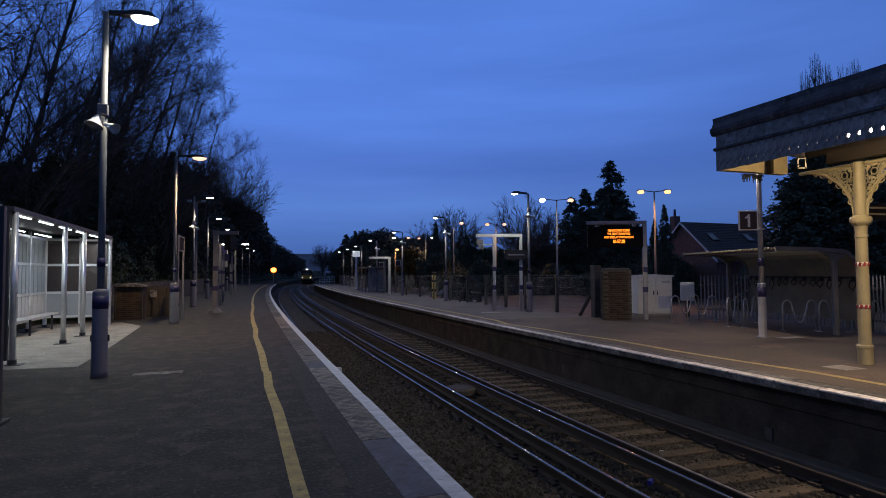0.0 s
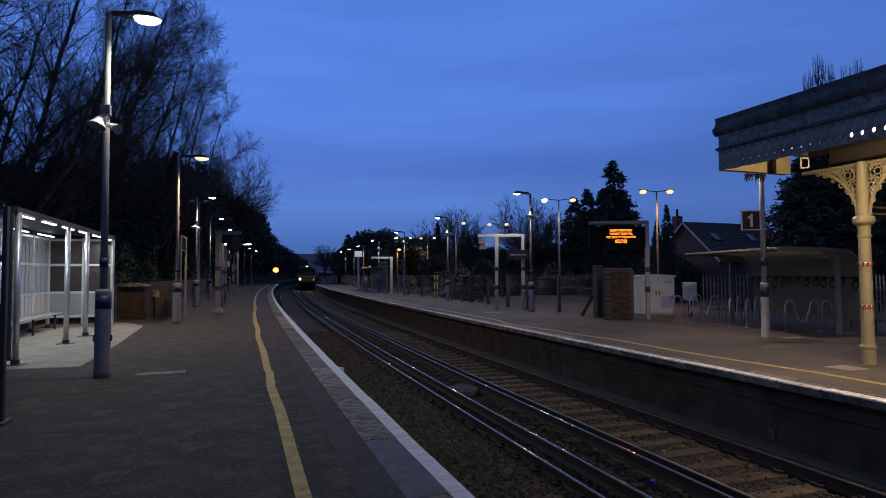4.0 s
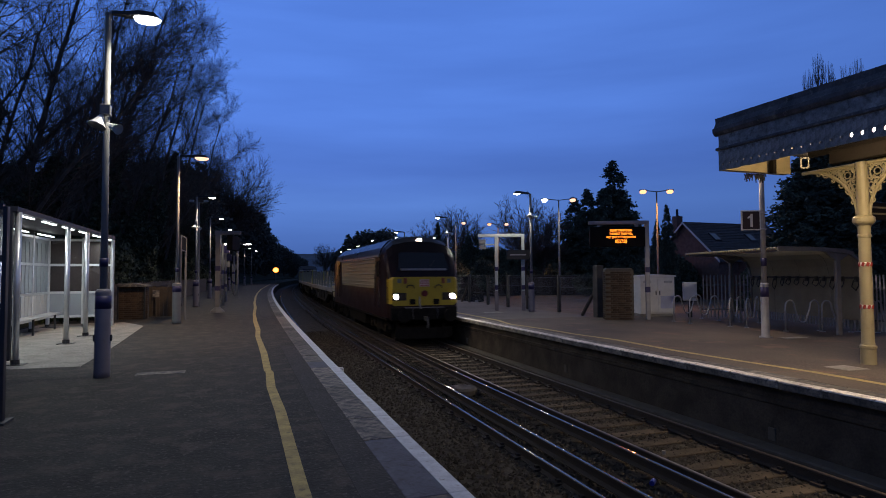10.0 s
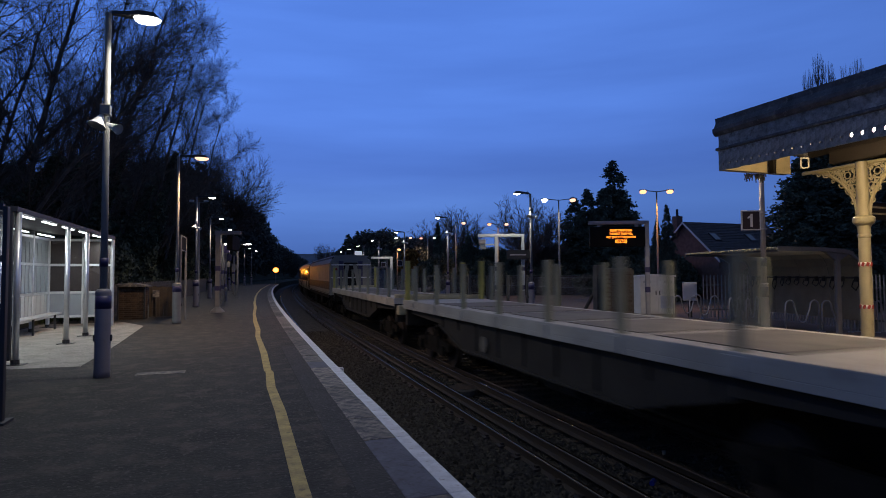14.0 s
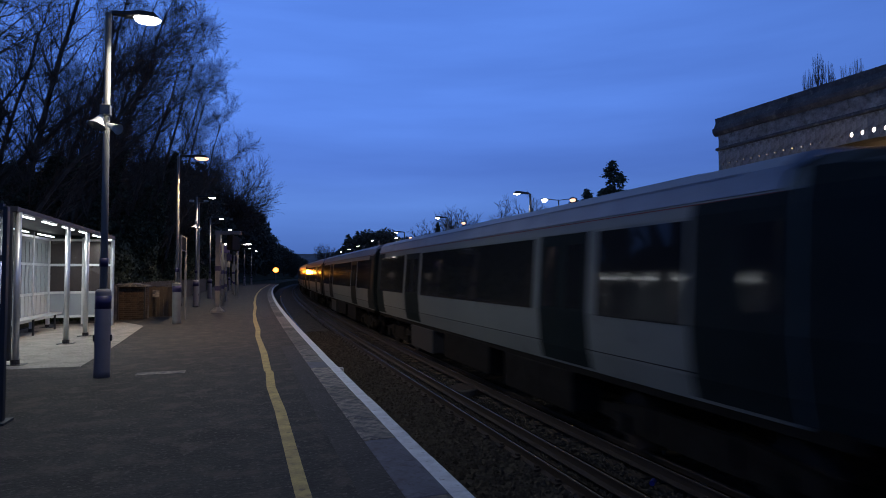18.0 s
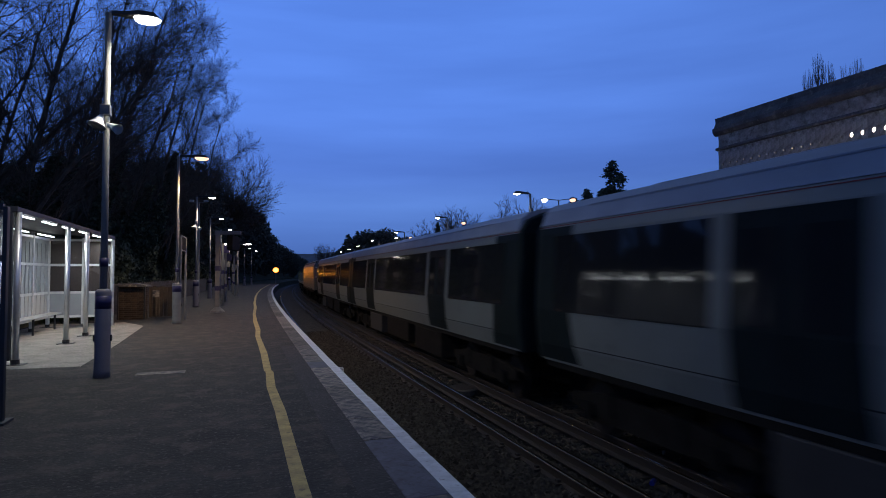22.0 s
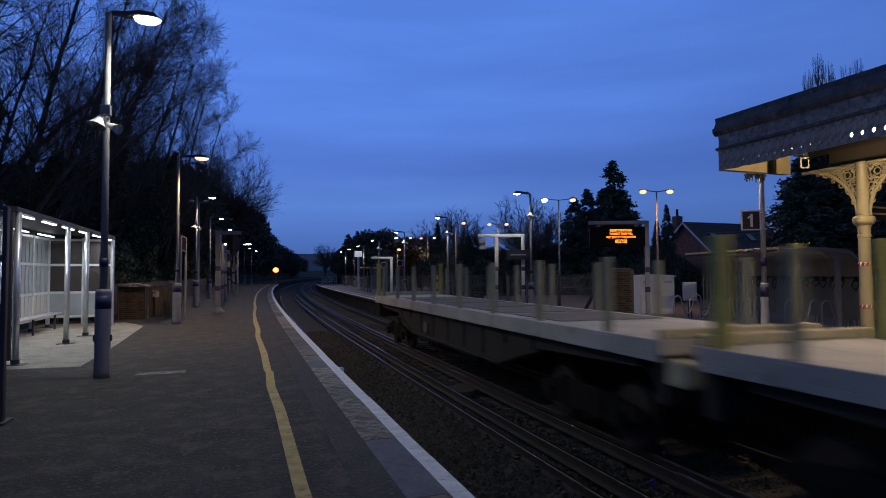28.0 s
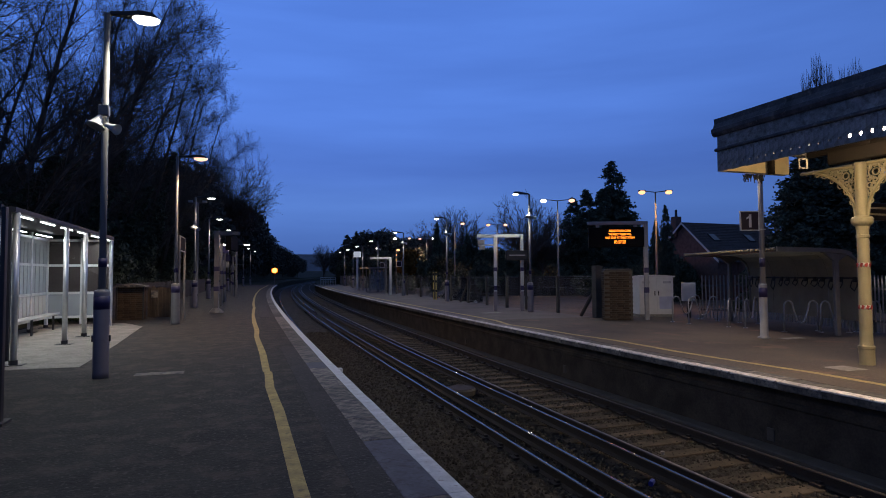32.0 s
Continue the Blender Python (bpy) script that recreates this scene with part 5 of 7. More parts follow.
def canopy_column(s, o):
    v = empty("canopy_column", at(s, o), "cream cast iron canopy column with pierced scroll brackets", "column", "canopy columns")
    prof = [(0.122, 0.0), (0.122, 0.27), (0.134, 0.285), (0.134, 0.325), (0.110, 0.345), (0.102, 0.40), (0.098, 1.3), (0.095, 2.235), (0.106, 2.25), (0.106, 2.29), (0.096, 2.305), (0.097, 2.38), (0.112, 2.45), (0.158, 2.495), (0.172, 2.53), (0.172, 2.59), (0.148, 2.62), (0.098, 2.64), (0.094, 3.60)]
    part("shaft", lathe(prof, 20), CREAM, v, "cream painted iron shaft")
    for z in (1.73, 0.98):
        b = part("warning_band", lathe([(0.1015, z), (0.1010, z + 0.07)], 20), DIRTY_WHITE, v, "red and white warning tape", True)
        for k in range(9):
            a = k * 0.698
            r = 0.1015
            part("red_stripe", B((0, 0, 0, 0.042, 0.006, 0.07)), RED, b).matrix_basis = Matrix.Rotation(a, 4, "Z") @ Matrix.Translation((0, -r, z)) @ Matrix.Rotation(radians(18), 4, "Y")
    # curved brackets: an outer rib, a top rib and scrolls between
    for ang in (90, -90):
        m = Matrix.Rotation(radians(ang), 4, "Z")
        reach = 1.05
        curve = [(0.11 + reach * (1 - math.cos(t * 1.5708)), 2.63 + 0.95 * math.sin(t * 1.5708)) for t in [k / 12 for k in range(13)]]
        bm = bmesh.new()
        for (a, z), (b, y) in zip(curve, curve[1:]):
            tube(bm, [(a, 0, z), (b, 0, y)], 0.032, 6)
        tube(bm, [(0.12, 0, 3.57), (0.13 + reach, 0, 3.57)], 0.035, 6)
        bm.transform(m)
        br = part("bracket", bm, CREAM, v, "cream iron bracket")
        bm = bmesh.new()
        rr = random.Random(5)
        def ring(cx, cz, r):
            tube(bm, [(cx + r * math.cos(k * 0.6283), 0, cz + r * math.sin(k * 0.6283)) for k in range(11)], 0.014, 5)
        for cx, cz, r in ((0.27, 3.40, 0.13), (0.24, 3.12, 0.08), (0.50, 3.44, 0.09), (0.69, 3.48, 0.065), (0.84, 3.51, 0.04), (0.17, 2.90, 0.045), (0.27, 3.40, 0.06), (0.38, 3.24, 0.06), (0.55, 3.33, 0.03)):
            ring(cx, cz, r)
        done = [(0.27, 3.40, 0.13)]
        for k in range(900):
            a, b, q = rr.uniform(0.13, 1.0), rr.uniform(2.85, 3.54), rr.uniform(0.018, 0.05)
            t = math.acos(max(-1.0, min(1.0, 1 - (a + q - 0.13) / reach)))
            if b - q < 2.645 + 0.95 * math.sin(t) or b + q > 3.58 or any((a - c) ** 2 + (b - e) ** 2 < (0.72 * (q + w)) ** 2 for c, e, w in done):
                continue
            done.append((a, b, q))
            ring(a, b, q)
        bm.transform(m)
        part("scrollwork", bm, CREAM, br, "pierced scrollwork")
    return v


def platform_sign_pole():
    v = empty("lamp_column", at(11.47, 12.4), "grey lamp column with navy bands and a number sign", "lamp column")
    part("column", T([(0, 0, 1.2), (0, 0, 5.3)], [0.064, 0.055], 12), PALE_POLE, v, smooth=True)
    part("sleeve", lathe([(0.15, 0.0), (0.15, 0.03), (0.094, 0.05), (0.094, 1.27), (0.088, 1.33), (0.06, 1.35)], 18), PALE_POLE, v, "grey lower sleeve", True)
    part("band", lathe([(0.096, 1.02), (0.096, 1.26)], 18), NAVY, v, "navy blue band", True)
    part("band", lathe([(0.068, 1.78), (0.068, 1.99)], 14), NAVY, v, "navy blue band", True)
    part("cap_ring", lathe([(0.09, 1.33), (0.097, 1.34), (0.09, 1.36)], 14), WHITE_METAL, v)
    sg = part("sign_board", B((-0.33, -0.09, 2.68, 0.47, 0.04, 0.50), bevel=0.004), WHITE_METAL, v, "white bordered maroon number sign")
    part("sign_face", B((-0.33, -0.113, 2.71, 0.41, 0.006, 0.44)), MAROON_SIGN, sg)
    part("numeral", prism([(-0.352, 2.765), (-0.292, 2.765), (-0.292, 3.09), (-0.338, 3.09), (-0.362, 3.045), (-0.415, 3.01), (-0.415, 2.968), (-0.352, 2.995)], -0.122, -0.117, "y"), WHITE_METAL, sg, "white numeral one")
    for z in (2.70, 3.12):
        part("clamp", B((-0.06, -0.06, z, 0.26, 0.05, 0.03)), GALV, v)
    v.rotation_euler.z += radians(-22)
    # arm, lantern and light are added out of sight, to warm the platform below
    part("arm", T([(0, 0, 5.28), (-0.30, 0.28, 5.32), (-0.50, 0.46, 5.33)], 0.035, 8), PALE_POLE, v)
    hd = part("lantern", B((-0.62, 0.56, 5.30, 0.5, 0.30, 0.12), bevel=0.04), DARK_METAL, v)
    part("bowl", B((-0.62, 0.56, 5.26, 0.40, 0.22, 0.06), bevel=0.02), LAMP_WARM, hd, "glowing lamp bowl")
    light("lamp_light", at(11.47, 12.4, 0, -22) @ Vector((-0.62, 0.56, 5.16)), 360, PALE_WARM, 0.1, spot=150)
    return v


def departure_display():
    v = empty("departure_display", at(17.4, 13.42, 0, -24), "hanging orange dot-matrix departure display on a grey post", "information display")
    part("post", B((0, 0, 0, 0.145, 0.145, 3.46), bevel=0.02), PALE_POLE, v)
    part("band", B((0, 0, 1.65, 0.153, 0.153, 0.18)), NAVY, v, "navy blue band")
    part("band", B((0, 0, 0.95, 0.153, 0.153, 0.19)), NAVY, v, "navy blue band")
    part("arm", B((-0.98, 0, 3.34, 2.05, 0.13, 0.125), bevel=0.02), PALE_POLE, v)
    for x in (-0.35, -1.65):
        part("hanger", B((x, 0, 3.24, 0.10, 0.10, 0.10)), PALE_POLE, v)
    bx = part("case", B((-1.02, 0, 2.55, 1.90, 0.22, 0.70), bevel=0.02), MATT_BLACK, v, "black display case")
    part("screen", B((-1.02, -0.113, 2.60, 1.78, 0.008, 0.60)), MATT_BLACK, bx)
    turn = Matrix.Rotation(radians(90), 4, "X")
    for z, sz, body in ((3.12, 0.105, "PLEASE STAND CLEAR"), (3.00, 0.105, "THE NEXT TRAIN WILL"), (2.88, 0.105, "NOT STOP AT THIS STATION"), (2.73, 0.165, "05:57:28")):
        letters("led_text", body, sz, LED, bx, Matrix.Translation((-0.90, -0.120, z)) @ turn @ Matrix.Diagonal((0.72, 1, 1, 1)), bold=0.003)
    light("display_glow", at(17.4, 13.42, 0, -24) @ Vector((-0.98, -0.6, 2.85)), 1.2, (1.0, 0.3, 0.03), 0.3)


def sign_gantry():
    v = empty("sign_gantry", at(23.9, 11.1, 0, -18), "pale steel goalpost gantry carrying signs", "gantry")
    for x in (-0.60, 0.58):
        p = part("post", B((x, 0, 0, 0.135, 0.135, 3.36), bevel=0.02), GANTRY, v, "pale square post")
        part("band", B((x, 0, 1.75, 0.145, 0.145, 0.17)), NAVY, p, "navy blue band")
        part("band", B((x, 0, 0.92, 0.145, 0.145, 0.20)), NAVY, p, "navy blue band")
        part("lower_wrap", B((x, 0, 0.0, 0.15, 0.15, 0.86)), LILAC, p)
    part("beam", B((-0.38, 0, 3.24, 2.05, 0.13, 0.14), bevel=0.02), GANTRY, v)
    part("arm", B((-0.98, 0, 2.88, 0.72, 0.08, 0.06)), GANTRY, v)
    part("equipment_box", B((-1.22, -0.02, 2.94, 0.30, 0.14, 0.20), bevel=0.01), POLE, v)
    part("equipment_box", B((-1.18, -0.02, 2.70, 0.26, 0.14, 0.18), bevel=0.01), POLE, v)
    part("name_board", B((0.35, -0.14, 2.24, 1.0, 0.05, 0.42), bevel=0.005), BLACK, v, "dark station sign seen edge-on")
    part("text_bar", B((0.35, -0.17, 2.42, 0.7, 0.006, 0.06)), LILAC, v)


def brick_pier():
    v = empty("brick_pier", at(17.9, 12.55, 0, -24), "weathered square brick pier with a rounded top beside the fence", "brick pier")
    w, d, h = 0.98, 0.55, 1.72
    part("core", B((0, 0, 0, w - 0.02, d - 0.02, h)), MORTAR, v)
    me = B((0, 0, 0, 0.213, 0.10, 0.064), bevel=0.006)
    m1 = bpy.data.meshes.new("brick")
    me.to_mesh(m1)
    me.free()
    m1.materials.append(BRICK)
    rr = random.Random(2)
    for r in range(22):
        z = 0.006 + r * 0.0765
        sh = 0.11 if r % 2 else 0.0
        for k in range(5):
            x = -w / 2 + 0.11 + k * 0.223 - sh * 0.5 + 0.02
            if -w / 2 <= x - 0.1 and x + 0.1 <= w / 2 + 0.03:
                piece("brick", m1, v, Matrix.Translation((x, -d / 2 + 0.045 + rr.uniform(-0.003, 0.003), z)))
        for k in range(2):
            for sx in (-1, 1):
                piece("brick", m1, v, Matrix.Translation((sx * (w / 2 - 0.045), -0.14 + k * 0.24 + sh * 0.3, z)) @ Matrix.Rotation(radians(90), 4, "Z"))
    part("cap", B((0, 0, h - 0.02, w - 0.06, d - 0.04, 0.10), bevel=0.045), CONCRETE_DARK, v, "rounded dark mortar cap")


def cabinet():
    x, y = 14.93, 18.60
    v = empty("equipment_cabinet", pose(x, y, 0, 0, 0, -16), "white double-door steel equipment cabinet", "cabinet")
    part("plinth", B((0, 0, 0, 1.32, 0.72, 0.10)), CONCRETE, v)
    part("body", B((0, 0, 0.10, 1.30, 0.75, 1.38), bevel=0.015), WHITE_METAL, v)
    part("roof", prism([(-0.70, 1.48), (0.70, 1.48), (0.70, 1.53), (0, 1.57), (-0.70, 1.53)], -0.42, 0.42, "y"), WHITE_METAL, v)
    for sx in (-1, 1):
        d = part("door", B((sx * 0.325, -0.385, 0.16, 0.63, 0.025, 1.26), bevel=0.006), WHITE_METAL, v)
        part("handle", B((sx * 0.07, -0.405, 0.80, 0.03, 0.03, 0.16)), DARK_METAL, d, "dark handle")
        part("louvre", B((sx * 0.4, -0.40, 1.25, 0.3, 0.01, 0.08)), GALV, d)
    part("graffiti_patch", B((0.35, -0.40, 0.30, 0.50, 0.006, 0.46)), PALE_BLUE, v, "pale blue overpainted patch")
    # a smaller box on the fence behind
    g = empty("wall_box", pose(15.74, 17.60, 0.0, 0, 0, -36), "small pale grey cabinet on a leg by the fence", "cabinet")
    part("body", B((0, 0, 0.60, 0.47, 0.26, 0.68), bevel=0.02), WHITE_METAL, g)
    part("door", B((0, -0.14, 0.63, 0.41, 0.02, 0.62), bevel=0.01), WHITE_METAL, g)
    part("leg", B((0, 0, 0.0, 0.14, 0.12, 0.61)), DARK_METAL, g)


def cycle_racks():
    """Serpentine steel tubes, two arches each."""
    def rack(m, ln):
        v = empty("cycle_rack", m, "bent stainless tube cycle rack, empty", "cycle rack", "cycle racks")
        pts = [(0.0, 0, 0.0), (0.0, 0, 0.68)]
        pts += [(0.17 - 0.17 * math.cos(a * 0.5236), 0, 0.68 + 0.17 * math.sin(a * 0.5236)) for a in range(1, 6)]
        pts += [(0.36, 0, 0.60), (0.44, 0, 0.42)]
        pts += [(0.62 - 0.16 * math.cos(a * 0.5236), 0, 0.36 - 0.12 * math.sin(a * 0.5236)) for a in range(1, 6)]
        pts += [(0.80, 0, 0.42), (0.88, 0, 0.60)]
        pts += [(1.07 - 0.17 * math.cos(a * 0.5236), 0, 0.68 + 0.17 * math.sin(a * 0.5236)) for a in range(1, 6)]
        pts += [(1.24, 0, 0.68), (1.24, 0, 0.0)]
        pts = [(x * ln / 1.24, y, z) for x, y, z in pts]
        part("tube", T(pts, 0.022, 8), GALV, v, smooth=True)
        for x in (0.0, ln):
            part("flange", lathe([(0.07, 0.0), (0.07, 0.015)], 10, x), GALV, v)
        return v
    for x, y, a, ln in ((13.79, 16.18, 21, 1.91), (13.75, 15.39, 16, 1.68), (14.02, 14.03, 35, 1.88), (14.23, 13.61, 33, 1.92), (14.3, 12.35, -13, 1.01), (15.07, 11.87, -19, 0.96), (15.66, 11.51, -27, 0.66), (16.21, 11.23, -44, 0.53)):
        rack(pose(x, y, 0, 0, 0, a), ln)


def cycle_shelter():
    v = empty("cycle_shelter", pose(13.12, 11.42, 0, 0, 0, -14.5) @ Matrix.Diagonal((0.868, 0.868, 0.868, 1)), "cycle shelter with a pale curved back on grey steel frames", "cycle shelter")
    # local x: from the open front towards the back; local y: away along the shelter
    ln, h = 5.56, 2.56
    prof = [(-0.10, h), (0.6, h - 0.02), (1.3, h - 0.05), (1.92, h - 0.09), (2.20, h - 0.16), (2.40, h - 0.30), (2.52, h - 0.55), (2.58, h - 0.9), (2.60, 0.36)]
    for y in (0.0, ln):
        part("hoop", T([(x, y, z) for x, z in prof[2:]], 0.05, 8), POLE, v, "curved steel hoop", True)
        part("leg", B((1.76, y, 0.0, 0.13, 0.12, h - 0.16), bevel=0.015), POLE, v, "square steel leg")
        part("knee", prism([(1.69, h - 0.34), (1.83, h - 0.34), (2.10, h - 0.16), (1.35, h - 0.08)], y - 0.05, y + 0.05, "y"), POLE, v)
        part("end_beam", prism([(-0.12, h - 0.06), (-0.12, h + 0.085), (1.3, h + 0.045), (1.92, h - 0.0), (2.22, h - 0.08), (2.22, h - 0.19), (1.92, h - 0.12), (1.3, h - 0.07)], y - 0.09, y - 0.04, "y"), POLE, v, "pale grey end beam")
    def sheet(y0, y1):
        bm = bmesh.new()
        rows = [[bm.verts.new((x, y, z + 0.05)) for x, z in prof] for y in (y0, y1)]
        for k in range(len(prof) - 1):
            bm.faces.new((rows[0][k], rows[0][k + 1], rows[1][k + 1], rows[1][k]))
        bmesh.ops.solidify(bm, geom=bm.faces[:], thickness=0.012)
        return bm
    for k in range(4):
        part("roof_sheet", sheet(k * ln / 4 + 0.006, (k + 1) * ln / 4 - 0.006), SMOKED, v, "pale weathered roof and back sheet")
    for k in range(35):
        part("sheet_rib", B((-0.13, 0.06 + k * 0.155, h - 0.01, 0.06, 0.10, 0.075), bevel=0.02), CREAM, v, "rolled edge of a roof rib")
    part("eaves_rail", B((-0.08, ln / 2, h - 0.07, 0.05, ln, 0.06)), DARK_METAL, v)
    part("rail", T([(2.50, 0, 1.70), (2.50, ln, 1.70)], 0.03, 6), DARK_METAL, v)
    rnd = random.Random(14)
    for k in range(13):
        y = 0.2 + k * 0.42 + rnd.uniform(-0.08, 0.08)
        drop, wid = rnd.uniform(0.22, 0.42), rnd.uniform(0.08, 0.16)
        part("lock_clamp", B((2.46, y, 1.58, 0.07, 0.13, 0.16), bevel=0.02), BLACK, v, "black locking clamp")
        part("locking_loop", T([(2.44, y - wid, 1.70), (2.42, y - wid, 1.68 - drop * 0.6), (2.42, y - wid * 0.2, 1.68 - drop), (2.42, y + wid, 1.68 - drop * 0.7), (2.44, y + wid * 0.6, 1.63)], 0.018, 5), BLACK, v, "dark cable loop hanging on the back wall")


def palisade(name, pts, h, label):
    """A palisade fence: pales one by one on two rails."""
    v = tagged(new(name), label, "fence")
    bm = B((0, 0, 0.05, 0.042, 0.012, h - 0.12))
    box(bm, 0, 0, h - 0.10, 0.03, 0.012, 0.07)
    me = bpy.data.meshes.new("pale")
    bm.to_mesh(me)
    bm.free()
    me.materials.append(PALE_POLE)
    for (x0, y0), (x1, y1) in zip(pts, pts[1:]):
        n = math.hypot(x1 - x0, y1 - y0)
        a = math.atan2(y1 - y0, x1 - x0)
        k = int(n / 0.118)
        for i in range(k):
            t = (i + 0.5) / k
            piece("pale", me, v, Matrix.Translation((x0 + (x1 - x0) * t, y0 + (y1 - y0) * t, 0)) @ Matrix.Rotation(a, 4, "Z"))
        for z in (0.3, h - 0.42):
            b = B((n / 2, 0.03, z, n, 0.04, 0.05))
            b.transform(Matrix.Translation((x0, y0, 0)) @ Matrix.Rotation(a, 4, "Z"))
            part("rail", b, GALV_DARK, v)
    return v


def chain_fence():
    """Concrete posts with strained wires and a fine mesh along the back of the far platform."""
    v = tagged(new("chain_link_fence"), "chain-link fence on dark concrete posts along the platform", "fence")
    rows = [(19.0, 12.45), (22.05, 12.50), (24.6, 12.3), (26.4, 12.1), (29.0, 12.1), (31.6, 12.0), (34.4, 11.9), (37.5, 11.8), (41, 11.75), (45, 11.7), (49, 11.7), (53, 11.7), (58, 11.7), (63, 11.7), (68, 11.7), (74, 11.7), (80, 11.7), (86, 11.7), (92, 11.7), (98, 11.7)]
    for k, (s, o) in enumerate(rows):
        big = k == 0
        b = B((0, 0, 0, 0.28 if big else 0.13, 0.28 if big else 0.13, 1.92 if big else 1.55), bevel=0.015)
        ob = part("post", b, CONCRETE_DARK, v, "dark concrete post")
        ob.matrix_basis = at(s, o)
        if k in (0, 5, 9):
            p, q = at(s, o) @ Vector((0, 0, 1.2)), arc(s + 0.9, o - 0.15, 0.02)
            part("strut", T([p, q], 0.07, 6), CONCRETE_DARK, v, "leaning strut")
    for (s0, o0), (s1, o1) in zip(rows, rows[1:]):
        bm = bmesh.new()
        for z in (0.15, 0.6, 1.05, 1.45, 1.52):
            tube(bm, [arc(s0, o0, z), arc(s1, o1, z)], 0.006, 3)
        n = int((s1 - s0) / (0.09 if s0 < 34 else 0.16))
        thin = 0.0026 if s0 < 34 else 0.0055
        for i in range(n):
            t0, t1 = i / n, min(1, (i + 12) / n)
            for za, zb in ((0.1, 1.45), (1.45, 0.1)):
                k = (t1 - t0) * n / 12
                tube(bm, [arc(s0 + (s1 - s0) * t0, o0 + (o1 - o0) * t0, za), arc(s0 + (s1 - s0) * t1, o0 + (o1 - o0) * t1, za + (zb - za) * k)], thin, 3, False)
        part("mesh_bay", bm, MESH_WIRE, v, "dull galvanised wire mesh")
    return v


def far_bits():
    # the white camera mast, end railing, glazed shelter and signs down the far platform
    v = empty("camera_mast", at(64.9, 10.6), "white mast with a bright box on top", "mast")
    part("mast", B((0, 0, 0, 0.22, 0.22, 3.6), bevel=0.02), WHITE_METAL, v)
    part("box", B((0, 0, 3.55, 0.75, 0.35, 0.6), bevel=0.02), LIT_SIGN, v, "lit white sign box")
    r = empty("end_railing", at(100.6, 9.7), "white railing across the platform's end", "railing")
    for k in range(7):
        part("post", B((-1.0 + k * 0.4, 0, 0, 0.06, 0.06, 1.2)), WHITE_METAL, r)
    for z in (0.4, 0.8, 1.15):
        part("rail", B((0.2, 0, z, 2.5, 0.05, 0.07)), WHITE_METAL, r)
    sh = empty("waiting_shelter", at(53.0, 11.0), "small glazed platform shelter with grey frames", "shelter")
    for y in (0, 2, 4, 6):
        for x in (-0.9, 0.5):
            part("post", B((x, y, 0, 0.08, 0.08, 2.2)), POLE, sh)
    part("roof", B((-0.2, 3, 2.2, 1.8, 6.4, 0.10), bevel=0.02), POLE, sh)
    for y in (0, 2, 4):
        part("pane", B((0.5, y + 1, 0.25, 0.012, 1.9, 1.85)), DULL_PANE, sh)
    part("pane", B((-0.2, 0, 0.25, 1.3, 0.012, 1.85)), DULL_PANE, sh)
    g = empty("sign_gantry", at(46.0, 10.2, 0, -8), "pale steel gantry post with an arm down the platform", "gantry")
    part("post", B((0.35, 0, 0, 0.2, 0.2, 3.0), bevel=0.02), GANTRY, g)
    part("arm", B((-0.4, 0, 2.84, 1.7, 0.16, 0.16), bevel=0.02), GANTRY, g)
    for s, o, x in ((49.5, 10.9, 0.36), (43.5, 11.0, 0.34)):
        p = empty("number_sign", at(s, o, 0, -12), "small dark number sign on a post", "sign")
        part("post", T([(0, 0, 0), (0, 0, 2.9)], 0.05, 8), POLE, p)
        part("board", B((-0.30, -0.05, 2.25, x, 0.05, 0.36), bevel=0.005), MAROON_SIGN, p)
        part("border", B((-0.30, -0.02, 2.22, x + 0.06, 0.03, 0.42)), WHITE_METAL, p)
    for s, o in ((36.3, 11.5), (36.9, 11.5)):
        p = empty("bollard", at(s, o), "yellow and black post by the fence", "post", "yellow posts")
        part("post", T([(0, 0, 0), (0, 0, 1.75)], 0.045, 8), YELLOW_PAINT, p)
        for z in (0.5, 1.1, 1.55):
            part("band", lathe([(0.048, z), (0.048, z + 0.15)], 8), BLACK, p)
    # parked car
    cx, cy = off(1.22, 49.5)
    car = empty("parked_car", pose(cx, cy, -1.05, 0, 0, -168), "dark parked car with a red tail light", "car")
    side = [(-2.1, 0.30), (-2.1, 0.75), (-1.85, 0.95), (-1.2, 1.0), (-0.6, 1.42), (0.75, 1.45), (1.45, 1.02), (2.0, 0.92), (2.12, 0.6), (2.1, 0.30)]
    bm = prism(side, -0.82, 0.82, "y")
    bmesh.ops.bevel(bm, geom=bm.edges[:], offset=0.05, segments=2, affect="EDGES")
    part("body", bm, CAR_PAINT, car, "dark glossy car body", True)
    for sy in (-1, 1):
        part("side_window", prism([(-1.05, 1.0), (-0.55, 1.34), (0.7, 1.37), (1.25, 1.02)], sy * 0.81, sy * 0.835, "y"), WINDOW, car)
        for x in (-1.3, 1.3):
            w = part("wheel", T([(x, sy * 0.68, 0.31), (x, sy * 0.86, 0.31)], 0.31, 18), BLACK, car)
            part("rim", T([(x, sy * 0.86, 0.31), (x, sy * 0.87, 0.31)], 0.19, 14), GALV, w)
        part("tail_light", B((2.1, sy * 0.62, 0.72, 0.06, 0.30, 0.12)), RED, car, "red tail light")
    part("windscreen", prism([(-1.22, 1.0), (-0.62, 1.40), (-0.60, 1.42), (-1.24, 1.03)], -0.7, 0.7, "y"), MATT_BLACK, car)


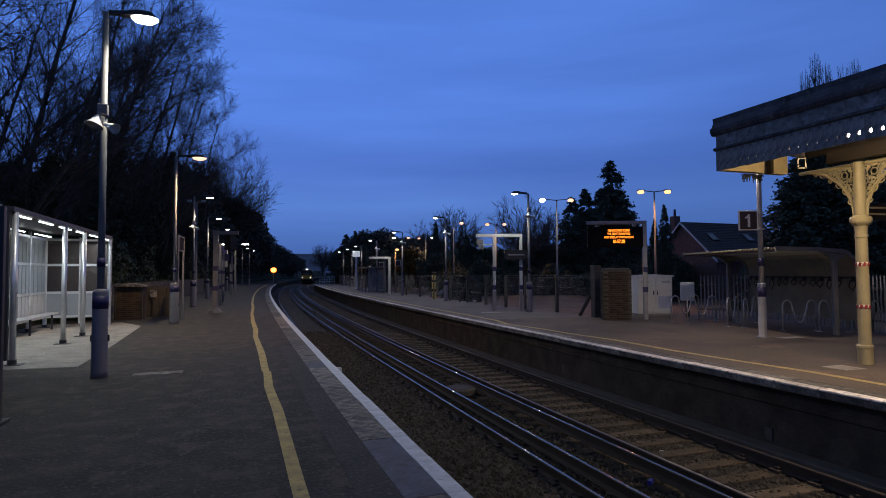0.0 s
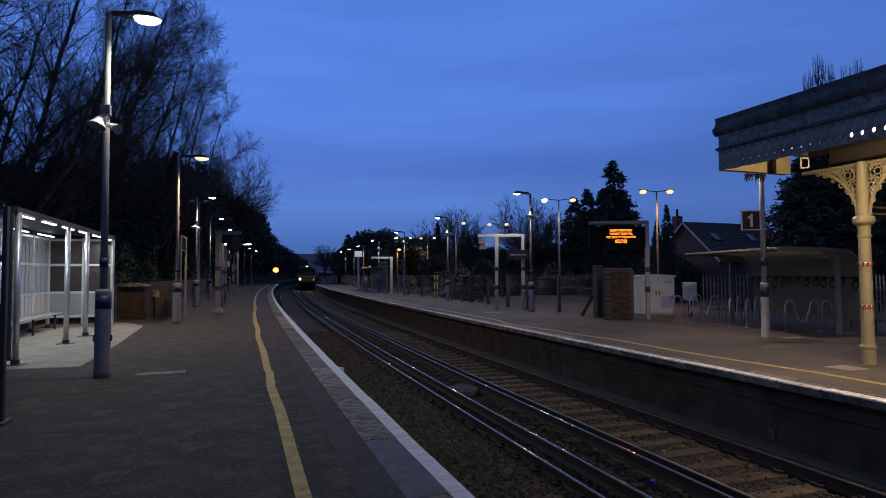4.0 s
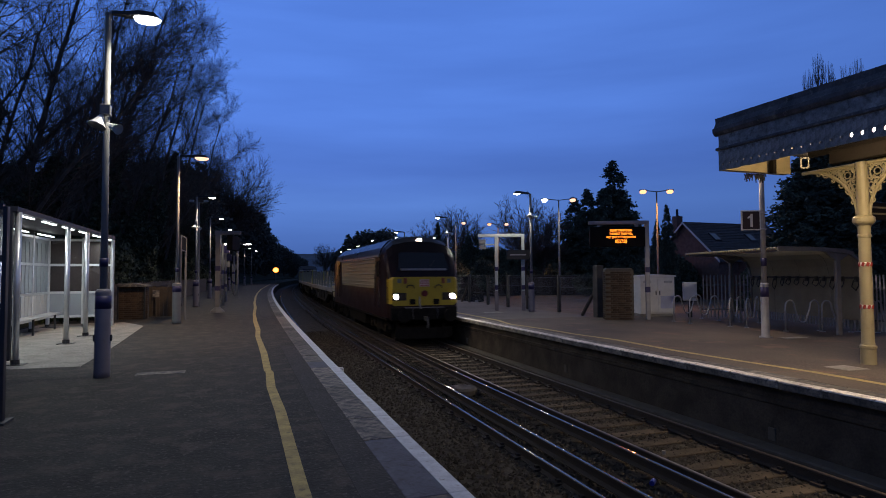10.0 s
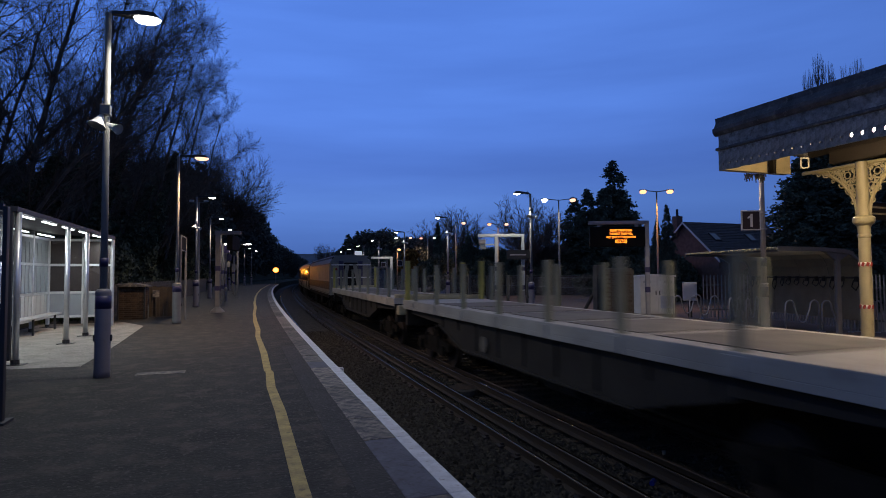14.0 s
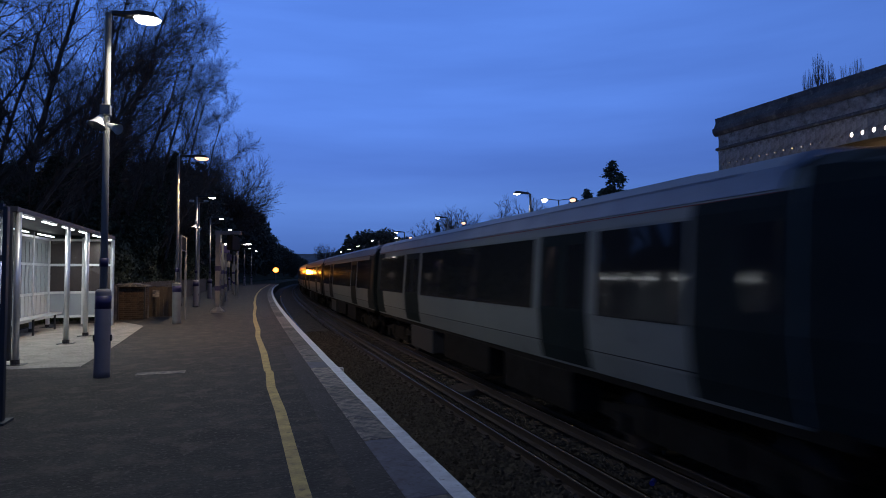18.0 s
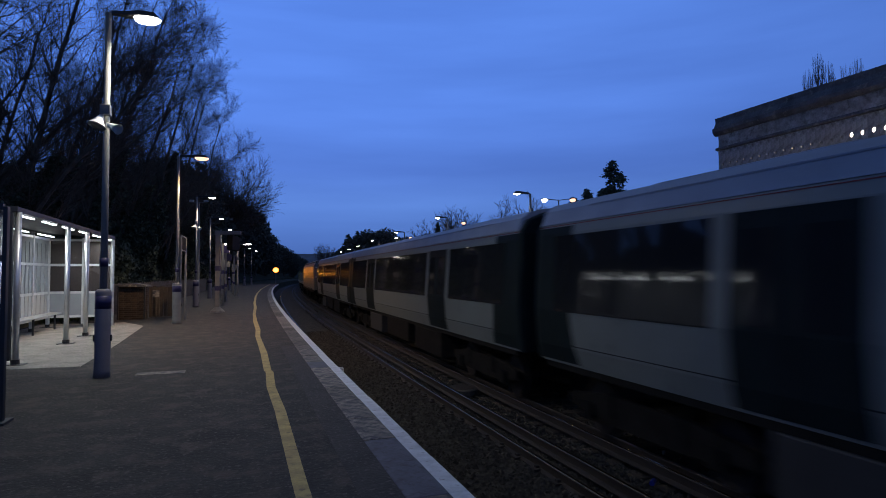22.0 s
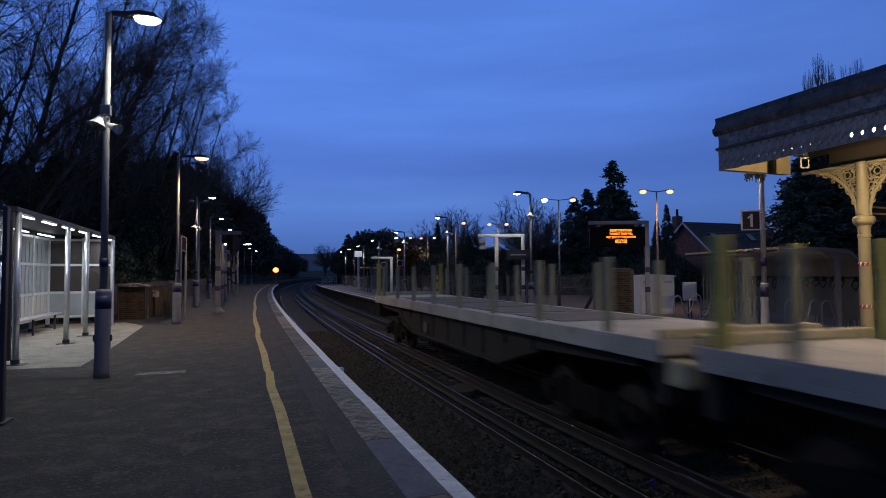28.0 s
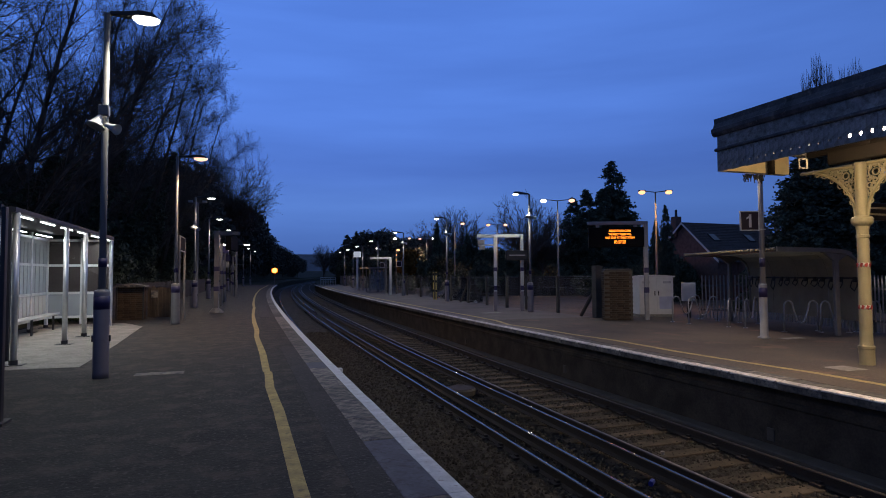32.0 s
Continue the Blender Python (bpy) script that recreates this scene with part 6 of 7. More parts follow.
def house():
    ax, az = 25.5, 62.0
    x, y = off(ax, az)
    v = empty("house", pose(x, y, -0.1, 0, 0, -19.2 + 21.8), "brick bungalow with a steep dark roof and skylights", "house")
    # local x runs along the ridge, local -y towards the platform
    ln, hw, eave, ridge = 11.5, 4.3, 3.1, 6.9
    part("wall", prism([(-hw, -1.05), (-hw, eave), (0, ridge - 0.15), (hw, eave), (hw, -1.05)], 0, ln, "x"), BRICK_FAR, v, "red brick wall")
    for sy in (-1, 1):
        out = [(sy * (hw + 0.45), eave - 0.35), (0, ridge), (0, ridge + 0.16), (sy * (hw + 0.45), eave - 0.16)]
        rf = part("roof", prism(out, -0.35, ln + 0.3, "x"), SLATE, v, "dark tiled roof slope")
        for k in range(22):
            t = (k + 0.5) / 22
            yy = sy * (hw + 0.45) * t
            part("tile_course", B((ln / 2, yy, ridge + 0.15 - (ridge - eave + 0.33) * t, ln + 0.5, 0.16, 0.03)), SLATE, rf)

        part("bargeboard", prism([(sy * (hw + 0.47), eave - 0.42), (0, ridge - 0.05), (0, ridge + 0.16), (sy * (hw + 0.47), eave - 0.18)], -0.42, -0.36, "x"), WHITE_METAL, v, "white bargeboard")
    for px in (2.0, 7.0):
        ang = math.atan2(ridge - eave + 0.3, hw + 0.45)
        m = Matrix.Translation((px, -2.0, ridge - 2.0 * math.tan(ang) + 0.20)) @ Matrix.Rotation(ang, 4, "X")
        w = part("skylight", B((0, 0, 0, 0.9, 1.2, 0.08)), DARK_METAL, v, "roof window")
        w.matrix_basis = m
        part("pane", B((0, 0, 0.082, 0.74, 1.02, 0.01)), SKY_PANE, w)
    w = part("window", B((4.3, -hw - 2.23, 1.62, 1.4, 0.08, 0.86)), WHITE_METAL, v, "white framed window")
    for k in (-0.36, 0.36):
        part("pane", B((4.3 + k, -hw - 2.28, 1.70, 0.56, 0.02, 0.70)), WINDOW, w)
    c = part("chimney", B((0.1, 1.2, 5.6, 0.8, 0.7, 2.15), bevel=0.02), BRICK_FAR, v, "brick chimney")
    part("chimney_pot", lathe([(0.14, 7.74), (0.12, 8.5)], 10, 0.1, 1.2), DARK_METAL, c)
    part("lean_to", prism([(-hw - 2.2, -1.05), (-hw - 2.2, 2.75), (-hw - 0.02, 3.05), (-hw - 0.02, -1.05)], 2.6, 8.0, "x"), BRICK_FAR, v)
    part("gutter", B((5.3, -hw - 2.26, 2.72, 5.6, 0.10, 0.10)), WHITE_METAL, v, "white gutter")


DULL_PANE = glass("dull_glazing", (0.30, 0.32, 0.34), 0.4, 0.22)
LAMP_TUBE = glow("pinkish_tube", (1.0, 0.78, 0.76), 7)
WARM_TUBE = (1.0, 0.72, 0.40)
PALE_BLUE = mat("pale_blue_overpaint", (0.42, 0.45, 0.60), 0.6, var=0.1)
SMOKED = mat("smoky_sheet", (0.34, 0.31, 0.225), 0.5, var=0.12, scale=2, fine=20)
GALV_DARK = mat("dull_galvanised_steel", (0.12, 0.12, 0.12), 0.6, metal=0.3, var=0.2, scale=4, fine=30, bump=0.05)
LIT_SIGN = glow("lit_sign_box", (0.9, 0.95, 1.0), 0.35)
CAR_PAINT = mat("dark_car_paint", (0.016, 0.017, 0.022), 0.5, spec=0.05, var=0.05, scale=2, fine=20, bump=0.0)
SKY_PANE = mat("skylight_glass", (0.26, 0.29, 0.32), 0.15, var=0.05, bump=0.0)

canopy()
col = canopy_column(7.53, 10.53)
for s in (3.4, -0.7, -4.8):
    copy_thing(col, at(s, 10.53))
platform_sign_pole()
departure_display()
sign_gantry()
brick_pier()
cabinet()
cycle_racks()
cycle_shelter()
palisade("palisade_fence", [(15.60, 16.85), (17.15, 15.75), (15.85, 10.2), (16.7, 8.2)], 1.58, "grey steel palisade fence behind the cycle racks")
chain_fence()
far_bits()
house()


# ---- the near platform's other furniture ----
def display_gantry():
    v = empty("departure_display", at(27.73, -1.16, 0, -10), "grey cantilever post with a dark display seen end-on", "information display")
    part("post", B((0, 0, 0.14, 0.20, 0.20, 3.44), bevel=0.02), POLE, v)
    part("foot", lathe([(0.32, 0.0), (0.30, 0.06), (0.15, 0.20), (0.12, 0.22)], 8), POLE, v)
    part("arm", B((0.42, 0, 3.40, 1.1, 0.17, 0.16), bevel=0.02), POLE, v)
    part("case", B((0.62, 0.1, 2.72, 0.24, 1.5, 0.62), bevel=0.02), MATT_BLACK, v)
    for z in (1.82, 0.95):
        part("band", B((0, 0, z, 0.21, 0.21, 0.2)), NAVY, v, "navy blue band")


def station_signs():
    v = empty("name_sign", at(21.95, -2.06, 0, 90), "slim framed sign board on two posts seen from its end", "sign")
    for x in (0.0, 1.7):
        part("post", T([(x, 0, 0), (x, 0, 3.02)], 0.040, 8), POLE, v)
    for z in (2.48, 2.98):
        part("frame_rail", B((0.85, 0, z, 1.7, 0.05, 0.04), bevel=0.008), POLE, v)
    part("board", B((0.85, 0, 2.525, 1.62, 0.03, 0.45)), MATT_BLACK, v, "dark sign face")
    for s, o, h in ((33.5, -1.25, 3.3), (36.2, -1.6, 2.6), (38.5, -1.35, 3.0), (46.0, -1.8, 2.7), (50, -1.4, 3.2), (57, -1.9, 2.6)):
        p = empty("sign_post", at(s, o, 0, -10), "grey post with navy bands and a small board", "sign", "platform sign posts")
        part("post", T([(0, 0, 0), (0, 0, h)], 0.07, 8), POLE, p)
        part("board", B((0.12, 0, h - 0.5, 0.42, 0.05, 0.40), bevel=0.01), NAVY if h > 2.9 else POLE, p)
        for z in (0.9, 1.7):
            part("band", lathe([(0.075, z), (0.075, z + 0.18)], 8), NAVY, p, "navy blue band")
    t = empty("floodlight_mast", at(38.2, -2.9), "slender grey mast with two small floodlights", "mast")
    part("mast", T([(0, 0, 0), (0, 0, 6.0)], [0.10, 0.06], 8), POLE, t)
    part("cross_arm", T([(-0.45, 0, 6.0), (0.45, 0, 6.0)], 0.03, 6), POLE, t)
    for x in (-0.4, 0.4):
        part("floodlight", B((x, -0.05, 6.02, 0.26, 0.16, 0.12), bevel=0.02), GALV, t)
    m = empty("relay_mast", at(47.0, -1.0, 0, -8), "pale post with two lit lamps on a crossbar", "lamp")
    part("post", T([(0, 0, 0), (0, 0, 4.0)], 0.07, 8), POLE, m)
    part("bar", T([(-0.75, 0, 3.95), (0.75, 0, 3.95)], 0.03, 6), POLE, m)
    for x in (-0.75, 0.75):
        part("bowl", B((x, 0, 3.88, 0.42, 0.2, 0.08), bevel=0.03), LAMP_WHITE, m, "glowing lamp bowl")


def car_park_fence():
    v = tagged(new("car_park_fence"), "tall dark close-boarded fence beyond the car park", "fence")
    bm = B((0, 0, 0, 0.20, 0.025, 2.36), bevel=0.004)
    me = bpy.data.meshes.new("board")
    bm.to_mesh(me)
    bm.free()
    me.materials.append(TIMBER)
    rr = random.Random(19)
    for k in range(96):
        x, y = off(2.2 + k * 0.205, 71.0 + 0.02 * k)
        piece("board", me, v, pose(x, y, -1.08 + rr.uniform(-0.03, 0.03), 0, rr.uniform(-0.6, 0.6), -19.2 + rr.uniform(-2, 2)))
    for k in range(9):
        x, y = off(2.2 + k * 2.4, 70.92 + 0.23 * k)
        part("fence_post", B((0, 0, 0, 0.13, 0.10, 2.5), bevel=0.01), CONCRETE_DARK, v).matrix_basis = pose(x, y, -1.08, 0, 0, -19.2)


def timber_fence():
    v = tagged(new("timber_fence"), "old brown close-boarded timber fence behind the platform", "fence")
    bm = B((0, 0, 0, 0.145, 0.022, 1.28), bevel=0.004)
    me = bpy.data.meshes.new("board")
    bm.to_mesh(me)
    bm.free()
    me.materials.append(TIMBER)
    rr = random.Random(6)
    s = 24.2
    while s < 66:
        o = -4.95 + 0.25 * math.sin(s * 0.15)
        piece("board", me, v, at(s, o, rr.uniform(-0.04, 0.03), 90 + rr.uniform(-1.5, 1.5)) @ Matrix.Rotation(radians(rr.uniform(-1, 1)), 4, "Y"))
        s += 0.155
    for z in (0.35, 1.0):
        part("rail", sweep([(-4.99, z), (-4.99, z + 0.08), (-5.05, z + 0.08), (-5.05, z)], 24.2, 66, 2), TIMBER, v)
    # low brick pier beside it, capped with a broken stone slab
    b = empty("brick_pier", at(24.75, -3.95, 0, -4), "low brown brick pier with a broken pale cap by the fence", "brick pier")
    part("core", B((0, 0, 0.0, 0.84, 0.60, 1.21)), MORTAR, b)
    bm = B((0, 0, 0, 0.213, 0.10, 0.064), bevel=0.006)
    m1 = bpy.data.meshes.new("brick")
    bm.to_mesh(m1)
    bm.free()
    m1.materials.append(BRICK)
    for r in range(16):
        for k in range(4):
            x = -0.325 + k * 0.223 - (0.05 if r % 2 else 0.0)
            piece("brick", m1, b, Matrix.Translation((x, -0.262 + rr.uniform(-0.006, 0.006), 0.006 + r * 0.0755)))
        for k in range(2):
            piece("brick", m1, b, Matrix.Translation((0.382, -0.15 + k * 0.26, 0.006 + r * 0.0755)) @ Matrix.Rotation(radians(90), 4, "Z"))
    for x in (-0.45, 0.45):
        part("corner_post", B((x, -0.34, 0, 0.05, 0.05, 1.22)), DARK_METAL, b)
    part("cap", prism([(-0.52, 1.215), (0.52, 1.215), (0.50, 1.27), (0.28, 1.30), (0.05, 1.345), (-0.22, 1.315), (-0.50, 1.28)], -0.42, 0.36, "y"), COPING, b, "broken pale stone cap")
    # a short close-boarded panel beside the pier
    f = empty("board_fence", at(25.45, -3.02, 0, -8), "short brown close-boarded timber panel beside the pier", "fence")
    for k in range(8):
        part("board", B((-0.47 + k * 0.135, rr.uniform(-0.006, 0.006), 0.02, 0.128, 0.024, 1.17 + rr.uniform(-0.03, 0.03)), bevel=0.004), TIMBER, f)
    for z in (0.3, 0.9):
        part("rail", B((0, 0.045, z, 1.12, 0.05, 0.08)), TIMBER, f)
    p = empty("pale_notice", at(25.4, -3.28, 0, -5), "small pale notice fixed to the fence", "notice")
    part("backing", B((0, 0.0, 0.0, 0.06, 0.05, 1.0)), TIMBER, p)
    part("sheet", B((0, -0.03, 0.78, 0.24, 0.012, 0.28)), COPING, p)


def patches():
    tagged(part("concrete_patch", B_world(10.95, -1.25, 0.75, 0.28), COPING), "pale concrete patch in the asphalt", "concrete patch", kind="structure")
    tagged(part("concrete_patch", B_world(7.35, 9.75, 0.50, 0.46), CONCRETE), "pale concrete patch at the column's foot", "concrete patch", kind="structure")
    tagged(part("concrete_patch", B_world(23.0, 9.9, 0.8, 0.5), CONCRETE), "pale concrete patch in the platform", "concrete patch", kind="structure")
    tagged(part("concrete_patch", B_world(11.2, 13.0, 0.7, 0.25), CONCRETE), "pale concrete patch in the platform", "concrete patch", kind="structure")
    v = empty("drain_cover", at(12.6, 4.72, -1.055), "round cover beside the track", "drain cover")
    part("ring", lathe([(0.36, 0.0), (0.36, 0.10), (0.33, 0.13)], 18), CONCRETE_DARK, v)
    part("lid", lathe([(0.32, 0.131), (0.30, 0.14)], 18), RUST, v)
    for s, z in ((7.15, -0.98), (13.4, -0.90), (20.6, -0.95)):
        w = empty("repair_plate", at(s, 7.85, z), "pale cement patch on the platform wall", "wall patch", "patches on the platform wall")
        part("patch", B((0, 0, 0, 0.03, 0.13, 0.20), bevel=0.01), CONCRETE_DARK, w)
    c = empty("drink_can", at(6.3, 4.95, -1.03, 40), "crushed blue drink can on the ballast", "can")
    part("can", T([(-0.06, 0, 0.03), (0.06, 0, 0.03)], 0.033, 10), BLUE_CAN, c)
    c = empty("paper_cup", at(7.2, 5.85, -1.0, 30), "pale paper scrap on the ballast", "litter")
    part("cup", lathe([(0.022, 0.0), (0.030, 0.05)], 10), CONCRETE, c)
    c = empty("track_marker", at(16.5, 2.6, -1.06), "small white marker beside the near track", "marker")
    part("block", B((0, 0, 0, 0.14, 0.20, 0.12), bevel=0.02), WHITE_PAINT, c)


def B_world(s, o, w, l):
    bm = B((0, 0, 0.0, w, l, 0.006))
    bm.transform(at(s, o))
    return bm


BLUE_CAN = mat("blue_can", (0.03, 0.05, 0.35), 0.35, metal=0.5, var=0.1)


def station_building():
    """Closes the place behind the canopy, beside and behind the camera."""
    v = empty("station_building", at(-1.0, 14.2), "brick station building behind the canopy", "building")
    part("wall", B((0.15, 0, 0, 0.3, 16.0, 5.2)), BRICK_FAR, v)
    part("wall", B((4.0, 8.1, 0, 8.0, 0.3, 5.2)), BRICK_FAR, v)
    part("roof", prism([(-0.4, 5.2), (4.0, 7.6), (8.4, 5.2)], -8.3, 8.5, "y"), SLATE, v)
    for y in (-5, -1, 3, 6):
        w = part("window", B((-0.03, y, 1.0, 0.08, 1.1, 1.9)), WHITE_METAL, v)
        part("pane", B((-0.08, y, 1.08, 0.02, 0.94, 1.74)), WINDOW, w)


display_gantry()
station_signs()
car_park_fence()
timber_fence()
patches()
station_building()


# ---- trees and growth ----
def seg_mesh(name, segs, material):
    """Tapered three- or five-sided limbs from (p, q, r0, r1) rows, as one mesh."""
    V, F = [], []
    for p, q, r0, r1 in segs:
        n = 6 if r0 > 0.06 else 3
        d = (q - p).normalized()
        u = d.orthogonal().normalized()
        w = d.cross(u)
        b = len(V)
        for c, r in ((p, r0), (q, r1)):
            for k in range(n):
                a = 6.28318 * k / n
                V.append(c + (u * math.cos(a) + w * math.sin(a)) * r)
        for k in range(n):
            j = (k + 1) % n
            F.append((b + k, b + j, b + n + j, b + n + k))
    return mesh_of(name, V, F, material)


def bank_tree(seed, h, lean, forks=70, reach=0.30, fat=0.8):
    """A slender leaning winter tree: long steep limbs, straight side shoots and fine twigs."""
    rnd = random.Random(seed)
    limbs, twigs = [], []
    def bend(d, k):
        return (d + Vector((rnd.gauss(0, k), rnd.gauss(0, k), rnd.gauss(0, k)))).normalized()
    def turned(d, ang):
        a = rnd.uniform(0, 6.283)
        u = d.orthogonal().normalized()
        side = u * math.cos(a) + d.cross(u) * math.sin(a)
        return (d * math.cos(ang) + side * math.sin(ang)).normalized()
    def shoot(p, d, ln, r, n, lift, k, to):
        pts = []
        for i in range(n):
            d = (bend(d, k) + Vector((0, 0, lift))).normalized()
            q = p + d * ln / n
            r1 = max(0.006 * fat, r * 0.82)
            to.append((p, q, r, r1))
            p, r = q, r1
            pts.append((p, d))
        return pts
    for stem in range(2 if rnd.random() < 0.6 else 1):
        hh = h * (1.0 if stem == 0 else rnd.uniform(0.62, 0.85))
        p = Vector((0.5 * stem, 0.3 * stem, -0.4))
        d = Vector((lean[0] + 0.10 * stem, lean[1] - 0.10 * stem, 1)).normalized()
        rows, n = [], 16
        for i in range(n):
            r0, r1 = 0.17 * (1 - 0.92 * i / n), 0.17 * (1 - 0.92 * (i + 1) / n)
            d = (bend(d, 0.05) + Vector((lean[0] * 0.05, lean[1] * 0.05, 0.03))).normalized()
            q = p + d * hh / n
            limbs.append((p, q, r0, r1))
            rows.append((q, d, r1))
            p = q
        for b in range(forks if stem == 0 else forks // 2):
            t = rnd.uniform(0.14, 0.97)
            q, d, r = rows[min(n - 1, int(t * n))]
            ln = hh * reach * (0.98 - 0.72 * t) * rnd.uniform(0.70, 1.05)
            bd = turned(d, rnd.uniform(0.35, 0.95))
            for m, (bp, bdir) in enumerate(shoot(q, bd, ln, min(0.045, max(0.015, r * 0.45)), 8, 0.03, 0.05, limbs)):
                if m == 0:
                    continue
                for _ in range(2):
                    l2 = (0.5 + ln * 0.30 * (1.0 - 0.09 * m)) * rnd.uniform(0.5, 1.1)
                    for tp, td in shoot(bp, turned(bdir, rnd.uniform(0.35, 0.95)), l2, 0.0105 * fat, 4, 0.03, 0.07, twigs):
                        if rnd.random() < 0.62:
                            shoot(tp, turned(td, rnd.uniform(0.35, 1.05)), rnd.uniform(0.25, 0.65), 0.0080 * fat, 2, 0.02, 0.10, twigs)
    return limbs, twigs


def fan_tree(seed, h, limb_count=60, fat=2.2, spread=0.29):
    """A round-headed bare tree: limbs fan out from a short trunk to an oval crown fringed with twigs."""
    rnd = random.Random(seed)
    limbs, twigs = [], []
    limbs.append((Vector((0, 0, -0.3)), Vector((0, 0, h * 0.24)), h * 0.020, h * 0.017))
    limbs.append((Vector((0, 0, h * 0.24)), Vector((0.02 * h, 0, h * 0.50)), h * 0.017, h * 0.010))
    for k in range(limb_count):
        a, u = k * 2.39996 + rnd.uniform(-0.3, 0.3), rnd.uniform(-0.35, 1.0)
        w = spread * h * math.sqrt(1 - u * u)
        goal = Vector((w * math.cos(a), w * math.sin(a), h * (0.62 + 0.36 * u))) * rnd.uniform(0.84, 1.03)
        p = Vector((0, 0, h * rnd.uniform(0.20, 0.48)))
        r, n = h * 0.0055, 8
        for i in range(n):
            q = p + (goal - p) / (n - i) + Vector((rnd.gauss(0, 1), rnd.gauss(0, 1), rnd.gauss(0, 0.6))) * h * 0.008
            r1 = max(0.010 * fat, r * 0.78)
            limbs.append((p, q, r, r1))
            d = (q - p).normalized()
            p, r = q, r1
            if i < 2:
                continue
            for _ in range(4):
                b = rnd.uniform(0, 6.283)
                w = d.orthogonal().normalized()
                side = w * math.cos(b) + d.cross(w) * math.sin(b)
                sd = (d * 0.8 + side * rnd.uniform(0.4, 0.9) + Vector((0, 0, 0.2))).normalized()
                sp, ln = p, h * rnd.uniform(0.04, 0.10)
                for _ in range(3):
                    sq = sp + (sd + Vector((rnd.gauss(0, 0.16), rnd.gauss(0, 0.16), rnd.gauss(0, 0.16)))).normalized() * ln / 3
                    twigs.append((sp, sq, 0.009 * fat, 0.007 * fat))
                    tip = sq + (sd + Vector((rnd.gauss(0, 0.5), rnd.gauss(0, 0.5), rnd.gauss(0, 0.5)))).normalized() * h * 0.03
                    twigs.append((sq, tip, 0.007 * fat, 0.005 * fat))
                    sp = sq
    return limbs, twigs


def poplar(seed, h):
    """A narrow column of steep branches round one straight stem."""
    rnd = random.Random(seed)
    limbs, twigs = [], []
    for k in range(12):
        limbs.append((Vector((0, 0, h * k / 12 - 0.2)), Vector((0, 0, h * (k + 1) / 12)), 0.26 * (1 - k / 12.5), 0.26 * (1 - (k + 1) / 12.5)))
    for k in range(120):
        z = h * rnd.uniform(0.12, 0.88)
        a = rnd.uniform(0, 6.28)
        p, ln = Vector((0, 0, z)), h * 0.34 * (1.06 - z / h) + 1.0
        d = Vector((math.cos(a) * 0.34, math.sin(a) * 0.34, 1)).normalized()
        r = 0.030
        for i in range(7):
            q = p + d * ln / 7
            twigs.append((p, q, r, r * 0.8))
            for _ in range(2):
                b = rnd.uniform(0, 6.28)
                t = (d + Vector((math.cos(b), math.sin(b), 0.5)) * 0.22).normalized()
                twigs.append((q, q + t * ln * rnd.uniform(0.10, 0.22), 0.009, 0.006))
            d = (d + Vector((-math.cos(a) * 0.05 + rnd.gauss(0, 0.03), -math.sin(a) * 0.05 + rnd.gauss(0, 0.03), 0.08))).normalized()
            p, r = q, r * 0.8
    return limbs, twigs


def leaf_mesh(name, pts, size, material, seed=1, tall=1.0):
    """Many small four-cornered leaves or clumps round the given points."""
    rnd = np.random.RandomState(seed)
    P = np.asarray(pts, float)
    n = len(P)
    a = rnd.normal(size=(n, 3))
    a /= np.linalg.norm(a, axis=1)[:, None]
    b = np.cross(a, rnd.normal(size=(n, 3)))
    b /= np.linalg.norm(b, axis=1)[:, None]
    sz = size * rnd.uniform(0.5, 1.4, (n, 1))
    b[:, 2] *= tall
    quad = np.stack([P - a * sz * 0.6, P + b * sz, P + a * sz * 0.6, P - b * sz], 1).reshape(-1, 3)
    faces = np.arange(4 * n).reshape(-1, 4)
    return mesh_of(name, quad.tolist(), faces.tolist(), material)


def bare_tree(name, meshes, m, label, group=""):
    v = empty(name, m, label, "tree", group)
    for nm, me in meshes:
        piece(nm, me, v, Matrix.Identity(4))
    return v


def crown_points(n, rx, rz, zc, seed, lumps=9):
    rnd = np.random.RandomState(seed)
    c = rnd.normal(size=(lumps, 3))
    c = c / np.linalg.norm(c, axis=1)[:, None] * rnd.uniform(0.3, 0.8, (lumps, 1))
    k = rnd.randint(0, lumps, n)
    q = rnd.normal(size=(n, 3))
    p = c[k] + q / np.linalg.norm(q, axis=1)[:, None] * 0.46 * rnd.uniform(0, 1, (n, 1)) ** 0.45 * rnd.uniform(0.75, 1.0, (lumps, 1))[k]
    return p * np.array([rx, rx, rz]) + np.array([0, 0, zc])


def conifer_points(n, r, h, seed, base=0.05):
    """Drooping boughs of uneven length round a straight stem."""
    rnd = np.random.RandomState(seed)
    nb = 260
    t = np.sort(rnd.uniform(0, 1, nb)) ** 0.9
    az = rnd.uniform(0, 6.283, nb)
    ln = (r * (1 - t) ** 0.75 + 0.25) * rnd.uniform(0.68, 1.12, nb)
    k = rnd.choice(nb, n, p=ln / ln.sum())
    u = rnd.uniform(0.1, 1, n) ** 0.7
    rad = ln[k] * u
    wob = rnd.normal(size=(n, 3)) * (0.10 + 0.16 * (1 - t[k])[:, None]) * np.array([1, 1, 0.6])
    z = h * (base + (1 - base) * t[k]) - rad * 0.28 * u + 0.10 * rad
    return np.stack([rad * np.cos(az[k]), rad * np.sin(az[k]), z], 1) + wob


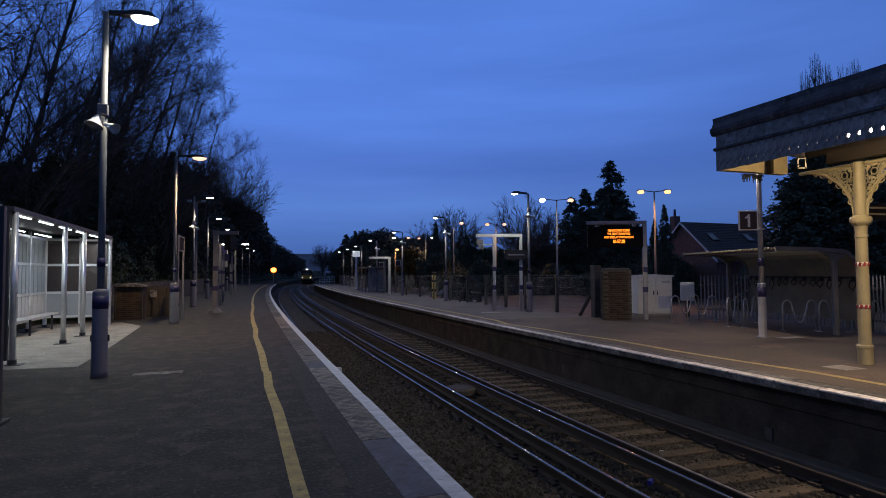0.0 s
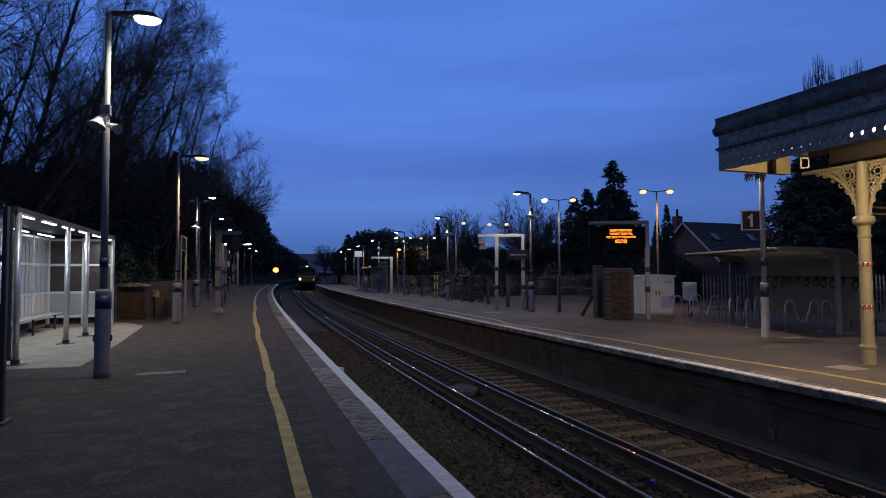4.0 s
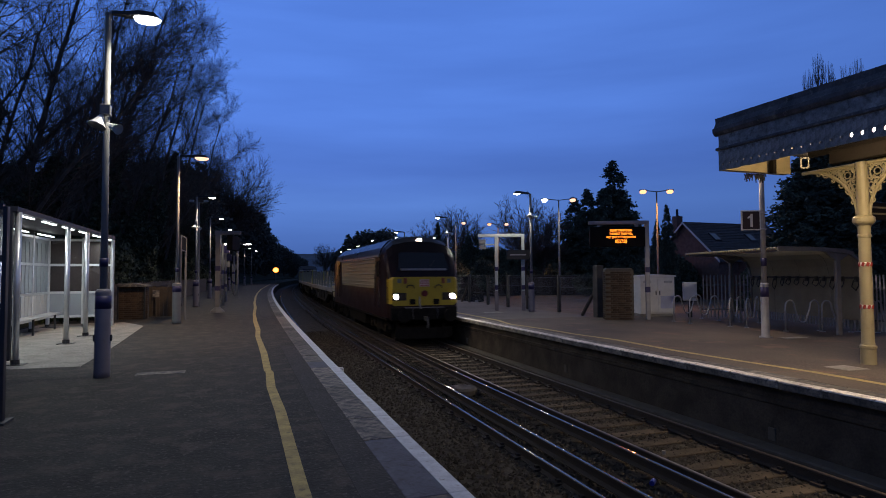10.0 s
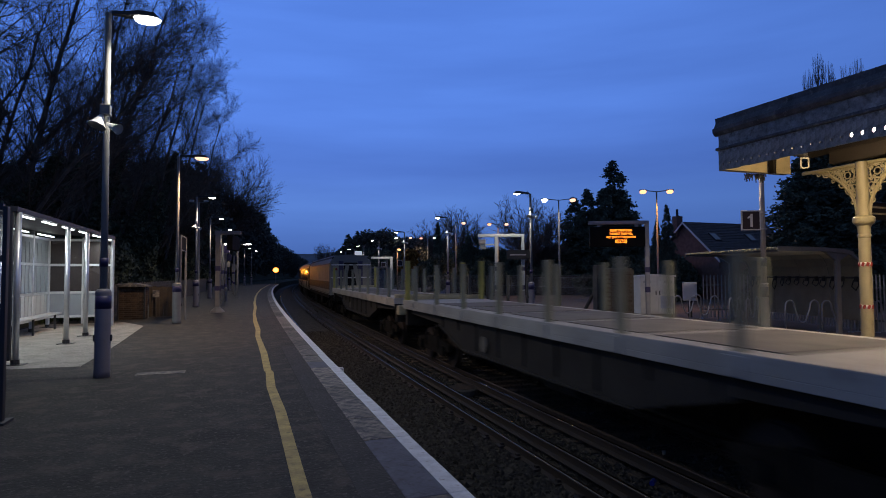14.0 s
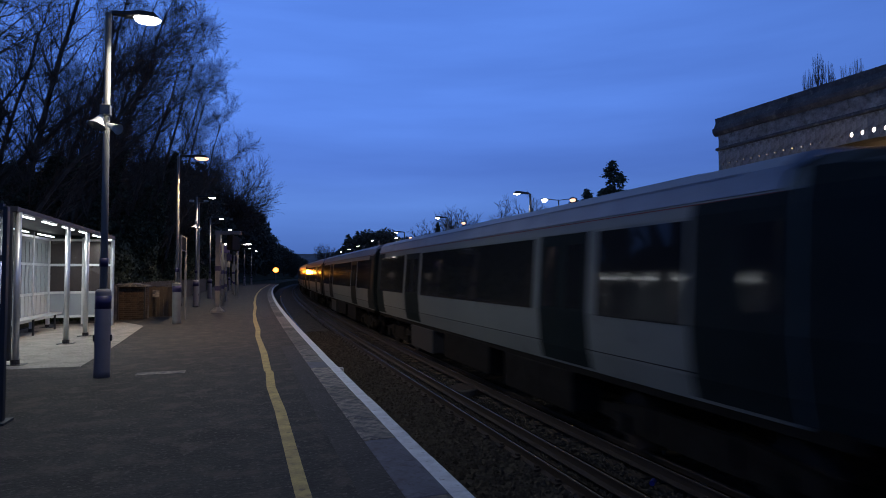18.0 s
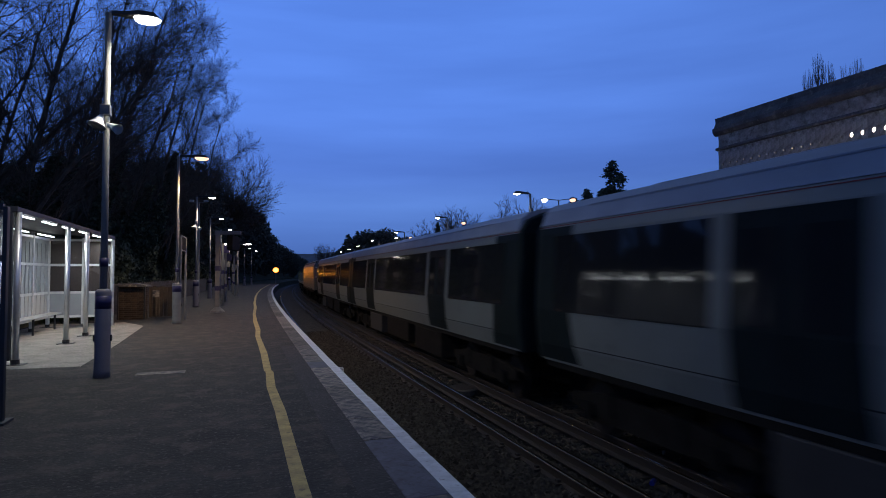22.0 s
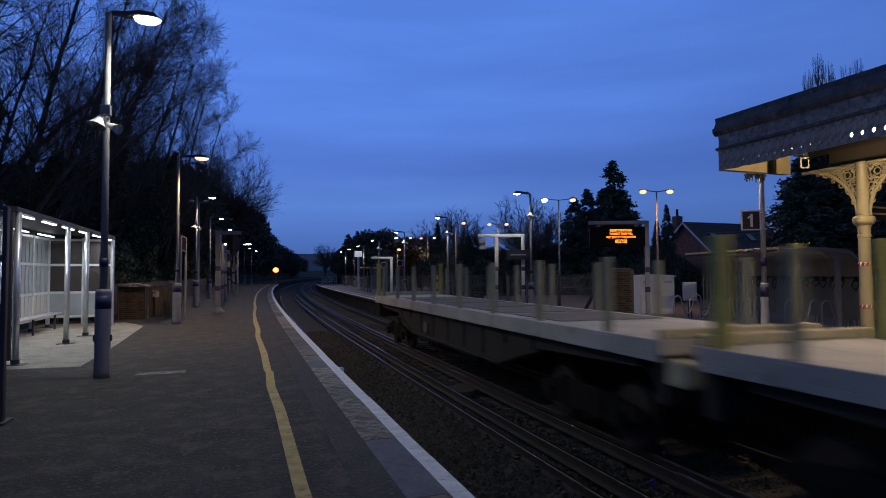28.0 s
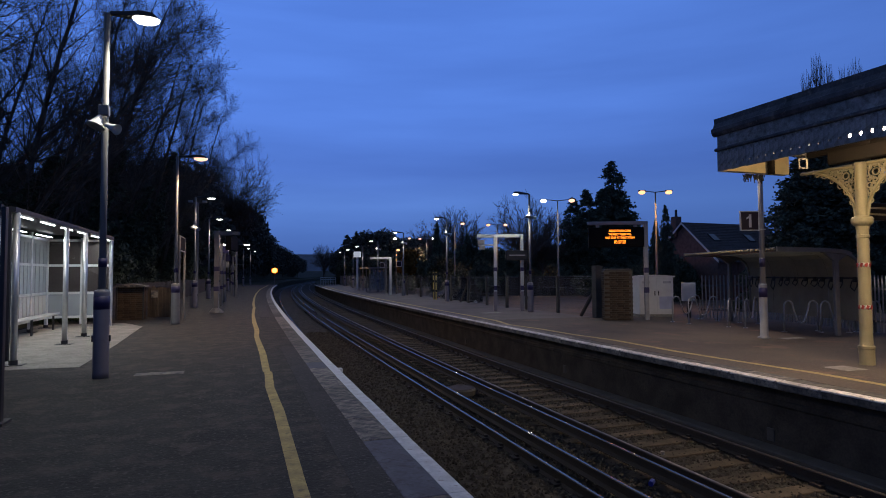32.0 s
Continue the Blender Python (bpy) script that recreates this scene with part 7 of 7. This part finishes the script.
def woods():
    kinds = []
    for seed, h, lean, forks in ((11, 18.5, (0.30, 0.02), 54), (23, 16.0, (0.34, 0.06), 48), (37, 20.0, (0.25, -0.05), 58), (52, 13.0, (0.32, -0.03), 44)):
        limbs, twigs = bank_tree(seed, h, lean, forks)
        kinds.append([("trunk", seg_mesh("trunk", limbs, BARK)), ("fine_branchwork", seg_mesh("fine_branchwork", twigs, TWIG))])
    # ivy sleeves round the trunks
    rnd = np.random.RandomState(5)
    n = 9500
    z = rnd.uniform(0, 1, n) ** 1.1
    a = rnd.uniform(0, 6.283, n)
    r = (0.74 + 0.30 * np.sin(z * 6.3 + a) + 0.16 * np.sin(z * 19 + a * 2)) * (1 - 0.80 * z ** 1.6) * np.sqrt(rnd.uniform(0.1, 1, n))
    ivy = leaf_mesh("ivy", np.stack([r * np.cos(a) + z * 2.75, r * np.sin(a), z * 9.0], 1), 0.12, IVY, 7)
    rr = random.Random(12)
    rows = [(10.5, -10.6, 1), (15.0, -12.4, 2), (41.0, -8.3, 2), (16.5, -10.0, 0), (19.5, -11.8, 3), (22.5, -10.2, 2), (25.6, -9.2, 3), (28.5, -9.4, 0), (31.6, -10.6, 1), (34.2, -8.4, 2), (37.2, -10.6, 0), (39.5, -9.8, 2), (42.5, -10.2, 2), (45.6, -7.7, 0),
            (48.5, -8.2, 3), (51.5, -7.2, 0), (55, -9.0, 2), (58.5, -6.5, 0), (30.2, -13.0, 1), (36.0, -9.6, 0), (53.5, -12.5, 0),
            (29.5, -15.0, 3), (38.5, -14.8, 0), (60.0, -11.1, 1), (41.0, -12.2, 3), (50.0, -13.5, 3), (52.0, -16.5, 2), (58.0, -16.0, 0)]
    for s, o, k in rows:
        own = random.Random(int(s * 10))
        sc = own.uniform(0.94, 1.08)
        v = bare_tree("bare_tree", kinds[k], at(s, o, 0.9, own.uniform(-24, 24)) @ Matrix.Diagonal((sc, sc, sc, 1)), "tall bare winter tree with an ivy-clad trunk on the bank", "trees along the bank")
        piece("ivy", ivy, v, Matrix.Rotation(own.uniform(-0.2, 0.2), 4, "Z") @ Matrix.Diagonal((0.9, 0.9, own.uniform(0.55, 1.15), 1)))
    # undergrowth on the bank
    blobs = [leaf_mesh("leaves", crown_points(8200, 2.1, 1.7, 1.5, 40 + k, 11), 0.115, IVY, 50 + k) for k in range(3)]
    s = 9.0
    while s < 112:
        o = (-10.1 if s < 25 else -7.9) + rr.uniform(-0.6, 0.4)
        for dz, do in ((0.2, 0), (1.3, -2.2), (2.2, -4.6)) + (((3.9, -3.2), (5.8, -4.4)) if s < 26 else ()) if s < 46 else ((0.2, 0), (1.5, -2.0), (2.6, -4.3)):
            v = empty("shrub", at(s + rr.uniform(-1, 1), o + do, dz, rr.uniform(0, 360)) @ Matrix.Diagonal((1, 1, rr.uniform(0.75, 1.25), 1)), "dense dark ivy and bramble growth on the bank", "shrub", "undergrowth on the bank")
            piece("leaves", blobs[rr.randrange(3)], v, Matrix.Identity(4))
            if do < 0 and s > 70:
                break
        s += 2.2 if s < 30 else 2.9 if s < 50 else 4.6
    s = 52.0
    while s < 104:
        k = rr.uniform(1.7, 2.3)
        v = empty("shrub", at(s, -9.6 + rr.uniform(-0.8, 0.8), 2.2 if s < 60 else 4.4, rr.uniform(0, 360)) @ Matrix.Diagonal((k, k, k * 1.1, 1)), "tall ivy-smothered thicket high on the bank", "shrub", "thickets on the bank")
        piece("leaves", blobs[rr.randrange(3)], v, Matrix.Identity(4))
        s += 4.4
    # grass along the foot of the bank
    g = np.random.RandomState(3)
    n = 9000
    ss, oo = g.uniform(23, 70, n), g.uniform(-7.4, -5.2, n)
    th = ss / RADIUS
    pts = np.stack([RADIUS - (RADIUS - oo) * np.cos(th), (RADIUS - oo) * np.sin(th), 0.10 + g.uniform(0, 0.25, n) + np.clip(-6.6 - oo, 0, 1) * 0.5], 1)
    ob = new("bank_grass", leaf_mesh("bank_grass", pts, 0.10, GRASS, 4, 2.2))
    tagged(ob, "rough dark grass at the foot of the bank", "grass", kind="stuff")
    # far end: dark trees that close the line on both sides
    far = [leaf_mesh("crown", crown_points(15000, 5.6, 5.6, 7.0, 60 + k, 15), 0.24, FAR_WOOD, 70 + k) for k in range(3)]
    stem = seg_mesh("trunk", [(Vector((0, 0, -0.5)), Vector((0.2, 0, 7)), 0.35, 0.15)], BARK)
    spots = [(56, -16.5, 1.02), (62, -16.0, 1.08), (66, -15.0, 1.12), (64, -12.0, 1.05), (72, -12.2, 1.38), (80, -12.2, 1.48), (89, -12.0, 1.50), (98, -12.0, 1.45), (108, -12.0, 1.60), (119, -11.5, 1.66), (131, -11.0, 1.70), (145, -10.5, 1.62), (160, -10.0, 1.50), (176, -9.5, 1.36), (194, -9.0, 1.25), (214, -9.0, 1.18), (234, -8.5, 1.12), (252, -8.5, 0.95), (268, -7.5, 0.85),
             (150, 17, 0.75), (163, 16, 0.8), (176, 17, 0.9), (190, 17, 0.8), (205, 18, 1.0), (222, 18, 0.9), (240, 19, 1.0), (262, 20, 1.0), (285, 20, 1.0),
             (111, 17.4, 0.95), (109, 21.0, 0.90), (108, 25.0, 0.80), (135, 30, 1.0), (150, 36, 1.06), (140, 24, 1.1), (170, 30, 1.1)]
    for k, (s, o, sc) in enumerate(spots):
        v = empty("woodland_tree", at(s, o, -0.6, k * 67) @ Matrix.Diagonal((sc, sc, sc, 1)), "dark leafy tree in the distant woods", "tree", "distant trees")
        piece("trunk", stem, v, Matrix.Identity(4))
        piece("crown", far[k % 3], v, Matrix.Identity(4))
    # distant low ridge of woodland, and the hazy hill behind it
    n = 14000
    t = g.uniform(-0.55, 0.75, n)
    dist = g.uniform(420, 640, n)
    hh = (6 + 4 * np.sin(t * 23) * np.sin(t * 9 + 1) + 2 * np.sin(t * 61)) * np.sqrt(g.uniform(0, 1, n))
    pts = np.stack([dist * np.sin(t + 0.15), dist * np.cos(t + 0.15), hh - 1.0], 1)
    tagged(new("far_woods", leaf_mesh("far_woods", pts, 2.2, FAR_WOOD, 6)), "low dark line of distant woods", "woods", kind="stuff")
    bm = bmesh.new()
    prev = None
    for k in range(90):
        a = -0.5 + k * 0.016
        top = 60 + 7 * math.sin(a * 9 + 0.6) + 3 * math.sin(a * 31) + 1.5 * math.sin(a * 83)
        cur = [bm.verts.new((d * math.sin(a + 0.15), d * math.cos(a + 0.15), z)) for d, z in ((1500, -20), (1560, top * 0.7), (1700, top), (1900, -20))]
        if prev:
            for i in range(3):
                bm.faces.new((prev[i], cur[i], cur[i + 1], prev[i + 1]))
        prev = cur
    bmesh.ops.recalc_face_normals(bm, faces=bm.faces[:])
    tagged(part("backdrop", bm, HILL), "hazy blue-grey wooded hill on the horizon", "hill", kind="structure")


def garden_trees():
    def place(name, x, z, sc, meshes, label, group="", turn=0.0, ground=-1.15, slim=1.0):
        px, py = off(x, z)
        sc *= 1.09 if name == "conifer" else 1.0
        v = empty(name, pose(px, py, ground, 0, 0, turn) @ Matrix.Diagonal((sc * slim, sc * slim, sc, 1)), label, "tree", group)
        for nm, me in meshes:
            piece(nm, me, v, Matrix.Identity(4))
        return v
    stem = seg_mesh("trunk", [(Vector((0, 0, -0.3)), Vector((0, 0, 9)), 0.25, 0.04)], BARK)
    con = [leaf_mesh("crown", conifer_points(34000, 3.9, 11.0, 80 + k), 0.125, CONIFER, 90 + k, 0.6) for k in range(2)]
    for x, z, sc in ((26.1, 90, 1.66), (22.1, 90, 1.30), (20.5, 92, 1.22), (24.1, 88, 1.28), (27.7, 92, 1.28), (29.5, 91, 1.0)):
        place("conifer", x, z, sc, [("trunk", stem), ("crown", con[int(x * 10) % 2])], "dark pointed conifer behind the car park", "conifers behind the car park", x * 22, slim=0.86)
    for x, z, sc in ((20.5, 33, 0.85), (21.8, 34, 0.92), (23.2, 34.5, 0.95), (24.6, 35, 0.9), (22.5, 31.5, 0.7), (26, 35, 0.95)):
        place("conifer", x, z, sc, [("trunk", stem), ("crown", con[int(x * 10) % 2])], "tall dark conifer behind the cycle shelter", "conifers behind the cycle shelter", x * 40)
    bush = [leaf_mesh("crown", crown_points(16000, 2.4, 2.3, 2.4, 100 + k, 13), 0.11, CONIFER, 110 + k) for k in range(2)]
    for x, z, sc in ((22.3, 60, 1.26), (24.5, 61, 1.0), (9.9, 52, 0.6), (8.4, 55, 0.55), (7.0, 58, 0.6), (5.4, 60, 0.75), (3.4, 62, 0.9), (1.5, 64, 0.75), (11, 45, 0.45), (17.2, 44, 0.4), (16.5, 47, 0.62), (14.2, 45, 0.55), (22.5, 30.0, 0.55), (20.0, 29.5, 0.5), (25, 30, 0.7), (27, 29, 0.7), (-2.0, 92, 1.1), (-4.5, 95, 1.0), (-7, 96, 1.1), (2.5, 75, 0.9), (4.8, 70, 1.0), (-0.2, 80, 1.25), (25.4, 48, 0.75), (28, 50, 0.9), (0.6, 62, 1.0), (2.2, 63, 1.1), (4.0, 62, 1.0), (5.8, 64, 1.15), (7.4, 62, 0.95), (9.0, 63, 1.05), (10.6, 61, 1.0), (12.2, 63, 1.1), (-9.5, 96, 1.5), (-12, 99, 1.6), (-14.5, 100, 1.4), (-6.5, 99, 1.5)):
        if x < 17.3 and 43 < z < 65:
            x, z, sc = x * 1.5, z * 1.5, sc * 1.55
        place("shrub", x, z, sc, [("crown", bush[int(x * 10) % 2])], "dense dark evergreen shrub behind the fence", "shrubs behind the car park", x * 70)
    for x, z, sc, slim in ((20.9, 55, 0.76, 0.42), (19.6, 54, 0.64, 0.42), (-0.8, 92, 0.90, 0.42), (3.9, 92, 0.76, 0.7), (5.3, 93, 0.72, 0.7), (6.4, 92, 0.6, 0.8), (-18.0, 112, 0.86, 0.8), (-16.4, 113, 0.92, 0.7), (-14.6, 111, 0.88, 0.8)):
        place("conifer", x, z, sc, [("trunk", stem), ("crown", con[int(x * 10) % 2])], "dark pointed conifer behind the car park", "conifers behind the car park", x * 40, slim=slim)
    place("shrub", -4.7, 88, 1.15, [("crown", leaf_mesh("crown", crown_points(2200, 2.0, 1.8, 3.8, 131, 8), 0.22, AUTUMN, 132))], "shrub with yellow-brown leaves under a lamp", "shrubs behind the car park")
    limbs, twigs = fan_tree(51, 14.0, 64, 2.4)
    a = [("trunk", seg_mesh("trunk", limbs, BARK)), ("fine_branchwork", seg_mesh("fine_branchwork", twigs, TWIG))]
    limbs, twigs = fan_tree(64, 12.5, 54, 2.0, 0.32)
    b = [("trunk", seg_mesh("trunk", limbs, BARK)), ("fine_branchwork", seg_mesh("fine_branchwork", twigs, TWIG))]
    place("bare_tree", 3.0, 112, 1.14, a, "round-headed bare tree beyond the car park", "bare trees beyond the car park")
    place("bare_tree", -1.9, 118, 1.12, b, "round-headed bare tree beyond the car park", "bare trees beyond the car park", 70)
    place("bare_tree", 11.4, 82, 1.13, b, "bare tree beyond the car park", "bare trees beyond the car park", 30)
    place("bare_tree", 14.6, 86, 0.90, a, "bare tree beyond the car park", "bare trees beyond the car park", 130)
    place("bare_tree", -42, 210, 1.0, a, "bare tree far down the line", "bare trees beyond the car park", 10)
    px, py, _ = arc(108, -8.6)
    v = empty("bare_tree", pose(px, py, 1.0, 0, 13, -6), "broad bare tree leaning out over the platform's end", "tree", "trees along the bank")
    limbs, twigs = fan_tree(71, 24.0, 90, 1.8, 0.24)
    for nm, me in (("trunk", seg_mesh("trunk", limbs, BARK)), ("fine_branchwork", seg_mesh("fine_branchwork", twigs, TWIG))):
        piece(nm, me, v, Matrix.Identity(4))
    # upright poplars behind the canopy
    limbs, twigs = poplar(77, 24.5)
    p = [("trunk", seg_mesh("trunk", limbs, BARK)), ("fine_branchwork", seg_mesh("fine_branchwork", twigs, TWIG))]
    for x, sc, turn in ((37.7, 0.97, 0), (38.7, 1.04, 50), (39.8, 1.0, 110), (41.6, 0.99, 160), (42.8, 1.02, 80)):
        place("poplar", x, 60, sc, p, "tall narrow bare poplar", "poplars behind the canopy", turn)


woods()
garden_trees()


# ---- pieces of the platforms and the track ----
coping("platform_edge_near", -4.0, 103.5, 1.17, EDGE_L, 0.15, WHITE_PAINT)
coping("platform_edge_far", -3.0, 100.5, 8.16, EDGE_R, 0.20, DIRTY_WHITE)


def sleepers():
    bm = B((0, 0, -0.13, 2.55, 0.25, 0.13), bevel=0.012)
    me = bpy.data.meshes.new("sleeper")
    bm.to_mesh(me)
    bm.free()
    me.materials.append(SLEEPER)
    bm = bmesh.new()
    for sx in (-0.75, 0.75):
        for d in (-1, 1):
            box(bm, sx + d * 0.11, 0, 0.0, 0.10, 0.17, 0.035)
            box(bm, sx + d * 0.075, 0, 0.03, 0.05, 0.07, 0.035)
    chair = bpy.data.meshes.new("rail_chair")
    bm.to_mesh(chair)
    bm.free()
    chair.materials.append(RUST)
    rr = random.Random(1)
    for nm, c, low in (("track_near", NEAR_TRACK, -0.016), ("track_far", FAR_TRACK, 0.0)):
        v = tagged(new(nm), "row of weathered timber sleepers under the rails", "sleepers", kind="structure")
        s = 1.0
        while s < 75:
            st = piece("sleeper", me, v, at(s + rr.uniform(-0.03, 0.03), c + rr.uniform(-0.03, 0.03), RAIL_Z - 0.158 + low + rr.uniform(-0.006, 0.004), rr.uniform(-1, 1)))
            if s < 45:
                piece("rail_chair", chair, st, Matrix.Translation((0, 0, 0.002 - low)))
            s += 0.58 if s < 30 else 0.62


def stones():
    """Loose ballast, laid thickest where the camera sees it."""
    rnd = np.random.RandomState(8)
    n = 34000
    s = 2.5 + 26 * rnd.uniform(0, 1, n) ** 1.5
    o = rnd.uniform(1.75, 7.75, n)
    z = np.where(o < 4.5, -1.07, -1.095) + rnd.uniform(-0.01, 0.012, n)
    near_rail = np.min(np.abs(o[:, None] - np.array([[NEAR_TRACK - 0.75, NEAR_TRACK + 0.75, FAR_TRACK - 0.75, FAR_TRACK + 0.75]])), axis=1) < 0.08
    keep = ~near_rail
    s, o, z = s[keep], o[keep], z[keep]
    n = len(s)
    cube = np.array([[1, 0, 0], [-1, 0, 0], [0, 1, 0], [0, -1, 0], [0, 0, 1], [0, 0, -1]], float)
    faces = np.array([[0, 2, 4], [2, 1, 4], [1, 3, 4], [3, 0, 4], [2, 0, 5], [1, 2, 5], [3, 1, 5], [0, 3, 5]])
    size = rnd.uniform(0.020, 0.046, (n, 1, 1))
    a = rnd.uniform(0, 6.283, n)
    q = cube[None] * rnd.uniform(0.6, 1.3, (n, 6, 1)) * size
    x = q[..., 0] * np.cos(a)[:, None] - q[..., 1] * np.sin(a)[:, None]
    y = q[..., 0] * np.sin(a)[:, None] + q[..., 1] * np.cos(a)[:, None]
    th = s / RADIUS
    cx, cy = RADIUS - (RADIUS - o) * np.cos(th), (RADIUS - o) * np.sin(th)
    v = np.stack([x + cx[:, None], y + cy[:, None], q[..., 2] * 0.8 + z[:, None]], -1).reshape(-1, 3)
    f = (faces[None] + (np.arange(n) * 6)[:, None, None]).reshape(-1, 3)
    tagged(new("loose_ballast", mesh_of("loose_ballast", v.tolist(), f.tolist(), STONE)), "loose dark ballast stones between the rails", "stones", kind="stuff")


sleepers()
stones()

motions()
